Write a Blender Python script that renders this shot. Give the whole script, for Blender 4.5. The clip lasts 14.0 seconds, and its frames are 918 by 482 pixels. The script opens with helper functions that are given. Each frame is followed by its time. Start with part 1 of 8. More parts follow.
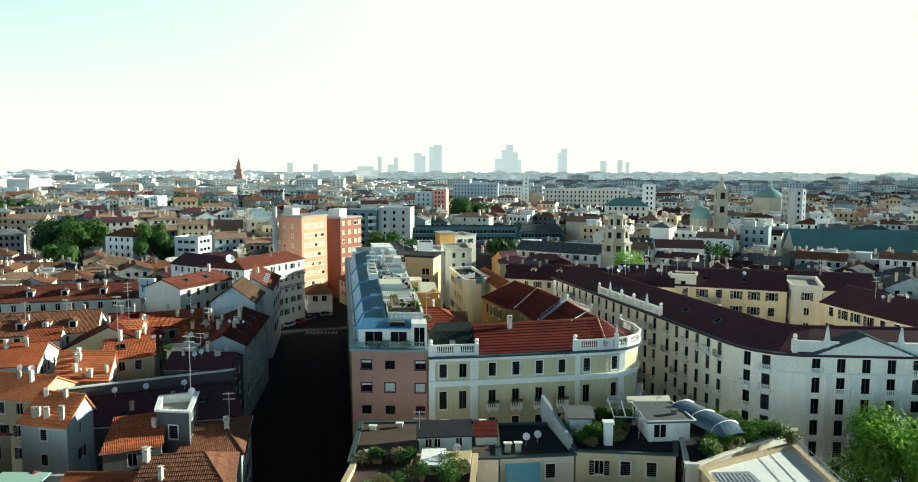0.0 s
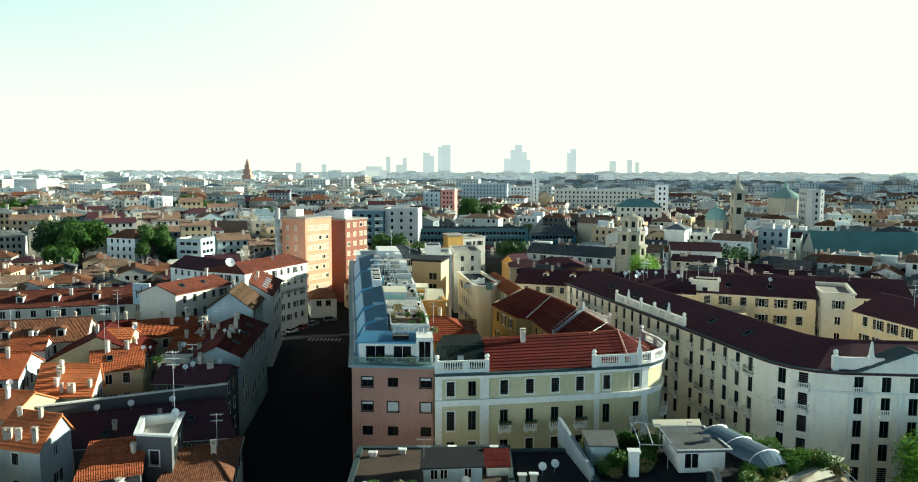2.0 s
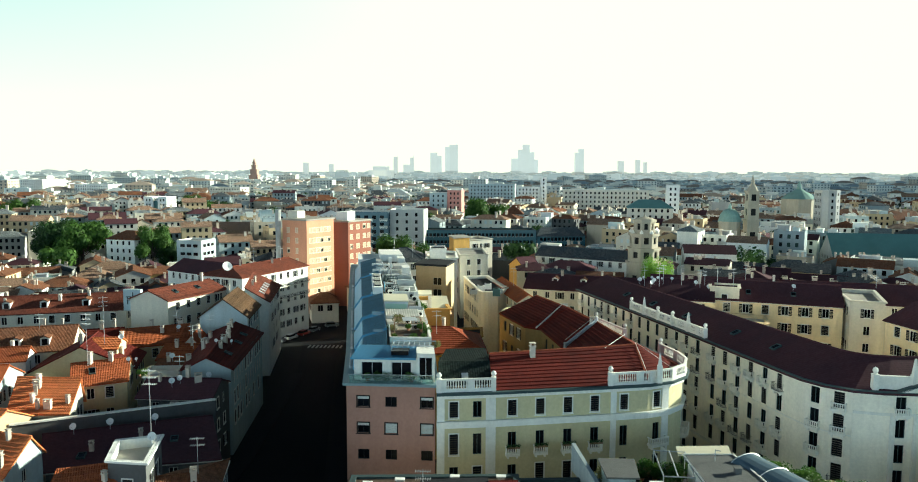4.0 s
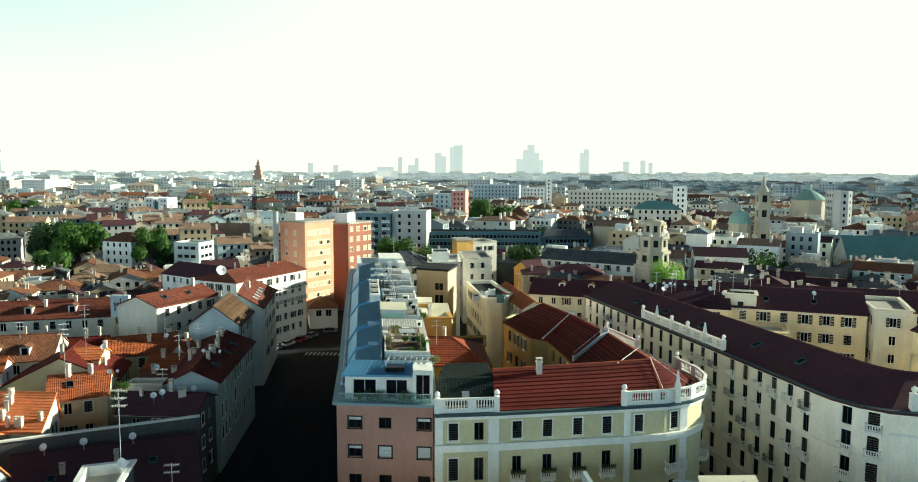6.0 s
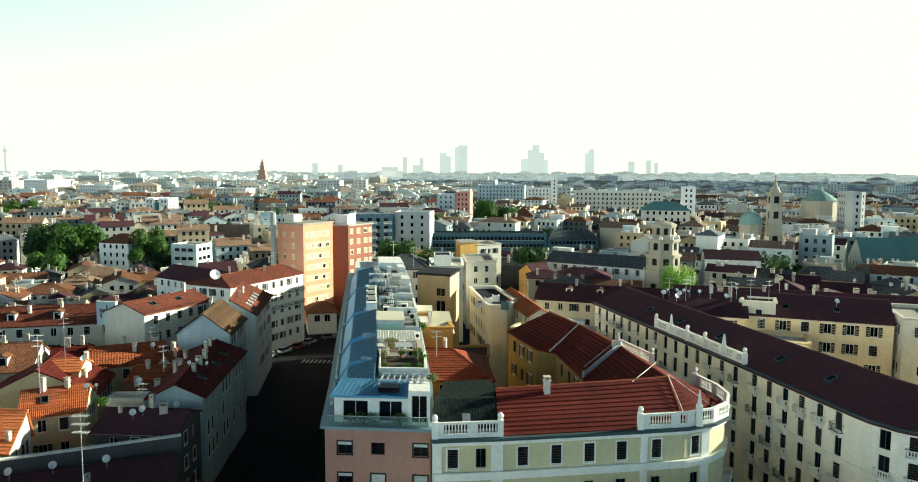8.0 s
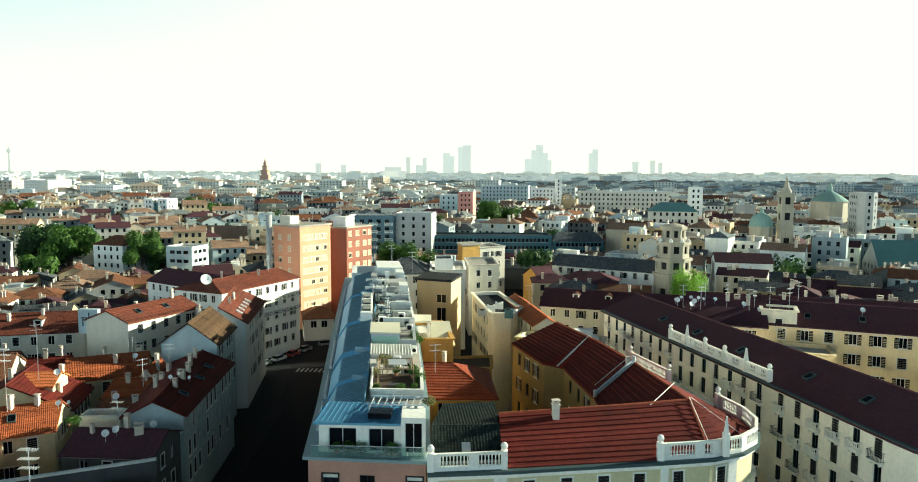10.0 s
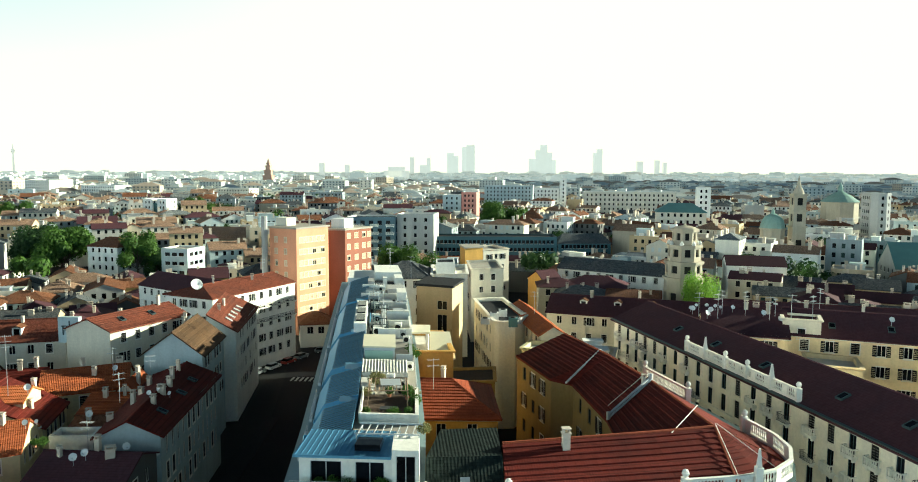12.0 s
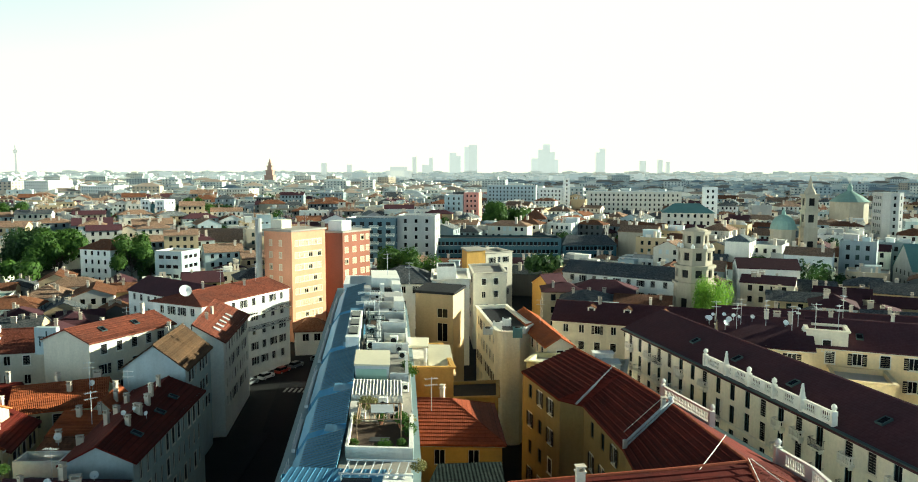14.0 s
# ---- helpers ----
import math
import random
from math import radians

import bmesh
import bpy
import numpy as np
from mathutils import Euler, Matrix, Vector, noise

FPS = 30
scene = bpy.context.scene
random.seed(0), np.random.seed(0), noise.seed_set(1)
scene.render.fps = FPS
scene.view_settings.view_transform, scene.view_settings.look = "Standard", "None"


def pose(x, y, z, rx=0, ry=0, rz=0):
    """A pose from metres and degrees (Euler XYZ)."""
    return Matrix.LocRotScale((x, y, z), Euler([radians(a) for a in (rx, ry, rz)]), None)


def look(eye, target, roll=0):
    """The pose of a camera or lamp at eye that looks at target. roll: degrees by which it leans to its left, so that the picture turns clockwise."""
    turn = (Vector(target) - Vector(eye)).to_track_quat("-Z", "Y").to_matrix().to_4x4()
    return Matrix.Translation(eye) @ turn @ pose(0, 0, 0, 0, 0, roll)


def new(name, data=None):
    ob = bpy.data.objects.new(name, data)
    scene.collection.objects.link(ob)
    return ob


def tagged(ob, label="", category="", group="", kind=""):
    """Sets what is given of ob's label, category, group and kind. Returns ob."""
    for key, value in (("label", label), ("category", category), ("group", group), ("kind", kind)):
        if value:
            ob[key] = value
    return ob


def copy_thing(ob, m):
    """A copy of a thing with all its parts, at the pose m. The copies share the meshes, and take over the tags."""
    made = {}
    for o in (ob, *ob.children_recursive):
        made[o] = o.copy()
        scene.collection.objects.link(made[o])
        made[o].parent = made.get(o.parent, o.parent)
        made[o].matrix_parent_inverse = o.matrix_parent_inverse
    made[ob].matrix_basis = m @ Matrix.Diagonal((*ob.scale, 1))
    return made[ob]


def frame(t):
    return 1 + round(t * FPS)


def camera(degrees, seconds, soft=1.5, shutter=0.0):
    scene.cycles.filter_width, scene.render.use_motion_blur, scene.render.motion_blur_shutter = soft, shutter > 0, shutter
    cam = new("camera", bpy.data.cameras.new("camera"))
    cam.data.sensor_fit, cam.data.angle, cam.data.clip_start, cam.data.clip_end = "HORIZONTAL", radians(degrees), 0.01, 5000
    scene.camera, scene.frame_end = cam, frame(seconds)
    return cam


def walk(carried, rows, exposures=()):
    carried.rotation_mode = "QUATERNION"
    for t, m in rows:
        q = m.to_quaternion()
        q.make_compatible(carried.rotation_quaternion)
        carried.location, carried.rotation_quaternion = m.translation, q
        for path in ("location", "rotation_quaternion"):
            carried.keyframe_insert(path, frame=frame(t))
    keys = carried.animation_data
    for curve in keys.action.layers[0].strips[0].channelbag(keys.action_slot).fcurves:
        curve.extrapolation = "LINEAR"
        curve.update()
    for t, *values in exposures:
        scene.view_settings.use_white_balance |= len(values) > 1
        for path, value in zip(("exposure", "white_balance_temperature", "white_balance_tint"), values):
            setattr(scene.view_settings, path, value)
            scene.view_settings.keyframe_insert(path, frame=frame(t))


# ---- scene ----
cam = camera(64.0, 14.0, soft=1.0)
PATH = [
    (0, (0.089, 0.655, 46.881), (0.0589, 2.6449, 46.6830), 0.2),
    (0.5, (0.041, 2.717, 46.891), (0.0032, 4.7064, 46.6930), 0.2),
    (1, (-0.061, 4.910, 46.878), (-0.1042, 6.8992, 46.6810), 0.2),
    (1.5, (-0.106, 7.040, 46.866), (-0.1549, 9.0308, 46.6680), 0.2),
    (2, (-0.096, 9.256, 46.900), (-0.1496, 11.2450, 46.7020), 0.2),
    (2.5, (-0.121, 11.308, 46.938), (-0.1802, 13.2978, 46.7400), 0.2),
    (3, (-0.070, 13.378, 46.948), (-0.1341, 15.3675, 46.7500), 0.2),
    (5.5, (0.256, 22.681, 46.997), (0.1716, 24.6701, 46.7990), 0.2),
    (6, (0.299, 24.536, 46.979), (0.2125, 26.5247, 46.7820), 0.2),
    (6.5, (0.311, 26.390, 46.979), (0.2203, 28.3780, 46.7820), 0.2),
    (7, (0.360, 28.173, 47.007), (0.2660, 30.1607, 46.8090), 0.2),
    (7.5, (0.428, 29.938, 47.121), (0.3300, 31.9256, 46.9220), 0.2),
    (8, (0.455, 31.911, 47.047), (0.3553, 33.8991, 46.8500), 0.2),
    (10.5, (0.471, 41.737, 47.108), (0.3595, 43.7249, 46.9110), 0.2),
    (11, (0.441, 43.731, 47.080), (0.3276, 45.7177, 46.8830), 0.2),
    (11.5, (0.494, 45.645, 47.102), (0.3777, 47.6314, 46.9050), 0.2),
    (12, (0.503, 47.536, 47.083), (0.3830, 49.5227, 46.8860), 0.2),
    (12.5, (0.507, 49.426, 47.119), (0.3854, 51.4128, 46.9210), 0.2),
    (13, (0.489, 51.469, 47.191), (0.3649, 53.4547, 46.9930), 0.1),
    (13.5, (0.435, 53.495, 47.239), (0.3095, 55.4812, 47.0410), 0.1),
    (14, (0.302, 55.367, 47.234), (0.1751, 57.3527, 47.0360), 0.1),
]
EXPOSURE = [(0, 1.18, 5600, -10), (5, 1.25, 5850, -10), (14, 1.38, 6100, -11)]
walk(cam, [(t, look(eye, target, roll)) for t, eye, target, roll in PATH], EXPOSURE)

# ---- world and sun ----
SUN_AZ, SUN_EL = 70.0, 15.2
world = bpy.data.worlds.new("sky_world")
scene.world = world
world.use_nodes = True
wn = world.node_tree
bg = wn.nodes["Background"]
sky = wn.nodes.new("ShaderNodeTexSky")
sky.sky_type = "NISHITA"
sky.sun_disc = False
sky.sun_elevation = radians(SUN_EL)
sky.sun_rotation = radians(SUN_AZ)
sky.air_density, sky.dust_density, sky.ozone_density = 1.0, 0.6, 1.0
bg.inputs["Strength"].default_value = 0.02
wn.links.new(sky.outputs["Color"], bg.inputs["Color"])
sun_dir = Vector((math.sin(radians(SUN_AZ)) * math.cos(radians(SUN_EL)), math.cos(radians(SUN_AZ)) * math.cos(radians(SUN_EL)), math.sin(radians(SUN_EL))))
sun_data = bpy.data.lights.new("sun", "SUN")
sun_data.energy, sun_data.angle, sun_data.color = 5.0, radians(0.6), (1.0, 0.90, 0.75)
sun = new("sun", sun_data)
sun.matrix_world = look(sun_dir * 900, (0, 0, 0))

# hazy bright sky low over the horizon, all round the town
bd_mat = bpy.data.materials.new("hazy_sky")
bd_mat.use_nodes = True
bn = bd_mat.node_tree
bn.nodes.remove(bn.nodes["Principled BSDF"])
em = bn.nodes.new("ShaderNodeEmission")
em.inputs["Strength"].default_value = 1.0
bco = bn.nodes.new("ShaderNodeTexCoord")
bsep = bn.nodes.new("ShaderNodeSeparateXYZ")
bn.links.new(bco.outputs["Object"], bsep.inputs[0])
bup = bn.nodes.new("ShaderNodeMapRange")
bup.inputs["From Min"].default_value, bup.inputs["From Max"].default_value = 300, 1150
bn.links.new(bsep.outputs["Z"], bup.inputs["Value"])
bside = bn.nodes.new("ShaderNodeMapRange")
bside.inputs["From Min"].default_value, bside.inputs["From Max"].default_value = -300, -2700
bn.links.new(bsep.outputs["X"], bside.inputs["Value"])
bmul = bn.nodes.new("ShaderNodeMath")
bmul.operation = "MULTIPLY"
bn.links.new(bup.outputs[0], bmul.inputs[0])
bn.links.new(bside.outputs[0], bmul.inputs[1])
bmix = bn.nodes.new("ShaderNodeMixRGB")
bmix.inputs[1].default_value, bmix.inputs[2].default_value = (0.535, 0.495, 0.385, 1), (0.275, 0.36, 0.37, 1)
bn.links.new(bmul.outputs[0], bmix.inputs[0])
# bluer and stronger on the unseen side away from the town, as added fill
bback = bn.nodes.new("ShaderNodeMapRange")
bback.inputs["From Min"].default_value, bback.inputs["From Max"].default_value = 2800, 400
bn.links.new(bsep.outputs["Y"], bback.inputs["Value"])
# western part raised most, to brighten the west-facing ivory front
bwest = bn.nodes.new("ShaderNodeMapRange")
bwest.inputs["From Min"].default_value, bwest.inputs["From Max"].default_value = -600, -4300
bn.links.new(bsep.outputs["X"], bwest.inputs["Value"])
bmix3 = bn.nodes.new("ShaderNodeMixRGB")
bmix3.inputs[1].default_value, bmix3.inputs[2].default_value = (0.44, 0.66, 0.90, 1), (1.56, 1.66, 1.80, 1)
bn.links.new(bwest.outputs[0], bmix3.inputs[0])
bmix2 = bn.nodes.new("ShaderNodeMixRGB")
bn.links.new(bmix3.outputs[0], bmix2.inputs[2])
bn.links.new(bback.outputs[0], bmix2.inputs[0])
bn.links.new(bmix.outputs[0], bmix2.inputs[1])
bn.links.new(bmix2.outputs[0], em.inputs["Color"])
bn.links.new(em.outputs[0], bn.nodes["Material Output"].inputs["Surface"])
bv, bf = [], []
for i in range(121):
    a = radians(3 * i)
    bv += [(4550 * math.sin(a), 4550 * math.cos(a), -5), (4550 * math.sin(a), 4550 * math.cos(a), 1100)]
    if i:
        bf.append((2 * i - 2, 2 * i, 2 * i + 1, 2 * i - 1))
bme = bpy.data.meshes.new("backdrop")
bme.from_pydata(bv, [], bf)
bme.materials.append(bd_mat)
tagged(new("backdrop", bme), "bright hazy white sky behind the town", "sky", kind="structure")

# ---- materials ----
def node_mat(name):
    m = bpy.data.materials.new(name)
    m.use_nodes = True
    nt = m.node_tree
    return m, nt, nt.nodes["Principled BSDF"]


def add(nt, kind, **props):
    n = nt.nodes.new(kind)
    for key, value in props.items():
        if key == "op":
            n.operation = value
        elif key == "blend":
            n.blend_type = value
    return n


def math_node(nt, op, a, b=None, c=None):
    n = add(nt, "ShaderNodeMath", op=op)
    for k, v in enumerate((a, b, c)):
        if v is None:
            continue
        if isinstance(v, (int, float)):
            n.inputs[k].default_value = v
        else:
            nt.links.new(v, n.inputs[k])
    return n.outputs[0]


def noise_node(nt, vec, scale, detail=4.0, rough=0.6):
    n = nt.nodes.new("ShaderNodeTexNoise")
    n.inputs["Scale"].default_value = scale
    n.inputs["Detail"].default_value = detail
    n.inputs["Roughness"].default_value = rough
    nt.links.new(vec, n.inputs["Vector"])
    return n.outputs["Fac"]


def tinted(nt, color, value):
    """color times a grey value."""
    hsv = nt.nodes.new("ShaderNodeHueSaturation")
    if isinstance(color, tuple):
        hsv.inputs["Color"].default_value = (*color, 1)
    else:
        nt.links.new(color, hsv.inputs["Color"])
    nt.links.new(value, hsv.inputs["Value"])
    return hsv.outputs["Color"]


def surface(name, color, rough=0.85, large=0.25, fine=0.2, streak=0.0, bump=0.1, metal=0.0, spread=0.12, ls=0.12, fs=2.5, spec=0.12):
    """A weathered surface: patches, grain, streaks and a shade of its own for each object."""
    m, nt, bsdf = node_mat(name)
    co = nt.nodes.new("ShaderNodeTexCoord").outputs["Object"]
    info = nt.nodes.new("ShaderNodeObjectInfo").outputs["Random"]
    v = math_node(nt, "MULTIPLY_ADD", noise_node(nt, co, ls, 3), 2 * large, 1 - large)
    g = noise_node(nt, co, fs, 5, 0.7)
    v = math_node(nt, "MULTIPLY", v, math_node(nt, "MULTIPLY_ADD", g, 2 * fine, 1 - fine))
    if streak:
        mp = nt.nodes.new("ShaderNodeMapping")
        mp.inputs["Scale"].default_value = (1, 1, 0.12)
        nt.links.new(co, mp.inputs["Vector"])
        s = noise_node(nt, mp.outputs["Vector"], 0.9, 4, 0.65)
        v = math_node(nt, "MULTIPLY", v, math_node(nt, "MULTIPLY_ADD", s, 2 * streak, 1 - streak))
    v = math_node(nt, "MULTIPLY", v, math_node(nt, "MULTIPLY_ADD", info, 2 * spread, 1 - spread))
    nt.links.new(tinted(nt, color, v), bsdf.inputs["Base Color"])
    bsdf.inputs["Roughness"].default_value = rough
    bsdf.inputs["Metallic"].default_value = metal
    bsdf.inputs["Specular IOR Level"].default_value = spec
    if bump:
        b = nt.nodes.new("ShaderNodeBump")
        b.inputs["Strength"].default_value = 0.5
        b.inputs["Distance"].default_value = bump
        nt.links.new(g, b.inputs["Height"])
        nt.links.new(b.outputs["Normal"], bsdf.inputs["Normal"])
    return m


def tiles(name, color, second, tw=0.24, th=0.40, relief=0.06, dirt=0.35, rough=0.8, rows=0.6, ribs=0.5, vary=0.7):
    """Curved clay roof tiles laid along the slope, each with its own shade."""
    m, nt, bsdf = node_mat(name)
    uv = nt.nodes.new("ShaderNodeTexCoord").outputs["UV"]
    sep = nt.nodes.new("ShaderNodeSeparateXYZ")
    nt.links.new(uv, sep.inputs[0])
    u = math_node(nt, "DIVIDE", sep.outputs["X"], tw)
    w = math_node(nt, "DIVIDE", sep.outputs["Y"], th)
    comb = nt.nodes.new("ShaderNodeCombineXYZ")
    nt.links.new(math_node(nt, "FLOOR", u), comb.inputs[0])
    nt.links.new(math_node(nt, "FLOOR", w), comb.inputs[1])
    wn_ = nt.nodes.new("ShaderNodeTexWhiteNoise")
    nt.links.new(comb.outputs[0], wn_.inputs["Vector"])
    single = wn_.outputs["Value"]
    co = nt.nodes.new("ShaderNodeTexCoord").outputs["Object"]
    patch = noise_node(nt, co, 0.22, 4, 0.65)
    grime = noise_node(nt, co, 1.6, 5, 0.7)
    info = nt.nodes.new("ShaderNodeObjectInfo").outputs["Random"]
    mix = add(nt, "ShaderNodeMixRGB", blend="MIX")
    mix.inputs[1].default_value, mix.inputs[2].default_value = (*color, 1), (*second, 1)
    f = math_node(nt, "MULTIPLY_ADD", single, 0.5, math_node(nt, "MULTIPLY_ADD", patch, 2.4, -1.15))
    nt.links.new(math_node(nt, "MINIMUM", math_node(nt, "MAXIMUM", f, 0.0), 1.0), mix.inputs[0])
    v = math_node(nt, "MULTIPLY_ADD", grime, 2 * dirt, 1 - dirt)
    v = math_node(nt, "MULTIPLY", v, math_node(nt, "MULTIPLY_ADD", single, vary, 1 - 0.54 * vary))
    joint = math_node(nt, "MINIMUM", math_node(nt, "MULTIPLY", math_node(nt, "FRACT", w), 5.0), 1.0)
    v = math_node(nt, "MULTIPLY", v, math_node(nt, "MULTIPLY_ADD", joint, min(0.6, rows * 0.5), 1 - min(0.6, rows * 0.5)))
    v = math_node(nt, "MULTIPLY", v, math_node(nt, "MULTIPLY_ADD", info, 0.35, 0.82))
    nt.links.new(tinted(nt, mix.outputs[0], v), bsdf.inputs["Base Color"])
    bsdf.inputs["Roughness"].default_value = rough
    bsdf.inputs["Specular IOR Level"].default_value = 0.1
    arch = math_node(nt, "SINE", math_node(nt, "MULTIPLY", u, math.tau))
    step = math_node(nt, "FRACT", w)
    h = math_node(nt, "MULTIPLY_ADD", arch, ribs, math_node(nt, "MULTIPLY", step, -rows))
    h = math_node(nt, "ADD", h, math_node(nt, "MULTIPLY", single, 0.3))
    b = nt.nodes.new("ShaderNodeBump")
    b.inputs["Strength"].default_value = 0.8
    b.inputs["Distance"].default_value = relief
    nt.links.new(h, b.inputs["Height"])
    nt.links.new(b.outputs["Normal"], bsdf.inputs["Normal"])
    return m


def glass_dark(name, color=(0.012, 0.014, 0.017), rough=0.12):
    m, nt, bsdf = node_mat(name)
    co = nt.nodes.new("ShaderNodeTexCoord").outputs["Object"]
    info = nt.nodes.new("ShaderNodeObjectInfo").outputs["Random"]
    v = math_node(nt, "MULTIPLY", math_node(nt, "MULTIPLY_ADD", info, 1.6, 0.2), math_node(nt, "MULTIPLY_ADD", noise_node(nt, co, 1.3, 2), 1.2, 0.4))
    nt.links.new(tinted(nt, color, v), bsdf.inputs["Base Color"])
    bsdf.inputs["Roughness"].default_value = rough
    bsdf.inputs["IOR"].default_value = 1.45
    bsdf.inputs["Specular IOR Level"].default_value = 0.18
    return m


def leaves(name, color, second):
    m, nt, bsdf = node_mat(name)
    geo = nt.nodes.new("ShaderNodeNewGeometry").outputs["Random Per Island"]
    co = nt.nodes.new("ShaderNodeTexCoord").outputs["Object"]
    mix = add(nt, "ShaderNodeMixRGB", blend="MIX")
    mix.inputs[1].default_value, mix.inputs[2].default_value = (*color, 1), (*second, 1)
    nt.links.new(math_node(nt, "MULTIPLY_ADD", geo, 0.6, math_node(nt, "MULTIPLY_ADD", noise_node(nt, co, 0.35, 3), 1.2, -0.4)), mix.inputs[0])
    nt.links.new(tinted(nt, mix.outputs[0], math_node(nt, "MULTIPLY_ADD", geo, 0.5, 0.75)), bsdf.inputs["Base Color"])
    bsdf.inputs["Roughness"].default_value = 0.6
    bsdf.inputs["Specular IOR Level"].default_value = 0.25
    thin = nt.nodes.new("ShaderNodeBsdfTranslucent")
    nt.links.new(mix.outputs[0], thin.inputs["Color"])
    both = nt.nodes.new("ShaderNodeMixShader")
    both.inputs[0].default_value = 0.4
    nt.links.new(bsdf.outputs[0], both.inputs[1])
    nt.links.new(thin.outputs[0], both.inputs[2])
    nt.links.new(both.outputs[0], nt.nodes["Material Output"].inputs["Surface"])
    return m


ROSE = surface("rose_render", (0.40, 0.225, 0.17), streak=0.14, spread=0.0)
YELLOW = surface("yellow_render", (0.62, 0.55, 0.33), streak=0.13, spread=0.03)
STUCCO = surface("white_stucco", (0.82, 0.79, 0.70), streak=0.14, large=0.14, spread=0.05)
CREAM = surface("cream_render", (0.68, 0.62, 0.50), streak=0.13, large=0.15, spread=0.06)
IVORY = surface("ivory_render", (0.90, 0.84, 0.70), streak=0.15, large=0.15, spread=0.02)
BEIGE = surface("beige_render", (0.55, 0.42, 0.25), streak=0.12, large=0.12, spread=0.05)
OCHRE = surface("ochre_render", (0.62, 0.36, 0.10), streak=0.15, spread=0.06)
ORANGE = surface("orange_render", (0.66, 0.31, 0.185), streak=0.10, spread=0.0)
BRICK_RED = surface("red_brickwork", (0.30, 0.12, 0.08), streak=0.10, spread=0.03)
PALE_BLUE = surface("pale_blue_render", (0.46, 0.53, 0.53), streak=0.18, spread=0.06)
GREYWALL = surface("grey_render", (0.42, 0.41, 0.38), streak=0.18, spread=0.1)
WHITEWALL = surface("white_render", (0.86, 0.84, 0.77), streak=0.10, large=0.12, spread=0.08)
STONE = surface("pale_stone", (0.46, 0.40, 0.30), streak=0.2, spread=0.03)
TILE_OR = tiles("orange_clay_tiles", (0.42, 0.115, 0.04), (0.22, 0.066, 0.034), vary=0.4)
TILE_RED = tiles("red_clay_tiles", (0.135, 0.021, 0.014), (0.078, 0.017, 0.014), th=0.8, rows=1.0, ribs=0.08, vary=0.3)
TILE_BRN = tiles("brown_clay_tiles", (0.21, 0.085, 0.042), (0.12, 0.065, 0.042))
TILE_DARK = tiles("dark_clay_tiles", (0.088, 0.037, 0.043), (0.066, 0.033, 0.040), relief=0.02, dirt=0.16, vary=0.25, ribs=0.08)
TILE_SLATE = tiles("grey_slates", (0.075, 0.088, 0.095), (0.13, 0.125, 0.12), tw=0.3, th=0.25, relief=0.02)
TILE_GREEN = tiles("dark_green_tiles", (0.012, 0.02, 0.018), (0.02, 0.026, 0.022), tw=0.3, th=0.3, relief=0.03)
TEAL_ROOF = surface("weathered_copper_sheet", (0.11, 0.21, 0.20), rough=0.6, large=0.3, bump=0.03)
# the zinc's strong blue is reflected sky, put into its base colour
ZINC = surface("sky_tinted_zinc_sheet", (0.15, 0.36, 0.54), rough=0.42, metal=0.6, large=0.18, fine=0.12, bump=0.015, spread=0.08)
ZINC_DULL = surface("dull_zinc_sheet", (0.50, 0.52, 0.52), rough=0.5, metal=0.35, large=0.2, bump=0.02)
GRAVEL = surface("gravel_roofing", (0.36, 0.33, 0.28), large=0.3, fine=0.35, bump=0.03, ls=0.3, fs=9)
BITUMEN = surface("bitumen_roofing", (0.028, 0.028, 0.03), large=0.35, fine=0.25, ls=0.4)
TERRACE = surface("terracotta_paving", (0.10, 0.072, 0.054), large=0.25, fine=0.25, ls=0.5, fs=6)
PALE_DECK = surface("pale_paving", (0.62, 0.58, 0.50), large=0.22, fine=0.18, ls=0.4)
# street, pavement and ground: deep shade is put into these near-black colours
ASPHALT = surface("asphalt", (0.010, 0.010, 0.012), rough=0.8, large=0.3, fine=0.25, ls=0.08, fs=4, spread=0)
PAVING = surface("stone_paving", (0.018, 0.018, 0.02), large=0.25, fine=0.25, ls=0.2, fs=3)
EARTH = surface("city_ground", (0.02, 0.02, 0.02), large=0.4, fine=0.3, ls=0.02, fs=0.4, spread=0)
GLASS = glass_dark("window_glass", (0.005, 0.006, 0.008), 0.15)
SHUTTER = surface("dark_shutter_paint", (0.018, 0.017, 0.016), rough=0.6, spread=0.4, bump=0.01)
SHUTTER_G = surface("green_shutter_paint", (0.025, 0.045, 0.04), rough=0.6, spread=0.4, bump=0.01)
BLIND = surface("pale_roller_blind", (0.60, 0.62, 0.58), rough=0.7, large=0.1, bump=0.01)
WARM_BLIND = surface("sand_roller_blind", (0.62, 0.45, 0.31), rough=0.7, large=0.1, bump=0.01)
TRIM = surface("white_trim", (0.78, 0.75, 0.67), large=0.1, fine=0.1, bump=0.01, spread=0.05)
GUTTER = surface("dark_gutter_metal", (0.06, 0.085, 0.085), rough=0.5, large=0.2, bump=0.01)
IRON = surface("painted_iron", (0.05, 0.05, 0.05), rough=0.5, bump=0.0)
STEEL = surface("galvanised_steel", (0.55, 0.56, 0.56), rough=0.4, metal=0.6, bump=0.0)
DISHW = surface("white_dish_enamel", (0.75, 0.75, 0.72), rough=0.45, large=0.08, fine=0.08, bump=0.0)
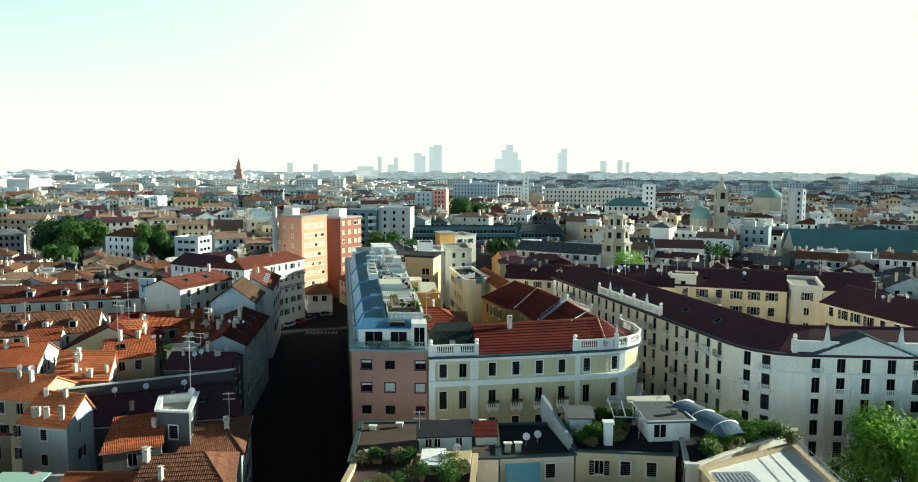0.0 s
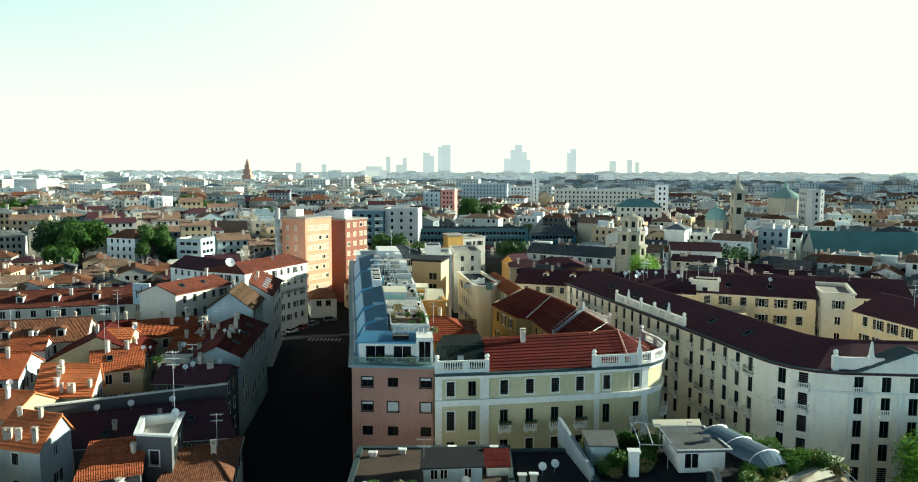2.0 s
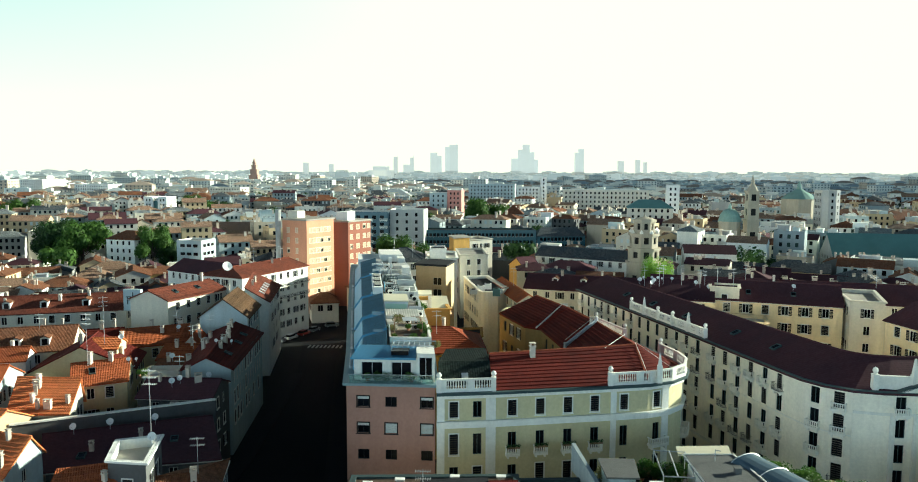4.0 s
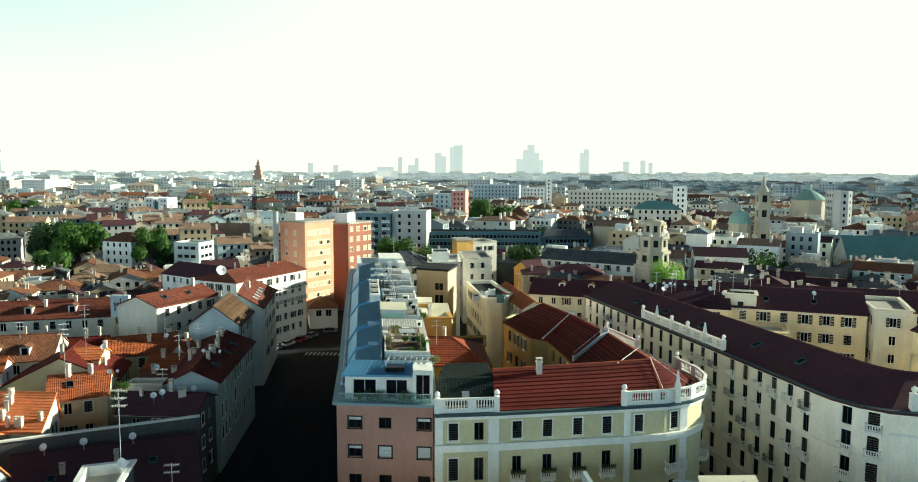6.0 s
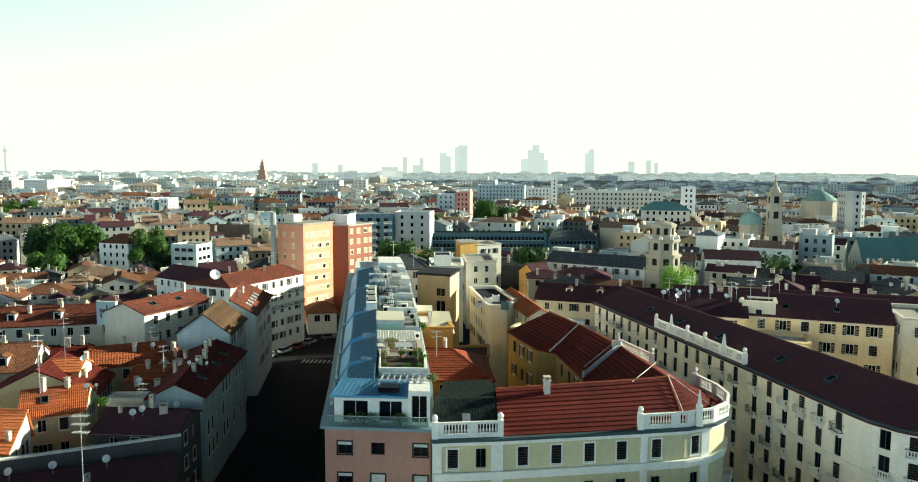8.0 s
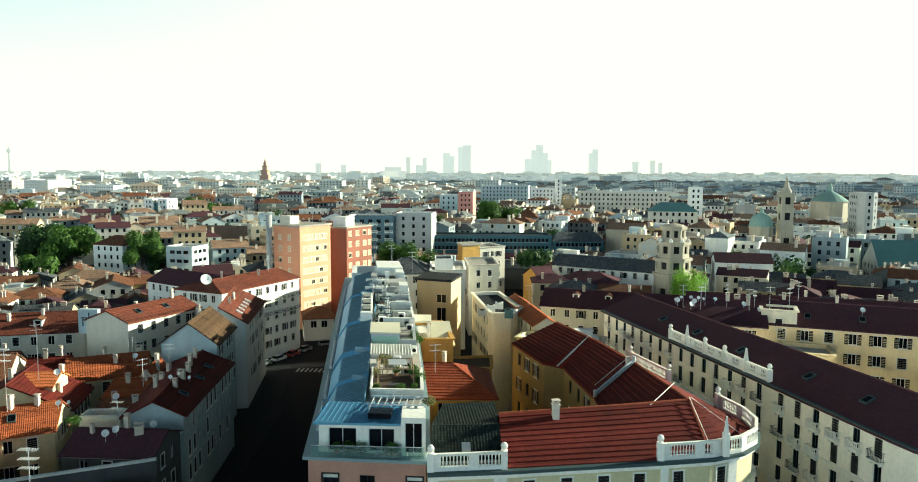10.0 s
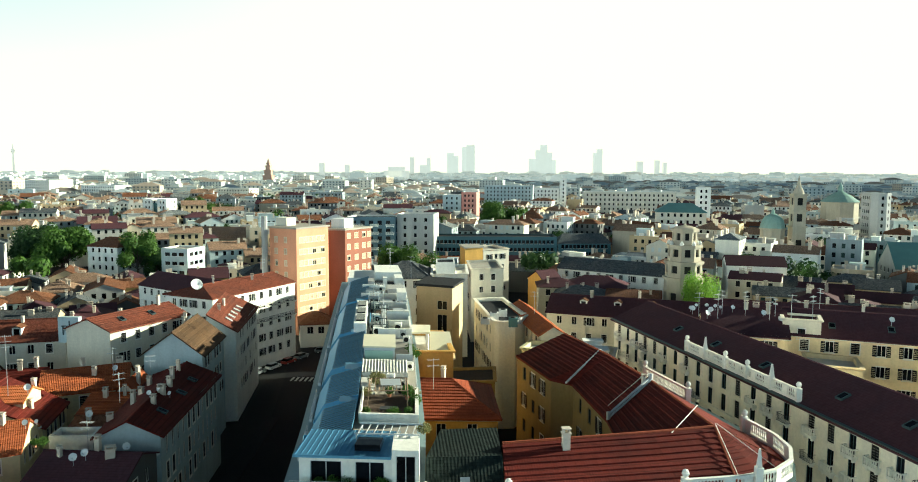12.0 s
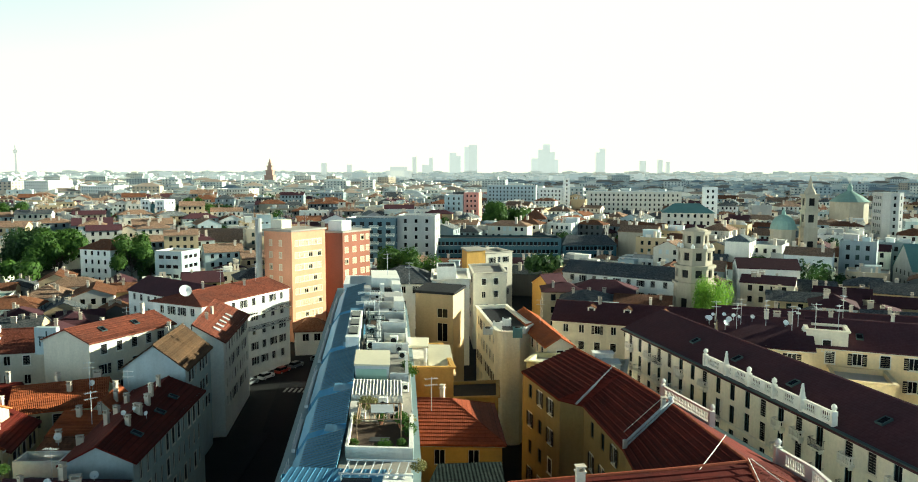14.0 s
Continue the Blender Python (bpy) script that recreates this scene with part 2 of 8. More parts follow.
CLAYPIPE = surface("chimney_render", (0.58, 0.50, 0.40), large=0.25, fine=0.25, spread=0.25)
LEAF_A = leaves("green_foliage", (0.035, 0.085, 0.014), (0.10, 0.18, 0.03))
# brighter leaf colours with the sunlight on the crown painted in
LEAF_SUN = leaves("sunlit_foliage", (0.12, 0.27, 0.03), (0.30, 0.46, 0.06))
LEAF_B = leaves("dark_foliage", (0.025, 0.06, 0.02), (0.06, 0.11, 0.03))
LEAF_C = leaves("dry_foliage", (0.15, 0.16, 0.05), (0.24, 0.20, 0.08))
BARK = surface("bark", (0.12, 0.09, 0.07), large=0.3, fine=0.4, bump=0.03)
GREEN_GLASS = surface("pale_green_glazing", (0.42, 0.58, 0.46), rough=0.25, large=0.2, fine=0.1, bump=0)
CLEAR_GLASS, _nt, _bsdf = node_mat("greenish_clear_glass")
_bsdf.inputs["Base Color"].default_value = (0.62, 0.80, 0.74, 1)
_bsdf.inputs["Roughness"].default_value = 0.08
_bsdf.inputs["Transmission Weight"].default_value = 0.9
CANVAS = surface("cream_canvas", (0.72, 0.66, 0.48), rough=0.9, large=0.15, fine=0.1, bump=0.01)
BLUE_AWNING = surface("faded_blue_awning", (0.16, 0.36, 0.46), rough=0.8, large=0.2, bump=0.01)
WOOD = surface("weathered_wood", (0.28, 0.19, 0.12), large=0.25, fine=0.3, bump=0.01)
POT = surface("terracotta_pot", (0.42, 0.20, 0.12), large=0.2, fine=0.2, bump=0.01)
CONE = surface("plum_paint", (0.20, 0.03, 0.045), rough=0.6, bump=0.0)
TILE_MID = tiles("rust_clay_tiles", (0.20, 0.058, 0.034), (0.11, 0.042, 0.030), th=0.42, rows=1.0, ribs=0.15)

TILE_OLD = tiles("olive_brown_clay_tiles", (0.13, 0.075, 0.04), (0.08, 0.052, 0.034), vary=0.4)
TILE_HIP = tiles("brick_red_clay_tiles", (0.30, 0.072, 0.034), (0.20, 0.052, 0.028), th=0.6, rows=1.0, ribs=0.12, vary=0.35)

# wall colours darkened so that they hold the shade of streets and courts
SHADED_BLUE = surface("shaded_blue_grey_render", (0.29, 0.33, 0.33), streak=0.25, large=0.3, spread=0.08)
SHADED_WARM = surface("shaded_ochre_render", (0.27, 0.20, 0.09), streak=0.2, large=0.25, spread=0.06)
DIM_GREY = surface("dim_grey_render", (0.12, 0.12, 0.115), streak=0.2, large=0.3, spread=0.1)
OFFICE_TEAL = surface("teal_curtain_wall", (0.055, 0.135, 0.165), rough=0.35, large=0.15, fine=0.1, bump=0, spread=0.05, spec=0.4)
BLUE_GREY = surface("blue_grey_cladding", (0.13, 0.19, 0.22), large=0.15, streak=0.1, spread=0.04)
WING_CREAM = surface("golden_cream_render", (0.84, 0.68, 0.42), streak=0.12, large=0.15, spread=0.04)
WARM_CREAM = surface("warm_cream_render", (0.73, 0.66, 0.52), streak=0.13, large=0.15, spread=0.04)
COPPER = surface("pale_green_copper", (0.26, 0.37, 0.31), rough=0.6, large=0.3, streak=0.2, bump=0.03)
# clay and slate lightened: the haze over farther roofs is put into the colour
PALE_CLAY = tiles("haze_paled_tiles", (0.31, 0.19, 0.12), (0.22, 0.15, 0.11))
PALE_SLATE = tiles("haze_paled_slates", (0.17, 0.19, 0.19), (0.24, 0.24, 0.22))
# brighter copy of the orange tiles, with the sun on the slopes painted in
TILE_SUNLIT = tiles("sunlit_orange_tiles", (0.74, 0.235, 0.085), (0.58, 0.17, 0.06), dirt=0.2, vary=0.35)
PALE_METAL = surface("pale_grey_green_sheet", (0.22, 0.31, 0.33), rough=0.45, metal=0.4, large=0.2, bump=0.02)
POLYCARB = surface("polycarbonate_sheet", (0.10, 0.14, 0.17), rough=0.22, large=0.2, bump=0.01, spec=0.4)

# ---- building kit ----
class Mesh:
    """Collects faces, with a material slot for each."""

    def __init__(self):
        self.v, self.f, self.s, self.slot = [], [], [], 0
        self.m = Matrix.Identity(4)

    def face(self, *pts):
        k = len(self.v)
        self.v.extend(tuple(self.m @ Vector(p)) for p in pts)
        self.f.append(tuple(range(k, k + len(pts))))
        self.s.append(self.slot)

    def box(self, x0, y0, z0, x1, y1, z1):
        self.prism([(x0, y0), (x1, y0), (x1, y1), (x0, y1)], z0, z1)

    def prism(self, poly, z0, z1, top=True, bottom=True, taper=1.0):
        k, n = len(self.v), len(poly)
        cx, cy = sum(p[0] for p in poly) / n, sum(p[1] for p in poly) / n
        self.v.extend(tuple(self.m @ Vector((x, y, z0))) for x, y in poly)
        self.v.extend(tuple(self.m @ Vector((cx + (x - cx) * taper, cy + (y - cy) * taper, z1))) for x, y in poly)
        for i in range(n):
            j = (i + 1) % n
            self.f.append((k + i, k + j, k + n + j, k + n + i))
            self.s.append(self.slot)
        if top:
            self.f.append(tuple(range(k + n, k + 2 * n)))
            self.s.append(self.slot)
        if bottom:
            self.f.append(tuple(range(k + n - 1, k - 1, -1)))
            self.s.append(self.slot)

    def cells(self, xs, ys, zs, solid):
        """One welded piece out of the cells of a grid for which solid(i, j, k) holds, open at the hidden back."""
        nx, ny, nz = len(xs) - 1, len(ys) - 1, len(zs) - 1
        full = lambda i, j, k: 0 <= i < nx and 0 <= j < ny and 0 <= k < nz and solid(i, j, k)
        seen = {}

        def corner(i, j, k):
            if (i, j, k) not in seen:
                seen[(i, j, k)] = len(self.v)
                self.v.append(tuple(self.m @ Vector((xs[i], ys[j], zs[k]))))
            return seen[(i, j, k)]

        sides = (((-1, 0, 0), ((0, 0, 0), (0, 0, 1), (0, 1, 1), (0, 1, 0))), ((1, 0, 0), ((1, 0, 0), (1, 1, 0), (1, 1, 1), (1, 0, 1))),
                 ((0, -1, 0), ((0, 0, 0), (1, 0, 0), (1, 0, 1), (0, 0, 1))), ((0, 1, 0), ((0, 1, 0), (0, 1, 1), (1, 1, 1), (1, 1, 0))),
                 ((0, 0, -1), ((0, 0, 0), (0, 1, 0), (1, 1, 0), (1, 0, 0))), ((0, 0, 1), ((0, 0, 1), (1, 0, 1), (1, 1, 1), (0, 1, 1))))
        for i in range(nx):
            for j in range(ny):
                for k in range(nz):
                    if not full(i, j, k):
                        continue
                    for (a, b, c), quad in sides:
                        if not full(i + a, j + b, k + c) and not (b == 1 and j == ny - 1):
                            self.f.append(tuple(corner(i + q[0], j + q[1], k + q[2]) for q in quad))
                            self.s.append(self.slot)

    def sweep(self, left, right, z0, z1):
        """One continuous bar between two lines side by side."""
        k, n = len(self.v), len(left)
        for a, b in zip(left, right):
            self.v.extend(tuple(self.m @ Vector(p)) for p in ((*a, z0), (*b, z0), (*b, z1), (*a, z1)))
        quads = [(k + 4 * i + j, k + 4 * i + (j + 1) % 4, k + 4 * i + 4 + (j + 1) % 4, k + 4 * i + 4 + j) for i in range(n - 1) for j in range(4)]
        quads += [(k + 3, k + 2, k + 1, k), tuple(k + 4 * n - 4 + j for j in range(4))]
        self.f.extend(quads)
        self.s.extend([self.slot] * len(quads))

    def lathe(self, x, y, profile, n=10, a0=0.0):
        """Rings (radius, z) joined into a turned shape."""
        k = len(self.v)
        for r, z in profile:
            for i in range(n):
                a = a0 + math.tau * i / n
                self.v.append(tuple(self.m @ Vector((x + r * math.cos(a), y + r * math.sin(a), z))))
        for ring in range(len(profile) - 1):
            for i in range(n):
                j = (i + 1) % n
                a, b = k + ring * n, k + (ring + 1) * n
                self.f.append((a + i, a + j, b + j, b + i))
                self.s.append(self.slot)
        self.f.append(tuple(range(k + (len(profile) - 1) * n, k + len(profile) * n)))
        self.s.append(self.slot)
        self.f.append(tuple(range(k + n - 1, k - 1, -1)))
        self.s.append(self.slot)

    def rod(self, a, b, r=0.03, n=5):
        a, b = Vector(a), Vector(b)
        keep = self.m.copy()
        self.m = keep @ Matrix.Translation(a) @ (b - a).to_track_quat("Z", "Y").to_matrix().to_4x4()
        self.prism([(r * math.cos(math.tau * i / n), r * math.sin(math.tau * i / n)) for i in range(n)], 0, (b - a).length)
        self.m = keep

    def absorb(self, other, slots):
        """Takes over another mesh's faces; slots: for each of its slots, the one here."""
        k = len(self.v)
        self.v.extend(other.v)
        self.f.extend(tuple(k + i for i in f) for f in other.f)
        self.s.extend(slots[i] for i in other.s)

    def data(self, name, mats, origin=(0, 0, 0), uv=False):
        me = bpy.data.meshes.new(name)
        o = Vector(origin)
        me.from_pydata([tuple(Vector(p) - o) for p in self.v], [], self.f)
        for m in mats if isinstance(mats, (list, tuple)) else [mats]:
            me.materials.append(m)
        if any(self.s):
            me.polygons.foreach_set("material_index", self.s)
        if uv:
            layer = me.uv_layers.new(name="slope").data
            for p in me.polygons:
                n = p.normal
                side = Vector((-n.y, n.x, 0))
                side = side.normalized() if side.length > 1e-3 else Vector((1, 0, 0))
                up = n.cross(side)
                for li in p.loop_indices:
                    c = me.vertices[me.loops[li].vertex_index].co
                    layer[li].uv = (c.dot(side), c.dot(up))
        me.update()
        return me


def thing(name, loc, label, category, group="", kind=""):
    ob = new(name)
    ob.location = loc
    ob.empty_display_size = 0.5
    return tagged(ob, label, category, group, kind)


def base_of(ob):
    """The place of a thing or part in the world, for things that are not turned."""
    p = Vector(ob.location)
    while ob.parent:
        ob = ob.parent
        p = p + Vector(ob.location)
    return p


def part(name, mesh, mats, parent=None, label="", uv=False, kind=""):
    """Links collected faces, given in world places, as one mesh under a thing or a part."""
    ob = new(name, mesh.data(name, mats, base_of(parent) if parent else (0, 0, 0), uv))
    ob.parent = parent
    return tagged(ob, label, kind=kind)


def put(name, data, parent, place, angle=0.0, scale=None, label=""):
    """Links shared mesh data as a part at a place in the world, turned about z by an angle in radians."""
    ob = new(name, data)
    ob.parent = parent
    ob.location = Vector(place) - (base_of(parent) if parent else Vector((0, 0, 0)))
    ob.rotation_euler = (0, 0, angle)
    if scale:
        ob.scale = scale
    return tagged(ob, label)


def lerp(a, b, t):
    return tuple(a[k] + (b[k] - a[k]) * t for k in range(len(a)))


def offset_line(line, d, closed=False):
    """A polyline moved to its right by d."""
    out = []
    n = len(line)
    for i, p in enumerate(line):
        norms = []
        for a, b in ((i - 1, i), (i, i + 1)):
            if closed:
                a, b = a % n, b % n
            if 0 <= a and b < n:
                dx, dy = line[b][0] - line[a][0], line[b][1] - line[a][1]
                ln = math.hypot(dx, dy) or 1
                norms.append((dy / ln, -dx / ln))
        nx, ny = sum(q[0] for q in norms), sum(q[1] for q in norms)
        ln = math.hypot(nx, ny) or 1
        nx, ny = nx / ln, ny / ln
        c = max(0.5, nx * norms[0][0] + ny * norms[0][1])
        out.append((p[0] + nx * d / c, p[1] + ny * d / c))
    return out


def window_rows(h, storey=3.4, wh=1.7, top=0.9, low=1.0, n=9):
    rows, z = [], h - top
    while z - wh > low and len(rows) < n:
        rows.append((z - wh, z))
        z -= storey
    return rows[::-1]


def facade(mesh, p, q, z0, z1, cols, rows, depth=0.22):
    """A wall from p to q (outside on its right) with openings: cols are (from, to) along it, rows (sill, head). Returns opening centres."""
    dx, dy = q[0] - p[0], q[1] - p[1]
    ln = math.hypot(dx, dy)
    ux, uy = dx / ln, dy / ln
    nx, ny = uy, -ux
    at = lambda u, z, d=0.0: (p[0] + ux * u - nx * d, p[1] + uy * u - ny * d, z)
    us = [0.0] + [c for col in cols for c in col] + [ln]
    zs = [z0] + [c for row in rows for c in row] + [z1]
    for i in range(len(us) - 1):
        if us[i + 1] - us[i] < 1e-4:
            continue
        if i % 2 == 0:
            mesh.face(at(us[i], z0), at(us[i + 1], z0), at(us[i + 1], z1), at(us[i], z1))
            continue
        for k in range(len(zs) - 1):
            a, b, c, d = us[i], us[i + 1], zs[k], zs[k + 1]
            if k % 2 == 0:
                mesh.face(at(a, c), at(b, c), at(b, d), at(a, d))
            else:
                mesh.face(at(a, c), at(b, c), at(b, c, depth), at(a, c, depth))
                mesh.face(at(a, d, depth), at(b, d, depth), at(b, d), at(a, d))
                mesh.face(at(a, c), at(a, c, depth), at(a, d, depth), at(a, d))
                mesh.face(at(b, c, depth), at(b, c), at(b, d), at(b, d, depth))
    ang = math.atan2(uy, ux)
    return [(at((a + b) / 2, c), ang, b - a, d - c) for a, b in cols for c, d in rows]


def even_cols(ln, spacing, w, margin=1.2):
    n = max(0, int((ln - 2 * margin + spacing * 0.5) / spacing))
    if n == 0:
        return []
    step = (ln - 2 * margin) / n
    return [(margin + step * (i + 0.5) - w / 2, margin + step * (i + 0.5) + w / 2) for i in range(n)]


WINDOW_DATA = {}


def window_data(w, h, style):
    """Frame, pane and shutter meshes for an opening; origin at the sill's middle, outside towards -y."""
    key = (round(w, 2), round(h, 2), style)
    if key in WINDOW_DATA:
        return WINDOW_DATA[key]
    fr = Mesh()
    t = 0.14
    xs = [-w / 2, -w / 2 + 0.07, -0.035, 0.035, w / 2 - 0.07, w / 2]
    zs = [0, 0.07, h - 0.07, h]
    if style == "plain":
        fr.cells(xs, [0.10, 0.16], zs, lambda i, j, k: i != 1 and i != 3 or k != 1)
    else:
        xs = [xs[0] - t - 0.05, xs[0] - t] + xs + [xs[-1] + t, xs[-1] + t + 0.05]
        zs = [-0.14, -0.05] + zs + [h + t]

        def solid(i, j, k):
            jamb = i in (1, 7)
            if j == 0:
                return k == 0
            if j == 1:
                return k == 0 or (1 <= i <= 7 and (k == 5 or jamb))
            if j == 2:
                return 2 <= i <= 6 and k == 2
            return 2 <= i <= 6 and 2 <= k <= 4 and (i in (2, 4, 6) or k != 3)

        fr.cells(xs, [-0.12, -0.05, 0.0, 0.10, 0.16], zs, solid)
    pane = Mesh()
    pane.box(-w / 2, 0.165, 0, w / 2, 0.19, h)
    sh = []
    if style in ("blind", "halfblind"):
        z0 = 0.03 if style == "blind" else h * 0.74
        n = max(3, int((h - z0) / 0.14))
        zs = [z0 + (h - z0) * (i // 2 + (0.86 if i % 2 else 0)) / n for i in range(2 * n)]
        m = Mesh()
        m.cells([-w / 2 + 0.02, -w / 2 + 0.06, w / 2 - 0.06, w / 2 - 0.02], [0.02, 0.05], zs, lambda i, j, k: i != 1 or k % 2 == 0)
        sh = [m]
    elif style in ("shut", "open"):
        n = max(4, int(h / 0.28))
        zs = [0.02] + [0.05 + (h - 0.1) * (i // 2 + (0.72 if i % 2 else 0)) / n for i in range(2 * n)] + [h - 0.02]
        louvre = lambda i, j, k: i % 2 == 0 or k in (0, 2 * n) or k % 2 == 1
        if style == "shut":
            m = Mesh()
            m.cells([-w / 2 + 0.02, -w / 2 + 0.08, -0.05, 0.05, w / 2 - 0.08, w / 2 - 0.02], [0.02, 0.06], zs, louvre)
            sh = [m]
        else:
            for x0, x1 in ((-w - 0.02, -w / 2 - 0.02), (w / 2 + 0.02, w + 0.02)):
                m = Mesh()
                m.cells([x0, x0 + 0.06, x1 - 0.06, x1], [-0.10, -0.055], zs, louvre)
                sh.append(m)
    out = (fr, pane, sh)
    WINDOW_DATA[key] = out
    return WINDOW_DATA[key]


WINDOW_OB = {}


def window(parent, place, ang, w, h, style="plain", trim=TRIM, shutter=SHUTTER, pane=GLASS, split=True):
    """A window as a part of its house, with pane and shutter under it."""
    key = (round(w, 2), round(h, 2), style, trim.name, shutter.name, pane.name)
    if key not in WINDOW_OB:
        fr, pa, sh = window_data(w, h, style)
        WINDOW_OB[key] = (fr.data("window", trim), pa.data("pane", pane), [q.data("shutter", shutter) for q in sh])
    fr, pa, sh = WINDOW_OB[key]
    ob = put("window", fr, parent, place, ang)
    for nm, data in [("pane", pa)] * (style not in ("shut", "blind")) + [("shutter", q) for q in sh]:
        c = new(nm, data)
        c.parent = ob
    return ob


def joined_windows(parent, places, mats=(GLASS, SHUTTER, TRIM), rnd=None):
    """The windows of a far house as one stuff part."""
    part("glazing", window_mesh(places, rnd), list(mats), parent, kind="stuff")


def window_mesh(places, rnd=None, simple=False):
    m = Mesh()
    for (x, y, z), ang, w, h in places:
        m.m = Matrix.Translation((x, y, z)) @ Matrix.Rotation(ang, 4, "Z")
        m.slot = 0 if (rnd or random).random() < 0.6 else 1
        if simple:
            y = 0.12 if m.slot else 0.2
            m.face((-w / 2 - 0.02, y, -0.02), (w / 2 + 0.02, y, -0.02), (w / 2 + 0.02, y, h + 0.02), (-w / 2 - 0.02, y, h + 0.02))
            continue
        m.box(-w / 2 - 0.02, 0.12 if m.slot else 0.18, -0.02, w / 2 + 0.02, 0.24, h + 0.02)
        m.slot = 2
        m.box(-w / 2 - 0.1, -0.08, -0.1, w / 2 + 0.1, 0.0, 0.0)
    return m


def slab(mesh, tops, th=0.2):
    """A roof skin of faces given from above, with an underside and edges."""
    edges = {}
    key = lambda p: (round(p[0], 3), round(p[1], 3), round(p[2], 3))
    for f in tops:
        mesh.face(*f)
        mesh.face(*[(x, y, z - th) for x, y, z in reversed(f)])
        for a, b in zip(f, f[1:] + f[:1]):
            if (key(b), key(a)) in edges:
                del edges[(key(b), key(a))]
            else:
                edges[(key(a), key(b))] = (a, b)
    for a, b in edges.values():
        mesh.face((a[0], a[1], a[2] - th), (b[0], b[1], b[2] - th), b, a)


def roof_faces(F, B, h, rise, hips=(0, 0), over=0.45, rp=0.5, ends=0.25):
    """Top faces of a ridge roof over the strip between the lines F and B, and its ridge."""
    n = len(F)
    pitch = rise / max(0.5, math.dist(F[0], B[0]) * rp)
    pitch_b = rise / max(0.5, math.dist(F[0], B[0]) * (1 - rp))
    Fo = offset_line(F, over)
    Bo = offset_line(B[::-1], over)[::-1]
    R = [lerp(F[i], B[i], rp) for i in range(n)]

    def shove(line, i, j, d):
        dx, dy = line[i][0] - line[j][0], line[i][1] - line[j][1]
        ln = math.hypot(dx, dy) or 1
        return (line[i][0] + dx / ln * d, line[i][1] + dy / ln * d)

    Fo2, Bo2, R2 = list(Fo), list(Bo), list(R)
    for i, j, hip in ((0, 1, hips[0]), (n - 1, n - 2, hips[1])):
        d = over if hip else ends
        Fo2[i], Bo2[i] = shove(Fo, i, j, d), shove(Bo, i, j, d)
        R2[i] = shove(R, i, j, -hip if hip else ends)
    zf, zb, zr = h - over * pitch, h - over * pitch_b, h + rise
    tops = []
    for i in range(n - 1):
        tops.append([(*Fo2[i], zf), (*Fo2[i + 1], zf), (*R2[i + 1], zr), (*R2[i], zr)])
        tops.append([(*R2[i], zr), (*R2[i + 1], zr), (*Bo2[i + 1], zb), (*Bo2[i], zb)])
    if hips[0]:
        tops.append([(*Bo2[0], zb), (*Fo2[0], zf), (*R2[0], zr)])
    if hips[1]:
        tops.append([(*Fo2[-1], zf), (*Bo2[-1], zb), (*R2[-1], zr)])
    return tops, [(*p, zr) for p in R2]


def courses(parent, tops, mat, step=0.6, lift=0.09):
    """Lapped tile courses on roof faces given as eave, eave, ridge, ridge: one part for each course of a slope."""
    rows_ = {}
    for k, f in enumerate(tops):
        if len(f) == 4 and f[0][2] > f[2][2]:
            f = [f[2], f[3], f[0], f[1]]
        a, b = Vector(f[0]), Vector(f[1])
        c, d = (Vector(f[2]), Vector(f[3])) if len(f) == 4 else (Vector(f[2]), Vector(f[2]))
        n = max(2, int(((a + b) / 2 - (c + d) / 2).length / step))
        side = (k % 2) if len(f) == 4 else 2 + k
        for i in range(n):
            m = rows_.setdefault((side, i), Mesh())
            up = Vector((0, 0, lift))
            p, q = a.lerp(d, i / n), b.lerp(c, i / n)
            r, s = b.lerp(c, (i + 1) / n), a.lerp(d, (i + 1) / n)
            thin = Vector((0, 0, 0.012))
            m.face(p + up, q + up, r + thin, s + thin)
            m.face(p + thin, q + thin, q + up, p + up)
    for m in rows_.values():
        part("tile_course", m, mat, parent, uv=True)


CHIMNEY_DATA = []
for _w, _d, _h in ((0.6, 0.45, 1.0), (0.5, 0.5, 1.35), (1.0, 0.45, 0.9)):
    _m = Mesh()
    _m.box(-_w / 2, -_d / 2, -1.4, _w / 2, _d / 2, _h)
    _m.box(-_w / 2 - 0.08, -_d / 2 - 0.08, _h, _w / 2 + 0.08, _d / 2 + 0.08, _h + 0.1)
    for _x in (-_w / 2 + 0.08, _w / 2 - 0.08):
        _m.box(_x - 0.06, -_d / 2, _h + 0.1, _x + 0.06, _d / 2, _h + 0.38)
    _m.box(-_w / 2 - 0.06, -_d / 2 - 0.06, _h + 0.38, _w / 2 + 0.06, _d / 2 + 0.06, _h + 0.46)
    CHIMNEY_DATA.append(_m.data("chimney", CLAYPIPE))


def chimney(parent, x, y, z, kind=0, ang=0.0, s=1.0):
    return put("chimney", CHIMNEY_DATA[kind % 3], parent, (x, y, z), ang, (s, s, s))


def inside(pt, poly):
    x, y = pt
    odd = False
    for (x0, y0), (x1, y1) in zip(poly, poly[1:] + poly[:1]):
        if (y0 > y) != (y1 > y) and x < (x1 - x0) * (y - y0) / (y1 - y0) + x0:
            odd = not odd
    return odd


TAKEN = []
rng = random.Random(7)


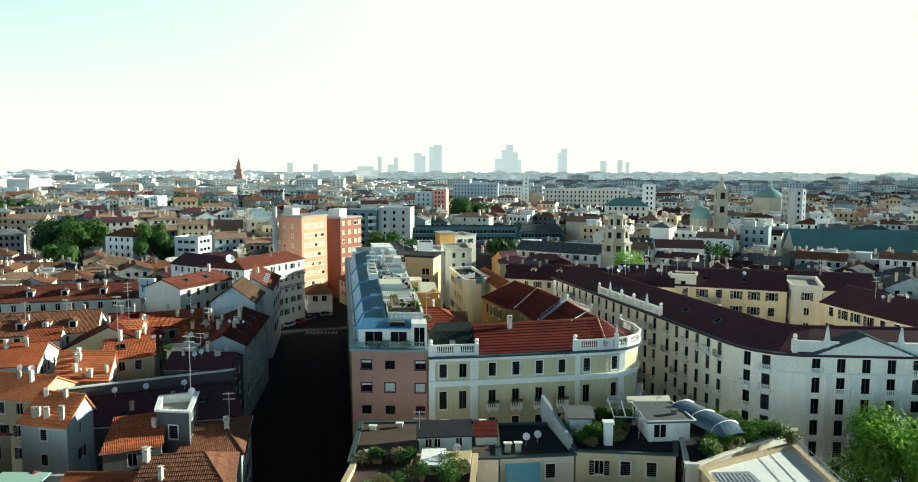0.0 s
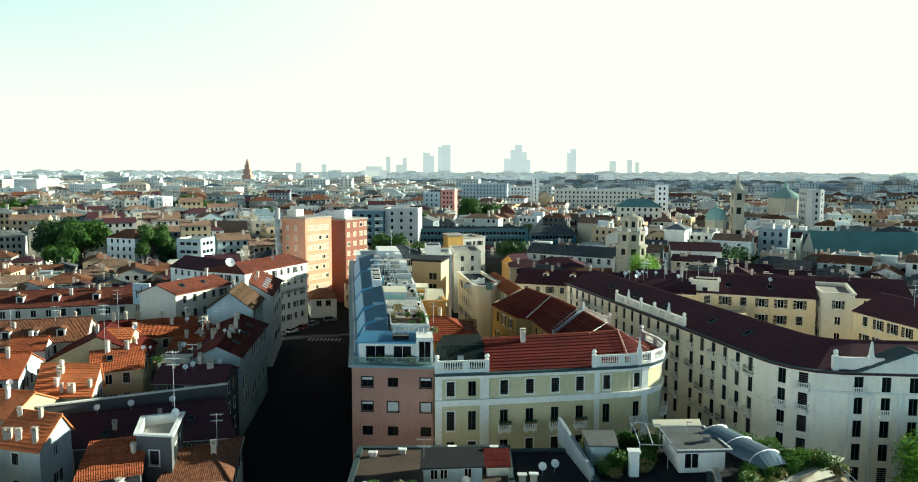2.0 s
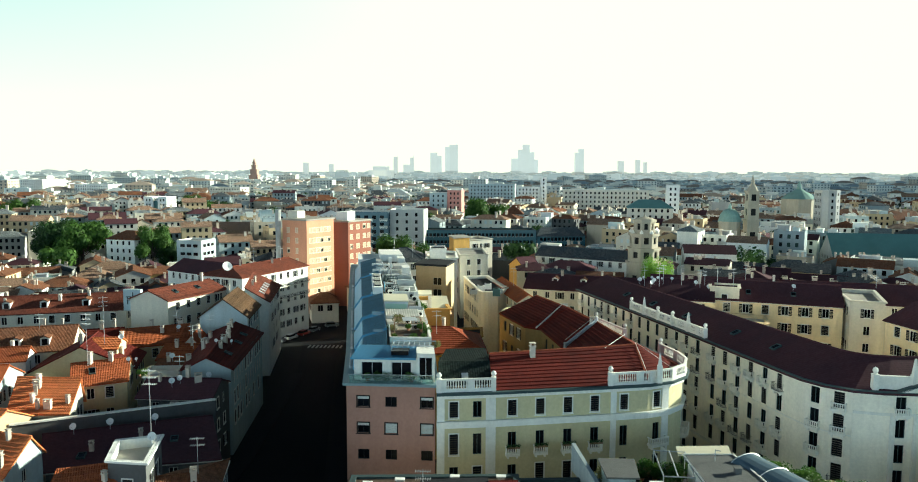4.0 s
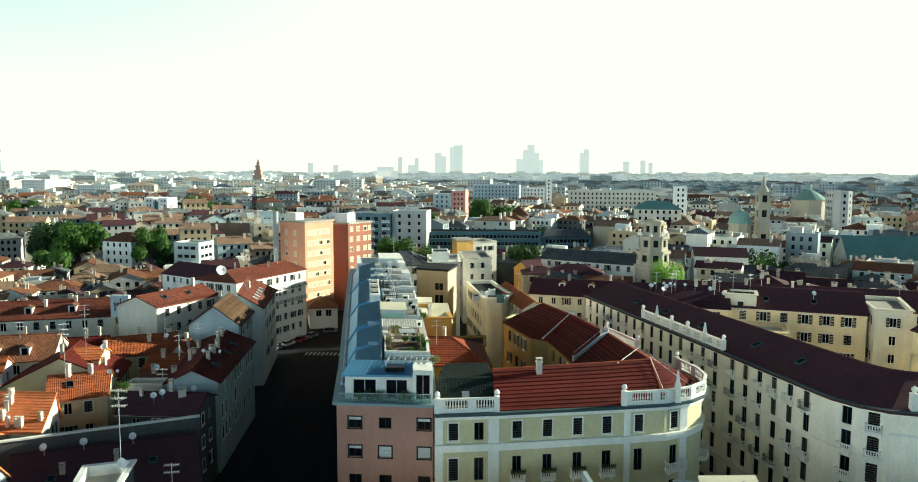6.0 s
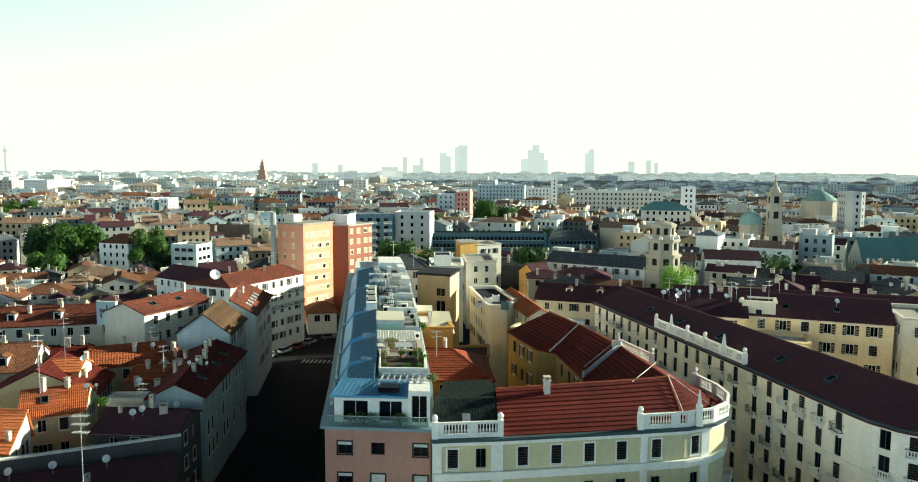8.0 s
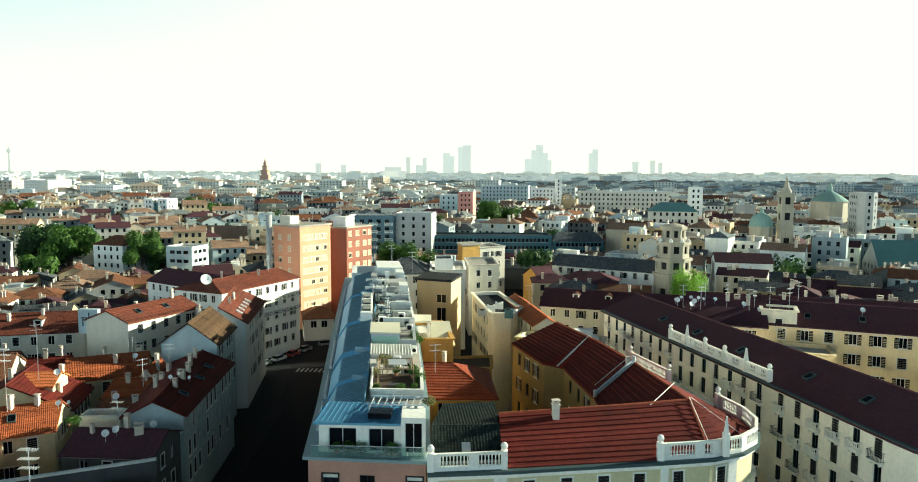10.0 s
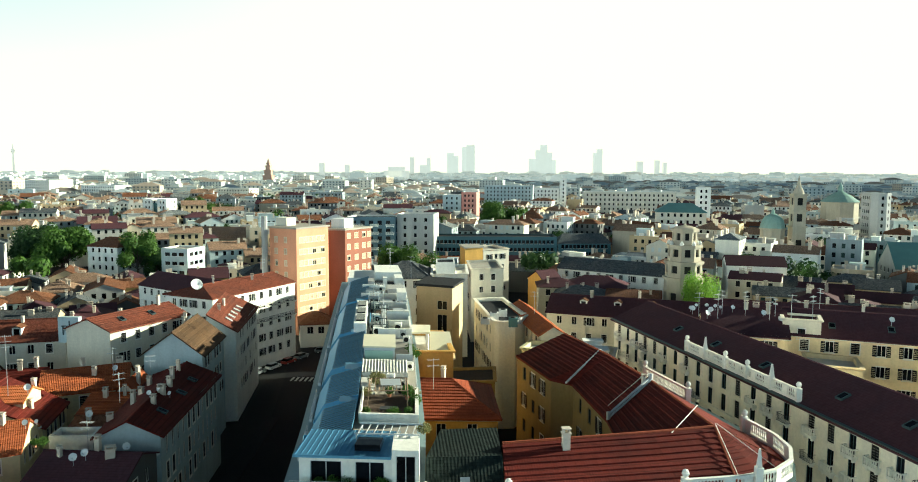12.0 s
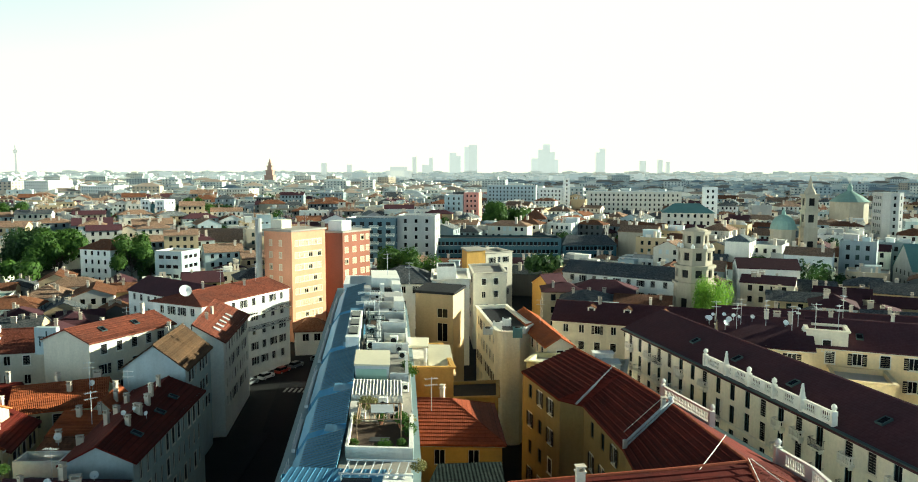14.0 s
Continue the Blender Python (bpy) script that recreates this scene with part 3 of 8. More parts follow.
def roof_z(F, B, h, rise, rp, x, y):
    """About how high the ridge roof is over a place."""
    best = None
    for i in range(len(F) - 1):
        a, b = F[i], F[i + 1]
        ln = math.dist(a, b)
        t = ((x - a[0]) * (b[0] - a[0]) + (y - a[1]) * (b[1] - a[1])) / (ln * ln)
        t = min(1, max(0, t))
        f, g = lerp(F[i], F[i + 1], t), lerp(B[i], B[i + 1], t)
        w = math.dist(f, g)
        s = ((x - f[0]) * (g[0] - f[0]) + (y - f[1]) * (g[1] - f[1])) / (w * w)
        e = abs(x - f[0] - (g[0] - f[0]) * s) + abs(y - f[1] - (g[1] - f[1]) * s)
        if best is None or e < best[0]:
            best = (e, s)
    s = min(1, max(0, best[1]))
    return h + rise * (s / rp if s < rp else (1 - s) / (1 - rp))


def house(F, B, h, rise=2.5, wall=CREAM, roof=TILE_OR, hips=(0, 0), rp=0.5, rows=None, spacing=3.2, ww=1.1, wh=1.7, storey=3.4,
          style=("shut", "plain", "open"), skip=(), stacks=(), label="", category="house", name="house", over=0.45, far=False,
          shutter=SHUTTER, trim=TRIM, z0=0.0, flat=False, parapet=0.7, deck=GRAVEL, edge=None, cornice=True, gutter=True, reserve=True, nrows=9, top=0.9, split=True, lapped=False, eye=(0, 30)):
    """A house over the strip between F and B: walls with openings, windows, roof, cornice and chimneys."""
    poly = list(F) + list(B[::-1])
    if reserve:
        TAKEN.append(offset_line(poly, 1.0, True))
    n = len(poly)
    cx, cy = sum(p[0] for p in poly) / n, sum(p[1] for p in poly) / n
    ob = thing(name, (cx, cy, z0), label, category)
    walls, spots = Mesh(), []
    rws = rows if rows is not None else window_rows(h, storey, wh, low=max(1.0, h - storey * nrows), top=top)
    zt = h + (parapet if flat else 0)
    for i in range(n):
        p, q = poly[i], poly[(i + 1) % n]
        ln = math.dist(p, q)
        if ln < 0.05:
            continue
        out = ((q[1] - p[1]) / ln, -(q[0] - p[0]) / ln)
        seen = (eye[0] - (p[0] + q[0]) / 2) * out[0] + (eye[1] - (p[1] + q[1]) / 2) * out[1] > 0
        cols = even_cols(ln, spacing, ww) if seen and i not in skip else []
        spots += facade(walls, p, q, z0, zt, cols, rws if cols else [])
    if not flat:
        m0, m1 = len(F) - 1, n - 1
        for (a, b), hip, r in (((B[0], F[0]), hips[0], lerp(F[0], B[0], rp)), ((F[-1], B[-1]), hips[1], lerp(F[-1], B[-1], rp))):
            if not hip:
                walls.face((*a, h), (*b, h), (*r, h + rise - 0.05))
    part("wall", walls, wall, ob)
    rm = Mesh()
    if flat:
        inner = offset_line(poly, -0.3, True)
        for i in range(n):
            j = (i + 1) % n
            rm.face((*poly[i], zt), (*poly[j], zt), (*inner[j], zt), (*inner[i], zt))
            rm.face((*inner[i], zt), (*inner[j], zt), (*inner[j], h), (*inner[i], h))
        part("parapet", rm, edge or (wall if not far else TRIM), ob)
        dk = Mesh()
        dk.face(*[(*p, h) for p in inner])
        part("roof", dk, deck, ob, uv=True)
    else:
        tops, ridge = roof_faces(F, B, h, rise, hips, over, rp)
        slab(rm, tops)
        part("roof", rm, roof, ob, uv=True)
        if lapped:
            courses(ob, tops, roof)
        if not far:
            rc = Mesh()
            for a, b in zip(ridge, ridge[1:]):
                rc.rod(Vector(a) + Vector((0, 0, 0.02)), Vector(b) + Vector((0, 0, 0.02)), 0.13, 6)
            if hips[0]:
                for e in (tops[-2 if hips[1] else -1][0], tops[-2 if hips[1] else -1][1]):
                    rc.rod(e, ridge[0], 0.11, 6)
            if hips[1]:
                for e in tops[-1][:2]:
                    rc.rod(e, ridge[-1], 0.11, 6)
            part("ridge_cap", rc, roof, ob, uv=True)
    if cornice and not far:
        o1 = offset_line(poly, 0.3, True)
        o0 = offset_line(poly, 0.02, True)
        zc = h - 0.45 if not flat else zt - 0.2
        runs, co = [], None
        for i in range(n):
            j = (i + 1) % n
            if not flat and ((i == len(F) - 1 and not hips[1]) or (i == n - 1 and not hips[0])):
                co = None
                continue
            if co is None:
                co = Mesh()
                runs.append(co)
            co.face((*o1[i], zc), (*o1[j], zc), (*o1[j], zc + 0.2), (*o1[i], zc + 0.2))
            co.face((*o0[i], zc - 0.15), (*o0[j], zc - 0.15), (*o1[j], zc), (*o1[i], zc))
            co.face((*o1[i], zc + 0.2), (*o1[j], zc + 0.2), (*o0[j], zc + 0.2), (*o0[i], zc + 0.2))
        for co in runs:
            part("cornice", co, edge or (trim if not flat else wall), ob)
    if far or not split:
        if spots:
            joined_windows(ob, spots, (GLASS, shutter, trim), rng)
    else:
        for place, ang, w, hh in spots:
            window(ob, place, ang, w, hh, rng.choice(style), trim, shutter)
    for k, (x, y) in enumerate(stacks):
        z = h if flat else roof_z(F, B, h, rise, rp, x, y)
        chimney(ob, x, y, z, k, rng.uniform(-0.4, 0.4), rng.uniform(0.8, 1.15))
    return ob

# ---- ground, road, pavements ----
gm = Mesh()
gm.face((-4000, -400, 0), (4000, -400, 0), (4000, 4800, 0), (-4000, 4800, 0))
tagged(part("ground", gm, EARTH), "city ground between the houses, darkened for shade", "ground", kind="structure")
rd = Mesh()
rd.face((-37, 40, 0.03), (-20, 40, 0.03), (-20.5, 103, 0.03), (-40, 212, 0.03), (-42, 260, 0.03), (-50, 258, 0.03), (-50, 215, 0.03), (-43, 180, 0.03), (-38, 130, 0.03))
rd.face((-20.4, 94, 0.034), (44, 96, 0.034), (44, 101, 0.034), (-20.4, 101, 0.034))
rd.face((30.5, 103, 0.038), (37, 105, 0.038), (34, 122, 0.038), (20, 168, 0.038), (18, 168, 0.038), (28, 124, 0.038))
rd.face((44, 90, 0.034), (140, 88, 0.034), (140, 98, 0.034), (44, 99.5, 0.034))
tagged(part("road", rd, ASPHALT), "asphalt street, darkened for its deep shade", "road", kind="structure")
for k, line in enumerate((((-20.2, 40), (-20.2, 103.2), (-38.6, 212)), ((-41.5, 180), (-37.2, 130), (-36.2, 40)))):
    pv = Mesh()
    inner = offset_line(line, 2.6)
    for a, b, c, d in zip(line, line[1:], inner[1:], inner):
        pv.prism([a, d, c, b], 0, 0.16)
    tagged(part("pavement", pv, PAVING), "stone pavement along the street, darkened for shade", "pavement", kind="structure")

# ---- terrace house with the rose front and the long metal roof ----
W_EDGE = [(-16.7, 103.4), (-19.0, 117.5), (-25.6, 154.0), (-32.0, 190.0), (-35.6, 211.0)]
E_EDGE = [(-5.9, 103.0), (-7.4, 117.5), (-11.8, 148.0), (-18.5, 190.0), (-23.0, 211.0)]
strip = thing("terrace_house", (-17, 150, 0), "long town house, rose front wall, zinc roof tinted as by sky", "house")
TAKEN.append(W_EDGE + E_EDGE[::-1])
sw, spots = Mesh(), []
ROSE_ROWS = [(z, z + 1.25) for z in (1.8, 5.0, 8.3, 11.6, 14.9, 18.2)]
spots += facade(sw, W_EDGE[0], E_EDGE[0], 0, 21.1, [(1.35, 2.75), (4.75, 6.15), (9.1, 10.5)], ROSE_ROWS)
part("front_wall", sw, ROSE, strip, "dusty rose rendered front wall")
for i, (place, ang, w, h) in enumerate(spots):
    st = rng.choice(["halfblind", "plain", "plain"])
    window(strip, place, ang, w, h, "blind" if i in (10, 16) else st, trim=SHUTTER, shutter=BLIND)
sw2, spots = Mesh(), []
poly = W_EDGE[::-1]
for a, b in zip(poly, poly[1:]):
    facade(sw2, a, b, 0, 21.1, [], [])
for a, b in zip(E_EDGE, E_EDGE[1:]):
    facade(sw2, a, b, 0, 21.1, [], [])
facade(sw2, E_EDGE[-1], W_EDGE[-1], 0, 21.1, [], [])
# darker ochre carries the shade of the street and court sides
part("side_wall", sw2, SHADED_WARM, strip)
ledge = Mesh()
ring = W_EDGE[::-1] + E_EDGE
o1 = offset_line(ring, 0.45, True)
for i in range(len(ring)):
    j = (i + 1) % len(ring)
    ledge.face((*o1[i], 20.85), (*o1[j], 20.85), (*o1[j], 21.15), (*o1[i], 21.15))
    ledge.face((*ring[i], 20.7), (*ring[j], 20.7), (*o1[j], 20.85), (*o1[i], 20.85))
ledge.face(*[(*p, 21.15) for p in o1])
part("cornice", ledge, PALE_METAL, strip, "grey metal eaves ledge")


def cross_at(y, s):
    """A place on the strip at depth y, s from 0 at the street edge to 1 at the court edge."""
    def on(line):
        for a, b in zip(line, line[1:]):
            if a[1] <= y <= b[1] or b is line[-1]:
                return lerp(a, b, (y - a[1]) / (b[1] - a[1]))
    a, b = on(W_EDGE), on(E_EDGE)
    return (a[0] + (b[0] - a[0]) * s, y + (b[1] - a[1]) * s)


# penthouse with glazed front
ph = Mesh()
PX0, PX1 = -15.9, -7.0
pspots = facade(ph, (PX0, 104.3), (PX1, 104.2), 21.15, 24.0, [(0.9, 3.5), (4.6, 7.0)], [(21.3, 23.45)])
phs = Mesh()
facade(ph, (PX1, 104.2), (-7.2, 108.4), 21.15, 24.0, [], [])
facade(phs, (-16.6, 108.4), (PX0, 104.3), 21.15, 24.0, [], [])
facade(phs, (-7.2, 108.4), (-16.6, 108.4), 21.15, 24.0, [], [])
part("side_cladding", phs, ZINC, strip, "zinc-clad side of the penthouse")
part("penthouse_wall", ph, STUCCO, strip, "white penthouse wall")
for place, ang, w, h in pspots:
    window(strip, place, ang, w, h, "plain", trim=ZINC_DULL)
for k in range(7):
    x = -16.3 + k * 1.46
    gp = Mesh()
    gp.box(x, 103.14, 21.15, x + 1.4, 103.18, 22.15)
    part("balustrade_pane", gp, CLEAR_GLASS, strip, "greenish glass balustrade pane")
gp = Mesh()
gp.box(-16.4, 103.12, 22.15, -6.0, 103.2, 22.2)
part("handrail", gp, ZINC_DULL, strip)
# projecting glazed bay
bay = Mesh()
bspots = facade(bay, (-8.2, 103.75), (-6.0, 103.75), 21.15, 24.7, [(0.3, 1.9)], [(21.4, 24.2)])
facade(bay, (-6.0, 103.75), (-6.4, 107.5), 21.15, 24.7, [], [])
facade(bay, (-8.6, 107.5), (-8.2, 103.75), 21.15, 24.7, [], [])
bay.face((-8.2, 103.75, 24.7), (-6.0, 103.75, 24.7), (-6.4, 107.5, 24.7), (-8.6, 107.5, 24.7))
part("bay", bay, STUCCO, strip, "white glazed corner bay")
for place, ang, w, h in bspots:
    window(strip, place, ang, w, h, "plain", trim=ZINC_DULL)
# penthouse roof: sheet with seams, seen from above
proof = Mesh()
slab(proof, [[(-16.3, 103.9, 24.05), (-8.3, 103.9, 24.05), (-8.5, 108.4, 24.55), (-15.9, 108.4, 24.55)]], 0.22)
part("roof_sheet", proof, ZINC, strip, "zinc roof sheet with standing seams, tinted as by reflected sky")
for i in range(17):
    x = -16.1 + i * 0.48
    sm = Mesh()
    sm.rod((x, 103.9, 24.07), (x + 0.25, 108.4, 24.57), 0.02, 4)
    part("seam", sm, ZINC, strip)
for i in range(8):
    x = -11.6 + i * 0.66
    sm = Mesh()
    sm.box(x, 106.6, 24.75, x + 0.06, 109.3, 24.83)
    part("pergola_beam", sm, ZINC_DULL, strip)
pg = Mesh()
for y in (106.6, 109.2):
    pg.box(-11.8, y, 24.85, -6.3, y + 0.08, 24.97)
for x in (-11.7, -6.4):
    for y in (106.6, 109.2):
        pg.box(x, y, 24.0, x + 0.1, y + 0.1, 24.9)
part("pergola_frame", pg, ZINC_DULL, strip, "pale grey pergola frame over the roof")
sk = Mesh()
sk.box(-11.4, 104.7, 24.2, -9.3, 106.4, 24.72)
part("skylight", sk, GLASS, strip, "dark roof light")
# sloping zinc along the street, with recessed terraces
ys = [108.4, 116.8, 118.6, 128.4, 131.2, 147.0, 149.4, 171.0, 173.4, 198.0]
for k, (ya, yb) in enumerate(zip(ys, ys[1:])):
    z = Mesh()
    lo_a, lo_b = cross_at(ya, 0.06), cross_at(yb, 0.06)
    hi_a, hi_b = cross_at(ya, 0.46), cross_at(yb, 0.46)
    if k % 2 == 0:
        mid_a, mid_b = cross_at(ya, 0.16), cross_at(yb, 0.16)
        slab(z, [[(*mid_a, 23.4), (*mid_b, 23.4), (*lo_b, 21.5), (*lo_a, 21.5)], [(*hi_a, 24.5), (*hi_b, 24.5), (*mid_b, 23.4), (*mid_a, 23.4)]], 0.2)
        z.face((*lo_a, 21.3), (*mid_a, 23.2), (*hi_a, 24.3), (*hi_a, 21.2))
        z.face((*hi_b, 21.2), (*hi_b, 24.3), (*mid_b, 23.2), (*lo_b, 21.3))
        part("roof_sheet", z, ZINC, strip)
        n = int((yb - ya) / 0.55)
        for i in range(n + 1):
            y = ya + (yb - ya) * i / n
            s = Mesh()
            a, b = cross_at(y, 0.17), cross_at(y, 0.455)
            s.rod((*a, 23.46), (*b, 24.54), 0.05, 4)
            part("seam", s, PALE_METAL, strip)
    else:
        a, b = cross_at(ya, 0.3), cross_at(yb, 0.3)
        z.prism([a, cross_at(ya, 0.46), cross_at(yb, 0.46), b], 21.2, 24.3)
        part("dormer_wall", z, ZINC, strip)
        t = Mesh()
        a, b = cross_at(ya + 0.4, 0.08), cross_at(yb - 0.4, 0.08)
        for p, q in ((a, b),):
            for i in range(6):
                c = lerp(p, q, i / 5)
                t.rod((*c, 21.15), (*c, 22.2), 0.03, 4)
            t.rod((*p, 22.2), (*q, 22.2), 0.04, 4)
        part("railing", t, ZINC, strip)
# upper terrace decks and boxes on the court side
dk = Mesh()
pts = [cross_at(y, 0.46) for y in (108.4, 130, 150, 175, 205)] + [cross_at(y, 0.98) for y in (205, 175, 150, 130, 108.4)]
dk.prism(pts, 21.2, 23.6)
part("terrace_deck", dk, GRAVEL, strip, "pale paved upper terraces")


def strip_box(ya, yb, s0, s1, z0, z1, mat, name, label=""):
    b = Mesh()
    b.prism([cross_at(ya, s0), cross_at(ya, s1), cross_at(yb, s1), cross_at(yb, s0)], z0, z1)
    return part(name, b, mat, strip, label)


strip_box(112.8, 121.0, 0.50, 0.97, 23.6, 23.75, TERRACE, "terrace_floor", "terracotta paved roof terrace")
for y0, y1, s0, s1 in ((112.8, 121.0, 0.955, 0.985), (112.6, 112.9, 0.5, 0.985), (112.8, 121.0, 0.49, 0.505)):
    strip_box(y0, y1, s0, s1, 23.6, 24.6, STUCCO, "terrace_parapet")
strip_box(121.2, 124.6, 0.47, 0.60, 23.6, 24.5, PALE_DECK, "roof_cover")
strip_box(125.6, 131.0, 0.47, 0.90, 23.6, 24.8, PALE_DECK, "roof_room", "low white roof room with a ribbed roof")
for i in range(15):
    b = Mesh()
    a, c = cross_at(125.7, 0.475 + i * 0.0295), cross_at(130.9, 0.475 + i * 0.0295)
    b.rod((*a, 24.83), (*c, 24.83), 0.045, 4)
    part("roof_rib", b, STUCCO, strip)
strip_box(131.0, 131.6, 0.47, 0.95, 23.6, 24.3, GUTTER, "wall_coping")
strip_box(134.0, 140.5, 0.47, 0.78, 23.6, 25.4, ZINC_DULL, "roof_room")
strip_box(133.85, 134.0, 0.48, 0.76, 23.7, 25.1, GREEN_GLASS, "glazing", "pale green glazed wall")
strip_box(134.0, 140.5, 0.46, 0.79, 25.4, 25.6, CANVAS, "roof_cover")
strip_box(133.8, 134.1, 0.79, 0.95, 23.6, 24.7, ZINC_DULL, "terrace_parapet")
strip_box(134.0, 142.0, 0.93, 0.96, 23.6, 24.7, ZINC_DULL, "terrace_parapet")
strip_box(143.0, 205.0, 0.48, 0.97, 23.6, 23.66, GRAVEL, "terrace_floor", "grey gravelled roof deck")
strip_box(147.0, 164.5, 0.33, 0.47, 23.6, 25.6, WHITEWALL, "roof_room", "white rooflight house")
for a, b in ((148.5, 152.5), (154.0, 157.5), (159.5, 163.0)):
    strip_box(a, b, 0.355, 0.45, 25.6, 25.82, GLASS, "skylight")
# dark floor slabs laid on the deck to read as wells between thin white walls
for a, b, s0, s1, z, mat in ((147.4, 157.6, 0.50, 0.96, 23.72, BITUMEN), (158.4, 167.0, 0.50, 0.96, 23.72, TERRACE), (167.6, 176.0, 0.46, 0.96, 23.72, BITUMEN), (176.6, 186.0, 0.34, 0.96, 23.72, GRAVEL), (186.6, 197.0, 0.34, 0.96, 23.72, BITUMEN)):
    strip_box(a, b, s0, s1, 23.6, z, mat, "terrace_floor")
for a, b, s0, s1, h, mat in ((146.9, 147.3, 0.60, 0.97, 24.9, STUCCO), (147.3, 157.8, 0.955, 0.975, 24.5, STUCCO), (157.8, 158.2, 0.70, 0.97, 25.3, STUCCO), (152.4, 152.7, 0.72, 0.95, 24.9, STUCCO), (153.0, 156.6, 0.50, 0.515, 25.2, ZINC),
                             (158.2, 167.2, 0.955, 0.975, 24.7, STUCCO), (167.2, 167.5, 0.50, 0.97, 24.9, STUCCO), (160.5, 163.5, 0.78, 0.90, 24.6, ZINC_DULL), (162.0, 166.8, 0.53, 0.545, 25.6, GUTTER),
                             (168.5, 171.5, 0.62, 0.78, 24.7, ZINC_DULL), (171.0, 175.5, 0.84, 0.96, 25.9, STUCCO), (176.1, 176.4, 0.36, 0.97, 24.8, STUCCO), (178.0, 181.0, 0.42, 0.52, 24.9, PALE_BLUE),
                             (180.0, 185.0, 0.72, 0.95, 25.0, GREYWALL), (186.1, 186.5, 0.36, 0.97, 24.7, WHITEWALL), (188.0, 192.0, 0.44, 0.54, 25.1, GREYWALL), (189.5, 191.0, 0.66, 0.72, 25.6, STUCCO), (191.0, 196.0, 0.84, 0.96, 25.4, STUCCO)):
    strip_box(a, b, s0, s1, 23.6, h, mat, "roof_wall")
for a, b, s0, s1, z in ((148.0, 152.0, 0.54, 0.70, 25.3), (159.0, 162.0, 0.56, 0.72, 25.4), (169.0, 174.0, 0.48, 0.60, 25.5), (179.0, 184.0, 0.54, 0.68, 25.4)):
    cn = [cross_at(a, s0), cross_at(a, s1), cross_at(b, s1), cross_at(b, s0)]
    fm = Mesh()
    for p, q in zip(cn, cn[1:] + cn[:1]):
        fm.rod((*p, 23.7), (*p, z), 0.06, 4)
        fm.rod((*p, z), (*q, z), 0.06, 4)
    for k in range(1, 6):
        fm.rod((*lerp(cn[0], cn[1], k / 6), z), (*lerp(cn[3], cn[2], k / 6), z), 0.04, 4)
    part("terrace_frame", fm, GUTTER if a < 165 else STEEL, strip, "open metal terrace frame")
strip_box(198.0, 210.0, 0.12, 0.55, 21.2, 24.2, WHITEWALL, "roof_room")
strip_box(198.5, 210.0, 0.55, 0.98, 21.2, 25.4, STUCCO, "roof_room")
# edge strips and low upstands along the street side of the zinc
for ya, yb in ((109.5, 116.0), (119.5, 127.5), (132.0, 146.0), (150.5, 170.0), (174.5, 196.0)):
    strip_box(ya, yb, 0.015, 0.045, 21.15, 21.5, ZINC_DULL, "gutter_edge")
    rl = Mesh()
    p0, p1 = cross_at(ya, 0.03), cross_at(yb, 0.03)
    for q in range(int((yb - ya) / 1.3) + 1):
        c = lerp(p0, p1, q / int((yb - ya) / 1.3))
        rl.rod((*c, 21.4), (*c, 22.1), 0.03, 4)
    rl.rod((*p0, 22.1), (*p1, 22.1), 0.035, 4)
    part("railing", rl, STEEL, strip)
for ya, yb, s0 in ((147.5, 163.0, 0.975), (163.0, 178.0, 0.975), (178.0, 196.0, 0.975), (121.3, 133.6, 0.975)):
    rl = Mesh()
    p0, p1 = cross_at(ya, s0), cross_at(yb, s0)
    n = int((yb - ya) / 1.5)
    for q in range(n + 1):
        c = lerp(p0, p1, q / n)
        rl.rod((*c, 23.6), (*c, 24.7), 0.035, 4)
    for z in (24.1, 24.7):
        rl.rod((*p0, z), (*p1, z), 0.035, 4)
    part("railing", rl, STEEL, strip)
for ya, yb, sx in ((149.0, 165.0, 0.64), (165.0, 178.0, 0.62)):
    pp = Mesh()
    for k in range(3):
        a, c = cross_at(ya, sx + k * 0.02), cross_at(yb, sx + k * 0.02)
        pp.rod((*a, 24.2 + k * 0.3), (*c, 24.2 + k * 0.3), 0.12, 6)
    part("duct", pp, STEEL, strip)

# ---- yellow corner house with the curved corner ----
YF = [(-5.7, 102.4), (1.4, 103.5), (15.6, 106.4), (20.4, 107.5), (23.4, 109.0), (25.5, 111.2), (26.5, 114.0), (26.3, 117.4), (24.9, 122.0), (19.1, 139.4), (18.6, 140.9), (15.0, 152.0)]
YB = [(-4.6, 114.2), (0.4, 115.0), (9.4, 116.9), (10.4, 117.4), (11.0, 118.0), (11.6, 118.8), (12.0, 119.9), (12.2, 121.2), (11.9, 124.5), (9.4, 137.6), (6.8, 139.6), (2.7, 151.0)]
yh = thing("corner_house", (10, 115, 0), "yellow and white corner house with balustrades and red roof", "house")
TAKEN.append(YF + YB[::-1])
yw, yws = Mesh(), []
Y_ROWS = [(1.2, 3.4), (5.4, 7.4), (8.6, 11.0), (12.5, 15.1), (17.1, 19.1)]
segs = {0: [(1.55, 2.6), (4.4, 5.45)], 1: [(1.5, 2.55), (5.0, 6.05), (8.5, 9.55), (11.95, 13.0)], 2: [(1.3, 2.3)], 3: [(0.9, 1.9)], 5: [(0.9, 1.9)]}
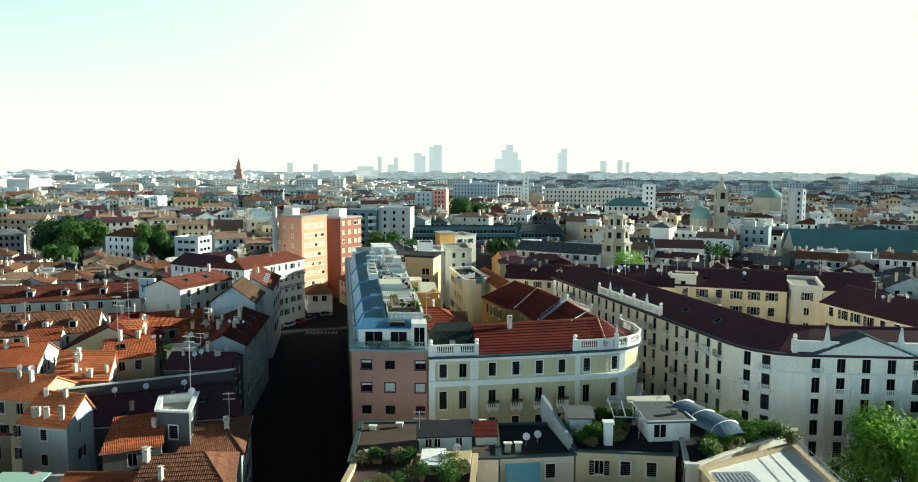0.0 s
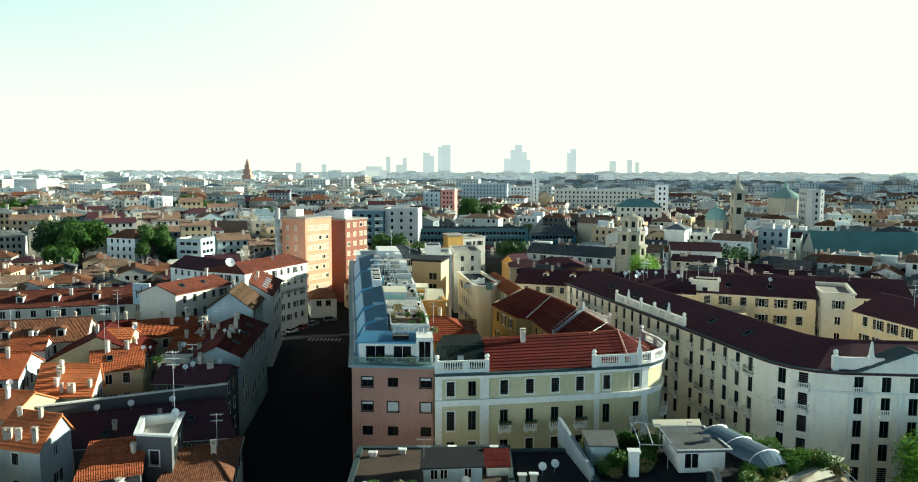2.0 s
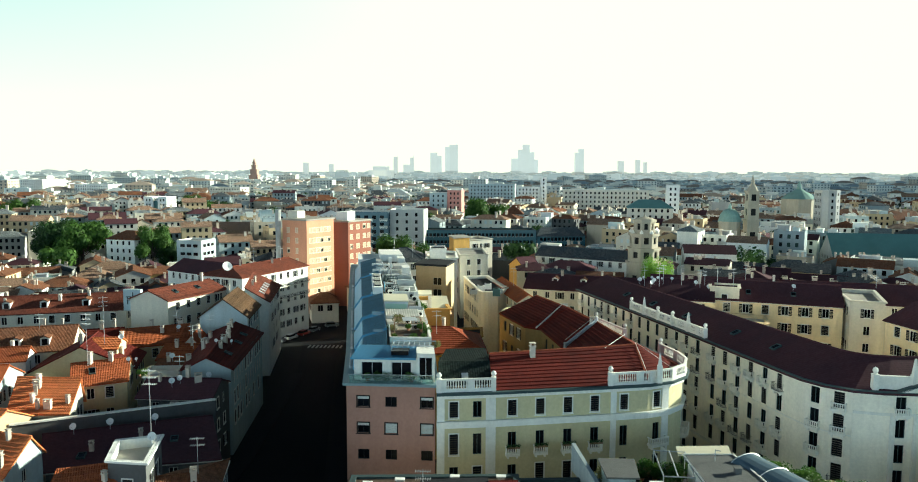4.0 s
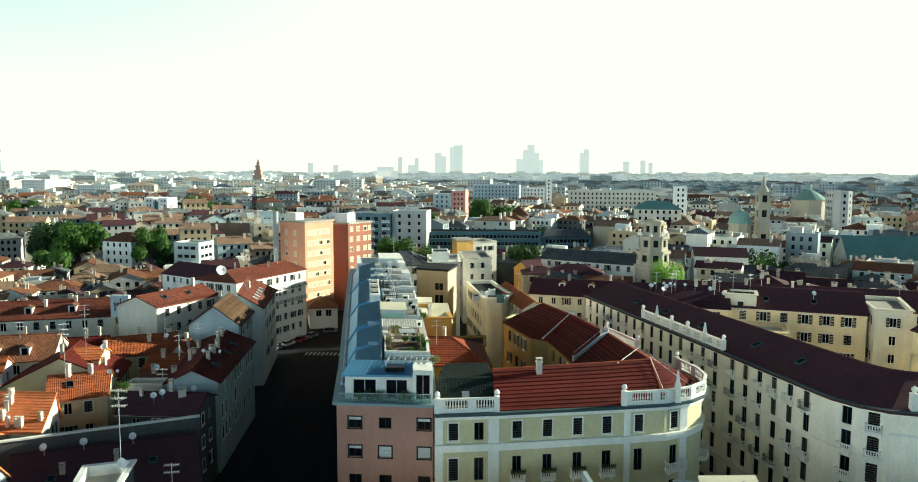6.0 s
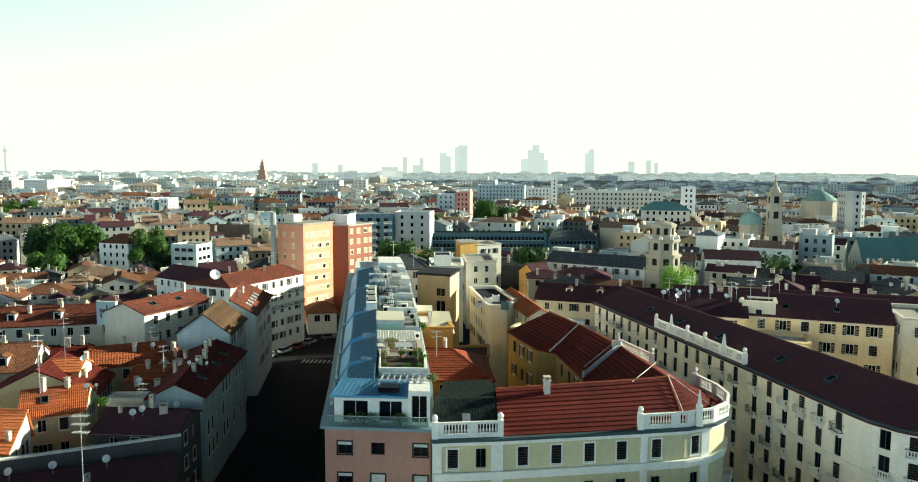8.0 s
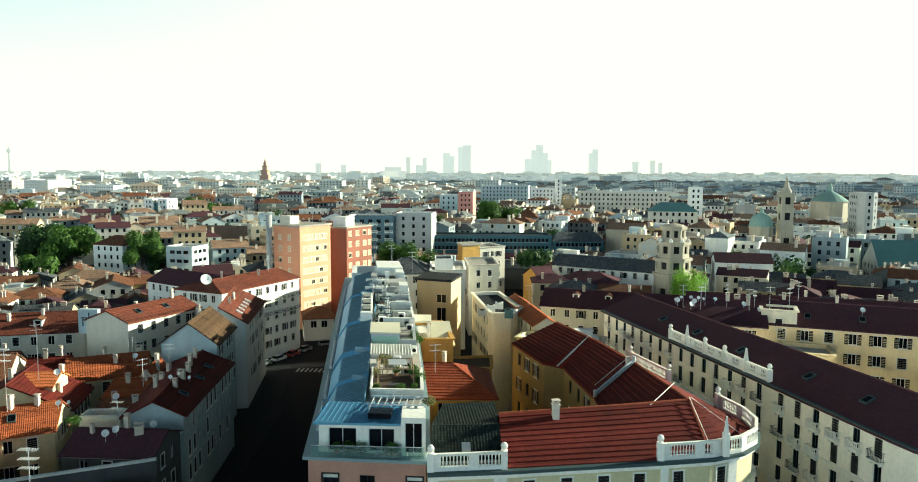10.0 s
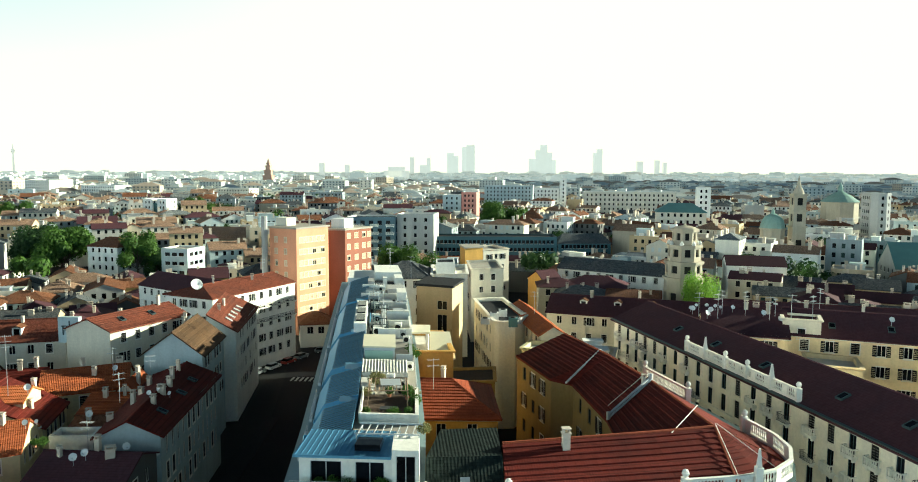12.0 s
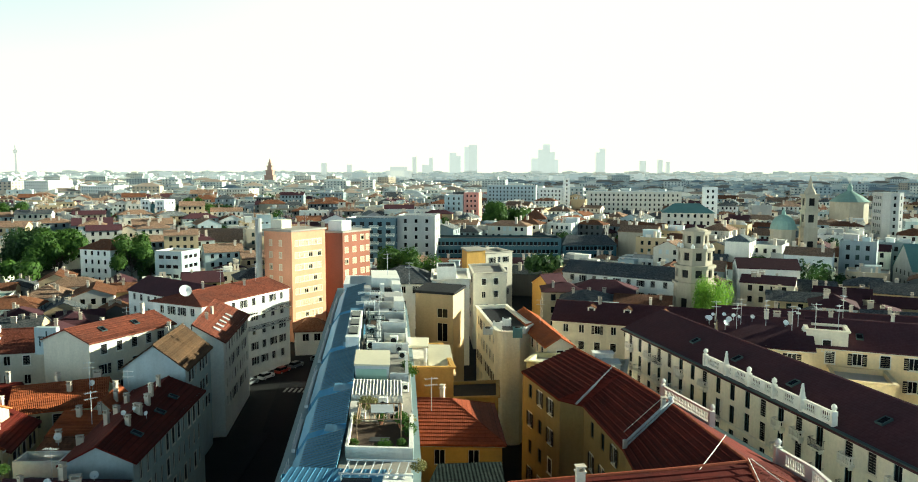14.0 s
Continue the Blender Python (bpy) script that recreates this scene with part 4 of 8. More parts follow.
for i in range(len(YF) - 1):
    ln = math.dist(YF[i], YF[i + 1])
    cols = segs.get(i, even_cols(ln, 3.5, 1.1) if i >= 8 and ln > 4 else [])
    got = facade(yw, YF[i], YF[i + 1], 0, 20.3, cols, Y_ROWS if cols else [])
    yws += [(i, *g) for g in got]
facade(yw, YF[-1], YB[-1], 0, 20.3, [], [])
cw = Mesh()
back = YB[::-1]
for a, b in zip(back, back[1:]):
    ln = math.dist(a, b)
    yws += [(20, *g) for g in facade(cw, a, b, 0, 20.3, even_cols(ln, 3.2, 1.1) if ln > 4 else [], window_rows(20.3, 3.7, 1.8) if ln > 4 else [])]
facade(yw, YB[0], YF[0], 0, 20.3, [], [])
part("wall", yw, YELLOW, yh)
# the court's deep shade is put into this wall's darker ochre
part("court_wall", cw, SHADED_WARM, yh, "ochre court wall, darkened for the deep shade")
for i, place, ang, w, h in yws:
    st = rng.choice(["shut", "shut", "dark"] if i < 20 else ["shut", "dark", "open"])
    window(yh, place, ang, w, h, "plain" if st == "dark" else st, trim=GUTTER if st == "dark" else STUCCO)
# white piers, string courses, cornice
def band(line, z0, z1, out, name, mat=STUCCO, closed=False):
    b = Mesh()
    o = offset_line(line, out, closed)
    i0 = offset_line(line, 0.01, closed)
    rng_i = range(len(line) if closed else len(line) - 1)
    for i in rng_i:
        j = (i + 1) % len(line)
        b.face((*o[i], z0), (*o[j], z0), (*o[j], z1), (*o[i], z1))
        b.face((*i0[i], z0), (*i0[j], z0), (*o[j], z0), (*o[i], z0))
        b.face((*o[i], z1), (*o[j], z1), (*i0[j], z1), (*i0[i], z1))
    if not closed:
        for k in (0, -1):
            q = [(*i0[k], z0), (*o[k], z0), (*o[k], z1), (*i0[k], z1)]
            b.face(*(q if k == 0 else q[::-1]))
    return part(name, b, mat, yh)


YFRONT = YF[:9]
band(YFRONT, 15.9, 16.5, 0.25, "string_course")
band(YFRONT, 16.5, 16.75, 0.42, "string_course")
band(YFRONT, 19.55, 20.05, 0.3, "cornice")
band(YF, 20.05, 20.35, 0.75, "gutter", GUTTER)
for k, (i, u0, u1) in enumerate(((0, 0.05, 0.95), (0, 5.95, 7.15), (2, 0.02, 0.75), (3, 2.2, 3.2))):
    a, b = YF[i], YF[i + 1]
    ln = math.dist(a, b)
    p, q = lerp(a, b, u0 / ln), lerp(a, b, min(1, u1 / ln))
    pm = Mesh()
    pp, qq = offset_line([p, q], 0.14), [p, q]
    pm.prism([qq[0], pp[0], pp[1], qq[1]], 0.2, 19.5)
    part("pilaster", pm, STUCCO, yh, "white stuccoed pilaster")

BALUSTER = {}


def balustrade(parent, line, z, h=1.35, posts=True, solid=None, name="balustrade"):
    """A stone balustrade: plinth, rail, groups of balusters and posts with balls."""
    root = new(name)
    root.parent = parent
    root.location = Vector((*line[0], z)) - base_of(parent)
    lo, hi = Mesh(), Mesh()
    a1, a0 = offset_line(line, 0.16), offset_line(line, -0.16)
    lo.sweep(a0, a1, z, z + 0.38)
    hi.sweep(a0, a1, z + h - 0.22, z + h)
    part("plinth", lo, STUCCO, root)
    part("rail", hi, STUCCO, root)
    if round(h, 2) not in BALUSTER:
        turned, block = Mesh(), Mesh()
        turned.lathe(0, 0, [(0.09, 0.38), (0.055, 0.5), (0.105, 0.68), (0.05, 0.95), (0.08, h - 0.22)], 6)
        block.box(-0.45, -0.13, 0.38, 0.45, 0.13, h - 0.22)
        BALUSTER[round(h, 2)] = (turned.data("baluster", STUCCO), block.data("baluster_block", STUCCO))
    turned, block = BALUSTER[round(h, 2)]
    for p, q in zip(line, line[1:]):
        ln = math.dist(p, q)
        ang = math.atan2(q[1] - p[1], q[0] - p[0])
        n = int(ln / 0.3)
        for k in range(n):
            d = (k + 0.5) * ln / n
            if not solid or d % 3.4 >= 0.9:
                put("baluster", turned, root, (*lerp(p, q, d / ln), z), ang)
        if solid:
            for k in range(int((ln + 2.5) / 3.4)):
                put("baluster_block", block, root, (*lerp(p, q, min(1, (3.4 * k + 0.45) / ln)), z), ang)
    if posts:
        total = [line[0], line[-1]]
        for x, y in total:
            pm = Mesh()
            pm.box(x - 0.3, y - 0.3, z, x + 0.3, y + 0.3, z + h + 0.1)
            pm.lathe(x, y, [(0.12, z + h + 0.1), (0.16, z + h + 0.2), (0.3, z + h + 0.38), (0.32, z + h + 0.55), (0.2, z + h + 0.78), (0.05, z + h + 0.85)], 8)
            part("post", pm, STUCCO, root, "stone post with a ball")
    return root


balustrade(yh, [(-5.4, 102.35), (1.1, 103.4)], 20.35, 1.6, solid=True)
balustrade(yh, [(15.5, 106.2), (20.5, 107.3), (23.6, 108.8), (25.8, 111.1), (26.8, 114.0), (26.6, 117.4), (25.2, 121.8)], 20.35, 1.6, solid=True)
balustrade(yh, [(21.9, 131.4), (18.8, 140.6)], 20.35, 1.6)
ob_m = Mesh()
ob_m.prism([(21.5, 107.2), (22.1, 107.2), (22.1, 107.8), (21.5, 107.8)], 20.4, 22.6)
ob_m.prism([(21.6, 107.3), (22.0, 107.3), (22.0, 107.7), (21.6, 107.7)], 22.6, 24.2, taper=0.3)
part("obelisk", ob_m, STUCCO, yh)
# red roof and its caps
EZ, RZ = 20.32, 23.6
E = [(*p, EZ) for p in [(1.0, 103.3)] + offset_line(YF[2:], 0.15)]
R_L, R_M, APEX = (0.6, 109.2, RZ - 0.2), (14.0, 112.6, RZ - 0.1), (20.0, 114.2, RZ)
W_1, W_2, W_3 = (17.0, 129.0, RZ), (14.0, 139.6, RZ), (9.4, 151.6, RZ)
MID = (22.75, 128.6, EZ)
BACK, CORNER, C_1, C_2, C_3, C_4 = (0.3, 115.2, EZ), (12.0, 117.6, EZ), (11.7, 124.5, EZ), (9.2, 137.6, EZ), (6.6, 139.6, EZ), (2.5, 151.0, EZ)
# front slope, rounded corner, street slope, court slopes
slopes = [[E[0], E[1], R_M, R_L], [E[1], E[2], APEX, R_M], [E[2], E[3], APEX], [E[3], E[4], APEX], [E[4], E[5], APEX], [E[5], E[6], APEX], [E[6], E[7], APEX],
          [E[7], MID, W_1, APEX], [MID, E[8], W_2, W_1], [E[8], E[10], W_3, W_2],
          [C_1, CORNER, APEX, W_1], [C_2, C_1, W_1, W_2], [C_3, C_2, W_2], [C_4, C_3, W_2, W_3], [CORNER, BACK, R_L, APEX]]
rm = Mesh()
slab(rm, slopes)
part("roof", rm, TILE_RED, yh, "dark red clay tile roof", uv=True)
for k in (0, 1, 2, 3, 4, 5, 6, 10, 11, 13):
    courses(yh, [slopes[k]], TILE_RED, 0.62, 0.13)
# caps in a lighter tile: the ridges' sunlit pink is put into the colour
for line in ((R_L, R_M, APEX), (APEX, W_1, W_2, W_3), (E[2], APEX), (E[5], APEX)):
    rc = Mesh()
    for p, q in zip(line, line[1:]):
        rc.rod(p, q, 0.15, 6)
    part("ridge_cap", rc, TILE_HIP, yh, uv=True)
for p, q in (((15.8, 112.6, 23.5), (19.8, 119.4, 23.9)), ((20.6, 108.4, 21.1), (20.0, 114.0, 23.95)), ((12.2, 127.2, 21.1), (16.6, 130.2, 23.8)), ((24.6, 111.6, 21.0), (20.2, 114.2, 23.9))):
    lr = Mesh()
    lr.rod(p, q, 0.035, 5)
    part("lightning_rod_cable", lr, STUCCO, yh)
# fire wall across the wing roof
fw = Mesh()
for dx, dz, r in ((0.0, 0.28, 0.14), (0.13, 0.08, 0.11)):
    fw.rod((11.9 + dx, 124.5 - dx, 20.75 + dz), (17.0 + dx, 128.6 - dx, 23.7 + dz), r, 6)
fw.rod((11.9, 124.5, 20.4), (11.9, 124.5, 21.3), 0.24, 6)
fw.rod((17.0, 128.6, 23.4), (17.0, 128.6, 24.4), 0.26, 6)
part("fire_wall", fw, ZINC_DULL, yh)
sb = Mesh()
sb.rod((8.4, 136.8, 20.75), (13.3, 142.2, 23.75), 0.13, 5)
part("verge", sb, STUCCO, yh, "pale verge across the wing roof")
mn = Mesh()
mn.face((-5.6, 103.9, 20.6), (0.9, 104.9, 20.6), (0.6, 107.7, 22.9), (-5.8, 106.9, 22.9))
mn.face((-5.8, 106.9, 22.9), (0.6, 107.7, 22.9), (0.1, 115.0, 22.7), (-5.2, 114.2, 22.7))
mn.face((0.9, 104.9, 20.6), (0.2, 115.0, 20.6), (0.1, 115.0, 22.7), (0.6, 107.7, 22.9))
mn.face((0.2, 115.0, 20.4), (-5.2, 114.2, 20.4), (-5.2, 114.2, 22.7), (0.1, 115.0, 22.7))
mn.face((-5.2, 114.2, 20.4), (-5.6, 103.9, 20.6), (-5.8, 106.9, 22.9), (-5.2, 114.2, 22.7))
part("mansard", mn, TILE_GREEN, yh, "steep blackish green tiled mansard", uv=True)
ms = Mesh()
ms.m = Matrix.Translation((-2.4, 105.1, 21.6)) @ Matrix.Rotation(0.12, 4, "Z") @ Matrix.Rotation(radians(49), 4, "X")
ms.box(-0.4, -0.4, -0.1, 0.4, 0.4, 0.12)
part("skylight", ms, ZINC_DULL, yh)
chimney(yh, 6.1, 109.6, 23.2, 0, 0.2, 1.1)
chimney(yh, 16.2, 128.2, 23.0, 1, 0.2, 0.8)


def balcony(parent, place, ang, w=1.7, d=0.75, stone=True, plants=False):
    """A balcony under a window: slab, brackets and railing."""
    key = (round(w, 1), stone)
    if key not in BALCONY_DATA:
        sl, ra = Mesh(), Mesh()
        sl.box(-w / 2, -d, -0.2, w / 2, 0, 0)
        for x in (-w / 2 + 0.2, w / 2 - 0.4):
            sl.box(x, -d + 0.25, -0.55, x + 0.2, 0, -0.2)
        bar, gap, rail = (0.11, 0.17, 0.14) if stone else (0.025, 0.14, 0.04)
        n = max(2, round((w - bar) / (bar + gap)))
        xs = sorted(-w / 2 + i * (w - bar) / n + e for i in range(n + 1) for e in (0, bar))
        q = max(1, round((d - bar) / (bar + gap)))
        ys = sorted(-d + i * d / q + e for i in range(q) for e in (0, bar)) + [0]
        last = len(xs) - 2
        ra.cells(xs, ys, [0, rail, 0.95 - rail, 0.95], lambda i, j, k: (j == 0 or i in (0, last)) and (k != 1 or (i % 2 == 0 if j == 0 else j % 2 == 0)))
        BALCONY_DATA[key] = (sl.data("balcony", STUCCO), ra.data("railing", STUCCO if stone else IRON))
    sl, ra = BALCONY_DATA[key]
    ob = put("balcony", sl, parent, place, ang)
    r = new("railing", ra)
    r.parent = ob
    return ob


BALCONY_DATA = {}
for i, place, ang, w, h in yws:
    if i == 1 and abs(place[2] - 12.6) < 0.1:
        balcony(yh, (place[0], place[1], 12.45), ang, 1.7)
    if i in (3, 5) and abs(place[2] - 12.6) < 0.1:
        balcony(yh, (place[0], place[1], 12.45), ang, 2.6, 1.0)

# ---- long ivory house with the pediment ----
LF = [(20.6, 179.0), (34.7, 132.0), (40.2, 113.0), (41.0, 110.6), (42.6, 108.2), (45.0, 106.3), (48.0, 105.5), (66.5, 104.4), (98.0, 102.6)]
LB = [(33.5, 183.0), (47.4, 136.4), (53.2, 117.6), (53.6, 117.3), (54.0, 117.1), (54.6, 116.9), (56.0, 116.8), (67.2, 116.2), (98.6, 114.4)]
lh = thing("apartment_block", (45, 125, 0), "long ivory apartment block with pediment and dark red roof", "building")
TAKEN.append(LF + LB[::-1])
lw, lws = Mesh(), []
L_ROWS = [(1.0, 3.6), (5.0, 7.3), (8.2, 10.5), (11.4, 13.7), (14.55, 16.85), (17.55, 19.65)]
for i in range(len(LF) - 1):
    ln = math.dist(LF[i], LF[i + 1])
    if i in (0, 1):
        cols = even_cols(ln, 3.15, 1.05, 0.6)
    elif i in (6, 7):
        cols = even_cols(ln, 3.6, 1.2, 0.5)
    elif i in (3, 4):
        cols = [(ln / 2 - 0.6, ln / 2 + 0.6)]
    else:
        cols = []
    lws += [(i, *g) for g in facade(lw, LF[i], LF[i + 1], 0, 20.4, cols, L_ROWS if cols else [])]
facade(lw, LF[-1], LB[-1], 0, 20.4, [], [])
back = LB[::-1]
for a, b in zip(back, back[1:]):
    facade(lw, a, b, 0, 20.4, [], [])
facade(lw, LB[0], LF[0], 0, 20.4, [], [])
part("wall", lw, IVORY, lh)
for k, (i, place, ang, w, h) in enumerate(lws):
    st = rng.choice(["shut", "plain", "plain"])
    window(lh, place, ang, w, h, st, trim=GUTTER if st == "plain" else IVORY)
    if place[2] > 5 and rng.random() < (0.72 if i < 2 else 0.5 if i < 6 else 0.22):
        balcony(lh, (place[0], place[1], place[2] - 0.12), ang, 1.75, 0.7, stone=rng.random() < 0.75)
tops, ridge = roof_faces(LF, LB, 20.5, 2.7, (0, 0), 0.7, 0.5)
rm = Mesh()
slab(rm, tops)
part("roof", rm, TILE_DARK, lh, "dark red-brown tiled roof", uv=True)
rc = Mesh()
for a, b in zip(ridge, ridge[1:]):
    rc.rod(a, b, 0.12, 6)
part("ridge_cap", rc, TILE_DARK, lh, uv=True)
yh_keep = yh
yh = lh
band(LF, 19.95, 20.3, 0.35, "cornice", STUCCO)
band(LF, 20.3, 20.42, 0.72, "gutter", GUTTER)
band(LF[:], 4.3, 4.6, 0.15, "string_course", STUCCO)
band(LF[5:], 17.35, 17.65, 0.18, "string_course", STUCCO)
band(LF[:6], 14.3, 14.45, 0.1, "string_course", STUCCO)
yh = yh_keep
# pediment and parapets of the front
pd = Mesh()
px0, px1, pyo = (49.6, 105.1), (63.6, 104.2), 0.55
o = offset_line([px0, px1], pyo)
b2 = offset_line([px0, px1], -3.0)
mid_o, mid_b = lerp(o[0], o[1], 0.5), lerp(b2[0], b2[1], 0.5)
pd.face((*o[0], 20.45), (*o[1], 20.45), (*mid_o, 23.2))
part("pediment", pd, STUCCO, lh, "pale stuccoed pediment")
pc = Mesh()
slab(pc, [[(*o[0], 20.55), (*mid_o, 23.45), (*mid_b, 23.45), (*b2[0], 20.55)], [(*mid_o, 23.45), (*o[1], 20.55), (*b2[1], 20.55), (*mid_b, 23.45)]], 0.28)
part("pediment_roof", pc, GUTTER, lh)
for a, b in (((46.9, 105.9), (53.2, 105.0)), ((60.0, 104.6), (67.4, 104.3))):
    p = Mesh()
    q1, q0 = offset_line([a, b], 0.1), offset_line([a, b], -0.35)
    p.prism([q0[0], q1[0], q1[1], q0[1]], 20.45, 22.2)
    part("parapet", p, STUCCO, lh)
for x, y, tall in ((47.2, 105.8, 0), (51.6, 105.3, 1), (61.8, 104.7, 1), (67.2, 104.4, 0)):
    p = Mesh()
    p.box(x - 0.35, y - 0.35, 20.45, x + 0.35, y + 0.35, 22.4)
    if tall:
        p.prism([(x - 0.28, y - 0.28), (x + 0.28, y - 0.28), (x + 0.28, y + 0.28), (x - 0.28, y + 0.28)], 22.4, 24.4, taper=0.35)
    else:
        p.lathe(x, y, [(0.15, 22.4), (0.34, 22.75), (0.3, 23.05), (0.05, 23.25)], 8)
    part("finial", p, STUCCO, lh)
front = math.dist(LF[6], LF[7])
axes = [(a + b) / 2 for a, b in even_cols(front, 3.6, 1.2, 0.5)]
for a, b in zip([0.4] + axes, axes + [front - 0.4]):
    x, y = lerp(LF[6], LF[7], (a + b) / 2 / front)
    p = Mesh()
    p.box(x - 0.3, y - 0.22, 4.6, x + 0.3, y + 0.1, 17.4)
    part("pilaster", p, STUCCO, lh)
# balustrade on the long side
la, lb_ = lerp(LF[0], LF[1], 0.50), lerp(LF[0], LF[1], 0.995)
balustrade(lh, [la, lerp(la, lb_, 0.25), lerp(la, lb_, 0.5), lerp(la, lb_, 0.75), lb_], 20.45, 1.5, solid=True)
for t in (0.2, 0.4, 0.6, 0.8):
    x, y = lerp(la, lb_, t)
    p = Mesh()
    p.box(x - 0.3, y - 0.3, 20.4, x + 0.3, y + 0.3, 22.1)
    if t in (0.2, 0.8):
        p.prism([(x - 0.25, y - 0.25), (x + 0.25, y - 0.25), (x + 0.25, y + 0.25), (x - 0.25, y + 0.25)], 22.1, 23.6, taper=0.35)
    else:
        p.lathe(x, y, [(0.15, 22.1), (0.32, 22.4), (0.28, 22.7), (0.05, 22.9)], 8)
    part("finial", p, STUCCO, lh)

# court wings behind it
house([(46.5, 168.5), (69.5, 160.6)], [(50.5, 181.0), (73.5, 173.0)], 20.6, 3.0, WING_CREAM, TILE_DARK, (0, 0), ww=1.25, wh=1.8, spacing=3.5, style=("open", "open", "shut"), label="warm cream court wing with dark shutters and dark roof", name="court_wing", stacks=((52, 174), (60, 171)))
house([(33.5, 169.0), (46.0, 165.0)], [(37.0, 184.0), (50.0, 180.0)], 20.6, 2.9, WING_CREAM, TILE_DARK, (0, 0), ww=1.25, wh=1.8, spacing=3.5, style=("open", "open", "shut"), label="court wing with a dark red tiled roof and aerials", name="court_wing", stacks=((42, 174), (45, 172), (44, 175)))
house([(73.0, 152.0), (80.5, 120.0)], [(85.0, 155.0), (92.5, 122.0)], 19.8, 3.0, WING_CREAM, TILE_DARK, (0, 0), ww=1.25, wh=1.8, spacing=3.5, style=("open", "open", "shut"), label="warm cream side wing with a dark tiled roof", name="court_wing", stacks=((80, 140), (84, 128)))
house([(69.5, 158.0), (75.0, 156.0)], [(73.0, 172.0), (80.0, 170.0)], 21.5, 0, CREAM, flat=True, label="cream stair tower with a flat roof", name="stair_tower", storey=3.3)
house([(47.0, 160.0), (54.0, 157.5)], [(49.0, 167.0), (56.0, 164.5)], 17.0, 0, WING_CREAM, flat=True, deck=PALE_DECK, label="low cream annex with roof terrace", name="annex")

house([(38.5, 188.0), (96.0, 172.5)], [(41.5, 201.0), (99.0, 185.5)], 18.4, 3.2, CREAM, TILE_DARK, (0, 0), label="long house with a dark red-brown roof ridge", stacks=((50, 192), (62, 189), (75, 186), (88, 183)), nrows=2)
# ---- hut with the hipped roof, and the yellow wall behind ----
house([(-13.4, 131.6), (0.1, 132.2)], [(-13.8, 145.6), (-1.4, 145.2)], 17.8, 2.6, OCHRE, TILE_HIP, (0, 5.2), ww=1.2, spacing=4.4, label="low ochre house with a hipped red tile roof", name="courtyard_house", lapped=True, stacks=((-11.2, 133.6), (-7.0, 139.5)), nrows=2)
house([(-14.4, 147.5), (-6.3, 148.0)], [(-16.5, 160.0), (-9.0, 160.5)], 21.0, 0, OCHRE, flat=True, deck=PALE_DECK, skip=(0, 1), label="ochre blank-walled house with a roof loggia", name="town_house")

# ---- old houses beside the street ----
OLD = "old %s walled house with a roof of %s tiles"
house([(-59.4, 94.2), (-52.2, 92.4)], [(-59.4, 102.0), (-52.8, 100.2)], 13.4, 2.4, PALE_BLUE, TILE_SUNLIT, rp=0.7, spacing=4.5, ww=1.0, wh=1.5, lapped=True, label=OLD % ("pale blue", "bright orange"), stacks=((-58.2, 98.4), (-55.0, 97.6), (-57.4, 94.6), (-55.8, 94.2), (-53.4, 93.6)), nrows=3)
house([(-78.0, 107.0), (-63.6, 104.6)], [(-76.0, 116.0), (-62.0, 113.0)], 13.0, 2.2, BEIGE, TILE_SUNLIT, label=OLD % ("mustard yellow", "orange"), stacks=((-68.5, 109.0), (-66.0, 108.0)), nrows=3)
house([(-65.6, 113.4), (-57.4, 113.9)], [(-69.0, 121.6), (-59.6, 121.4)], 13.2, 2.9, CREAM, TILE_SUNLIT, rp=0.85, skip=(0,), lapped=True, label=OLD % ("cream", "bright orange"), stacks=((-63.4, 115.4), (-63.8, 116.8), (-64.4, 118.2), (-65.0, 119.6), (-62.0, 114.2), (-60.6, 114.3), (-58.4, 115.5)), nrows=3)
house([(-62.9, 124.2), (-56.2, 128.0)], [(-67.0, 132.0), (-59.4, 136.4)], 13.8, 2.3, YELLOW, TILE_OR, spacing=2.6, lapped=True, label=OLD % ("yellow", "orange"), stacks=((-60.0, 130.6), (-62.5, 129.0)), nrows=3)
house([(-53.0, 101.0), (-33.4, 106.0)], [(-58.6, 110.0), (-39.5, 118.6)], 10.4, 1.4, DIM_GREY, TILE_DARK, rp=0.9, label=OLD % ("grey", "dark red"), stacks=((-50, 106), (-45, 109)), nrows=3)
house([(-52.0, 122.6), (-40.6, 122.4)], [(-52.4, 131.0), (-41.2, 131.2)], 12.8, 1.6, DIM_GREY, TILE_DARK, label=OLD % ("grey", "dark red"), stacks=((-50, 126), (-46, 127), (-44, 126)), nrows=3)
house([(-41.1, 132.2), (-44.2, 158.5)], [(-48.6, 130.8), (-54.2, 158.0)], 14.6, 1.9, PALE_BLUE, TILE_RED, spacing=2.25, ww=1.0, wh=2.3, style=("shut", "plain"), skip=(3,), lapped=True, label=OLD % ("pale blue-grey", "dark red"), stacks=((-46.5, 146.5), (-47.5, 149.5), (-46.0, 143.0), (-45.2, 139.0), (-49.0, 141.0), (-50.2, 145.5), (-51.2, 150.0), (-48.4, 153.5), (-49.8, 136.5)), nrows=3)
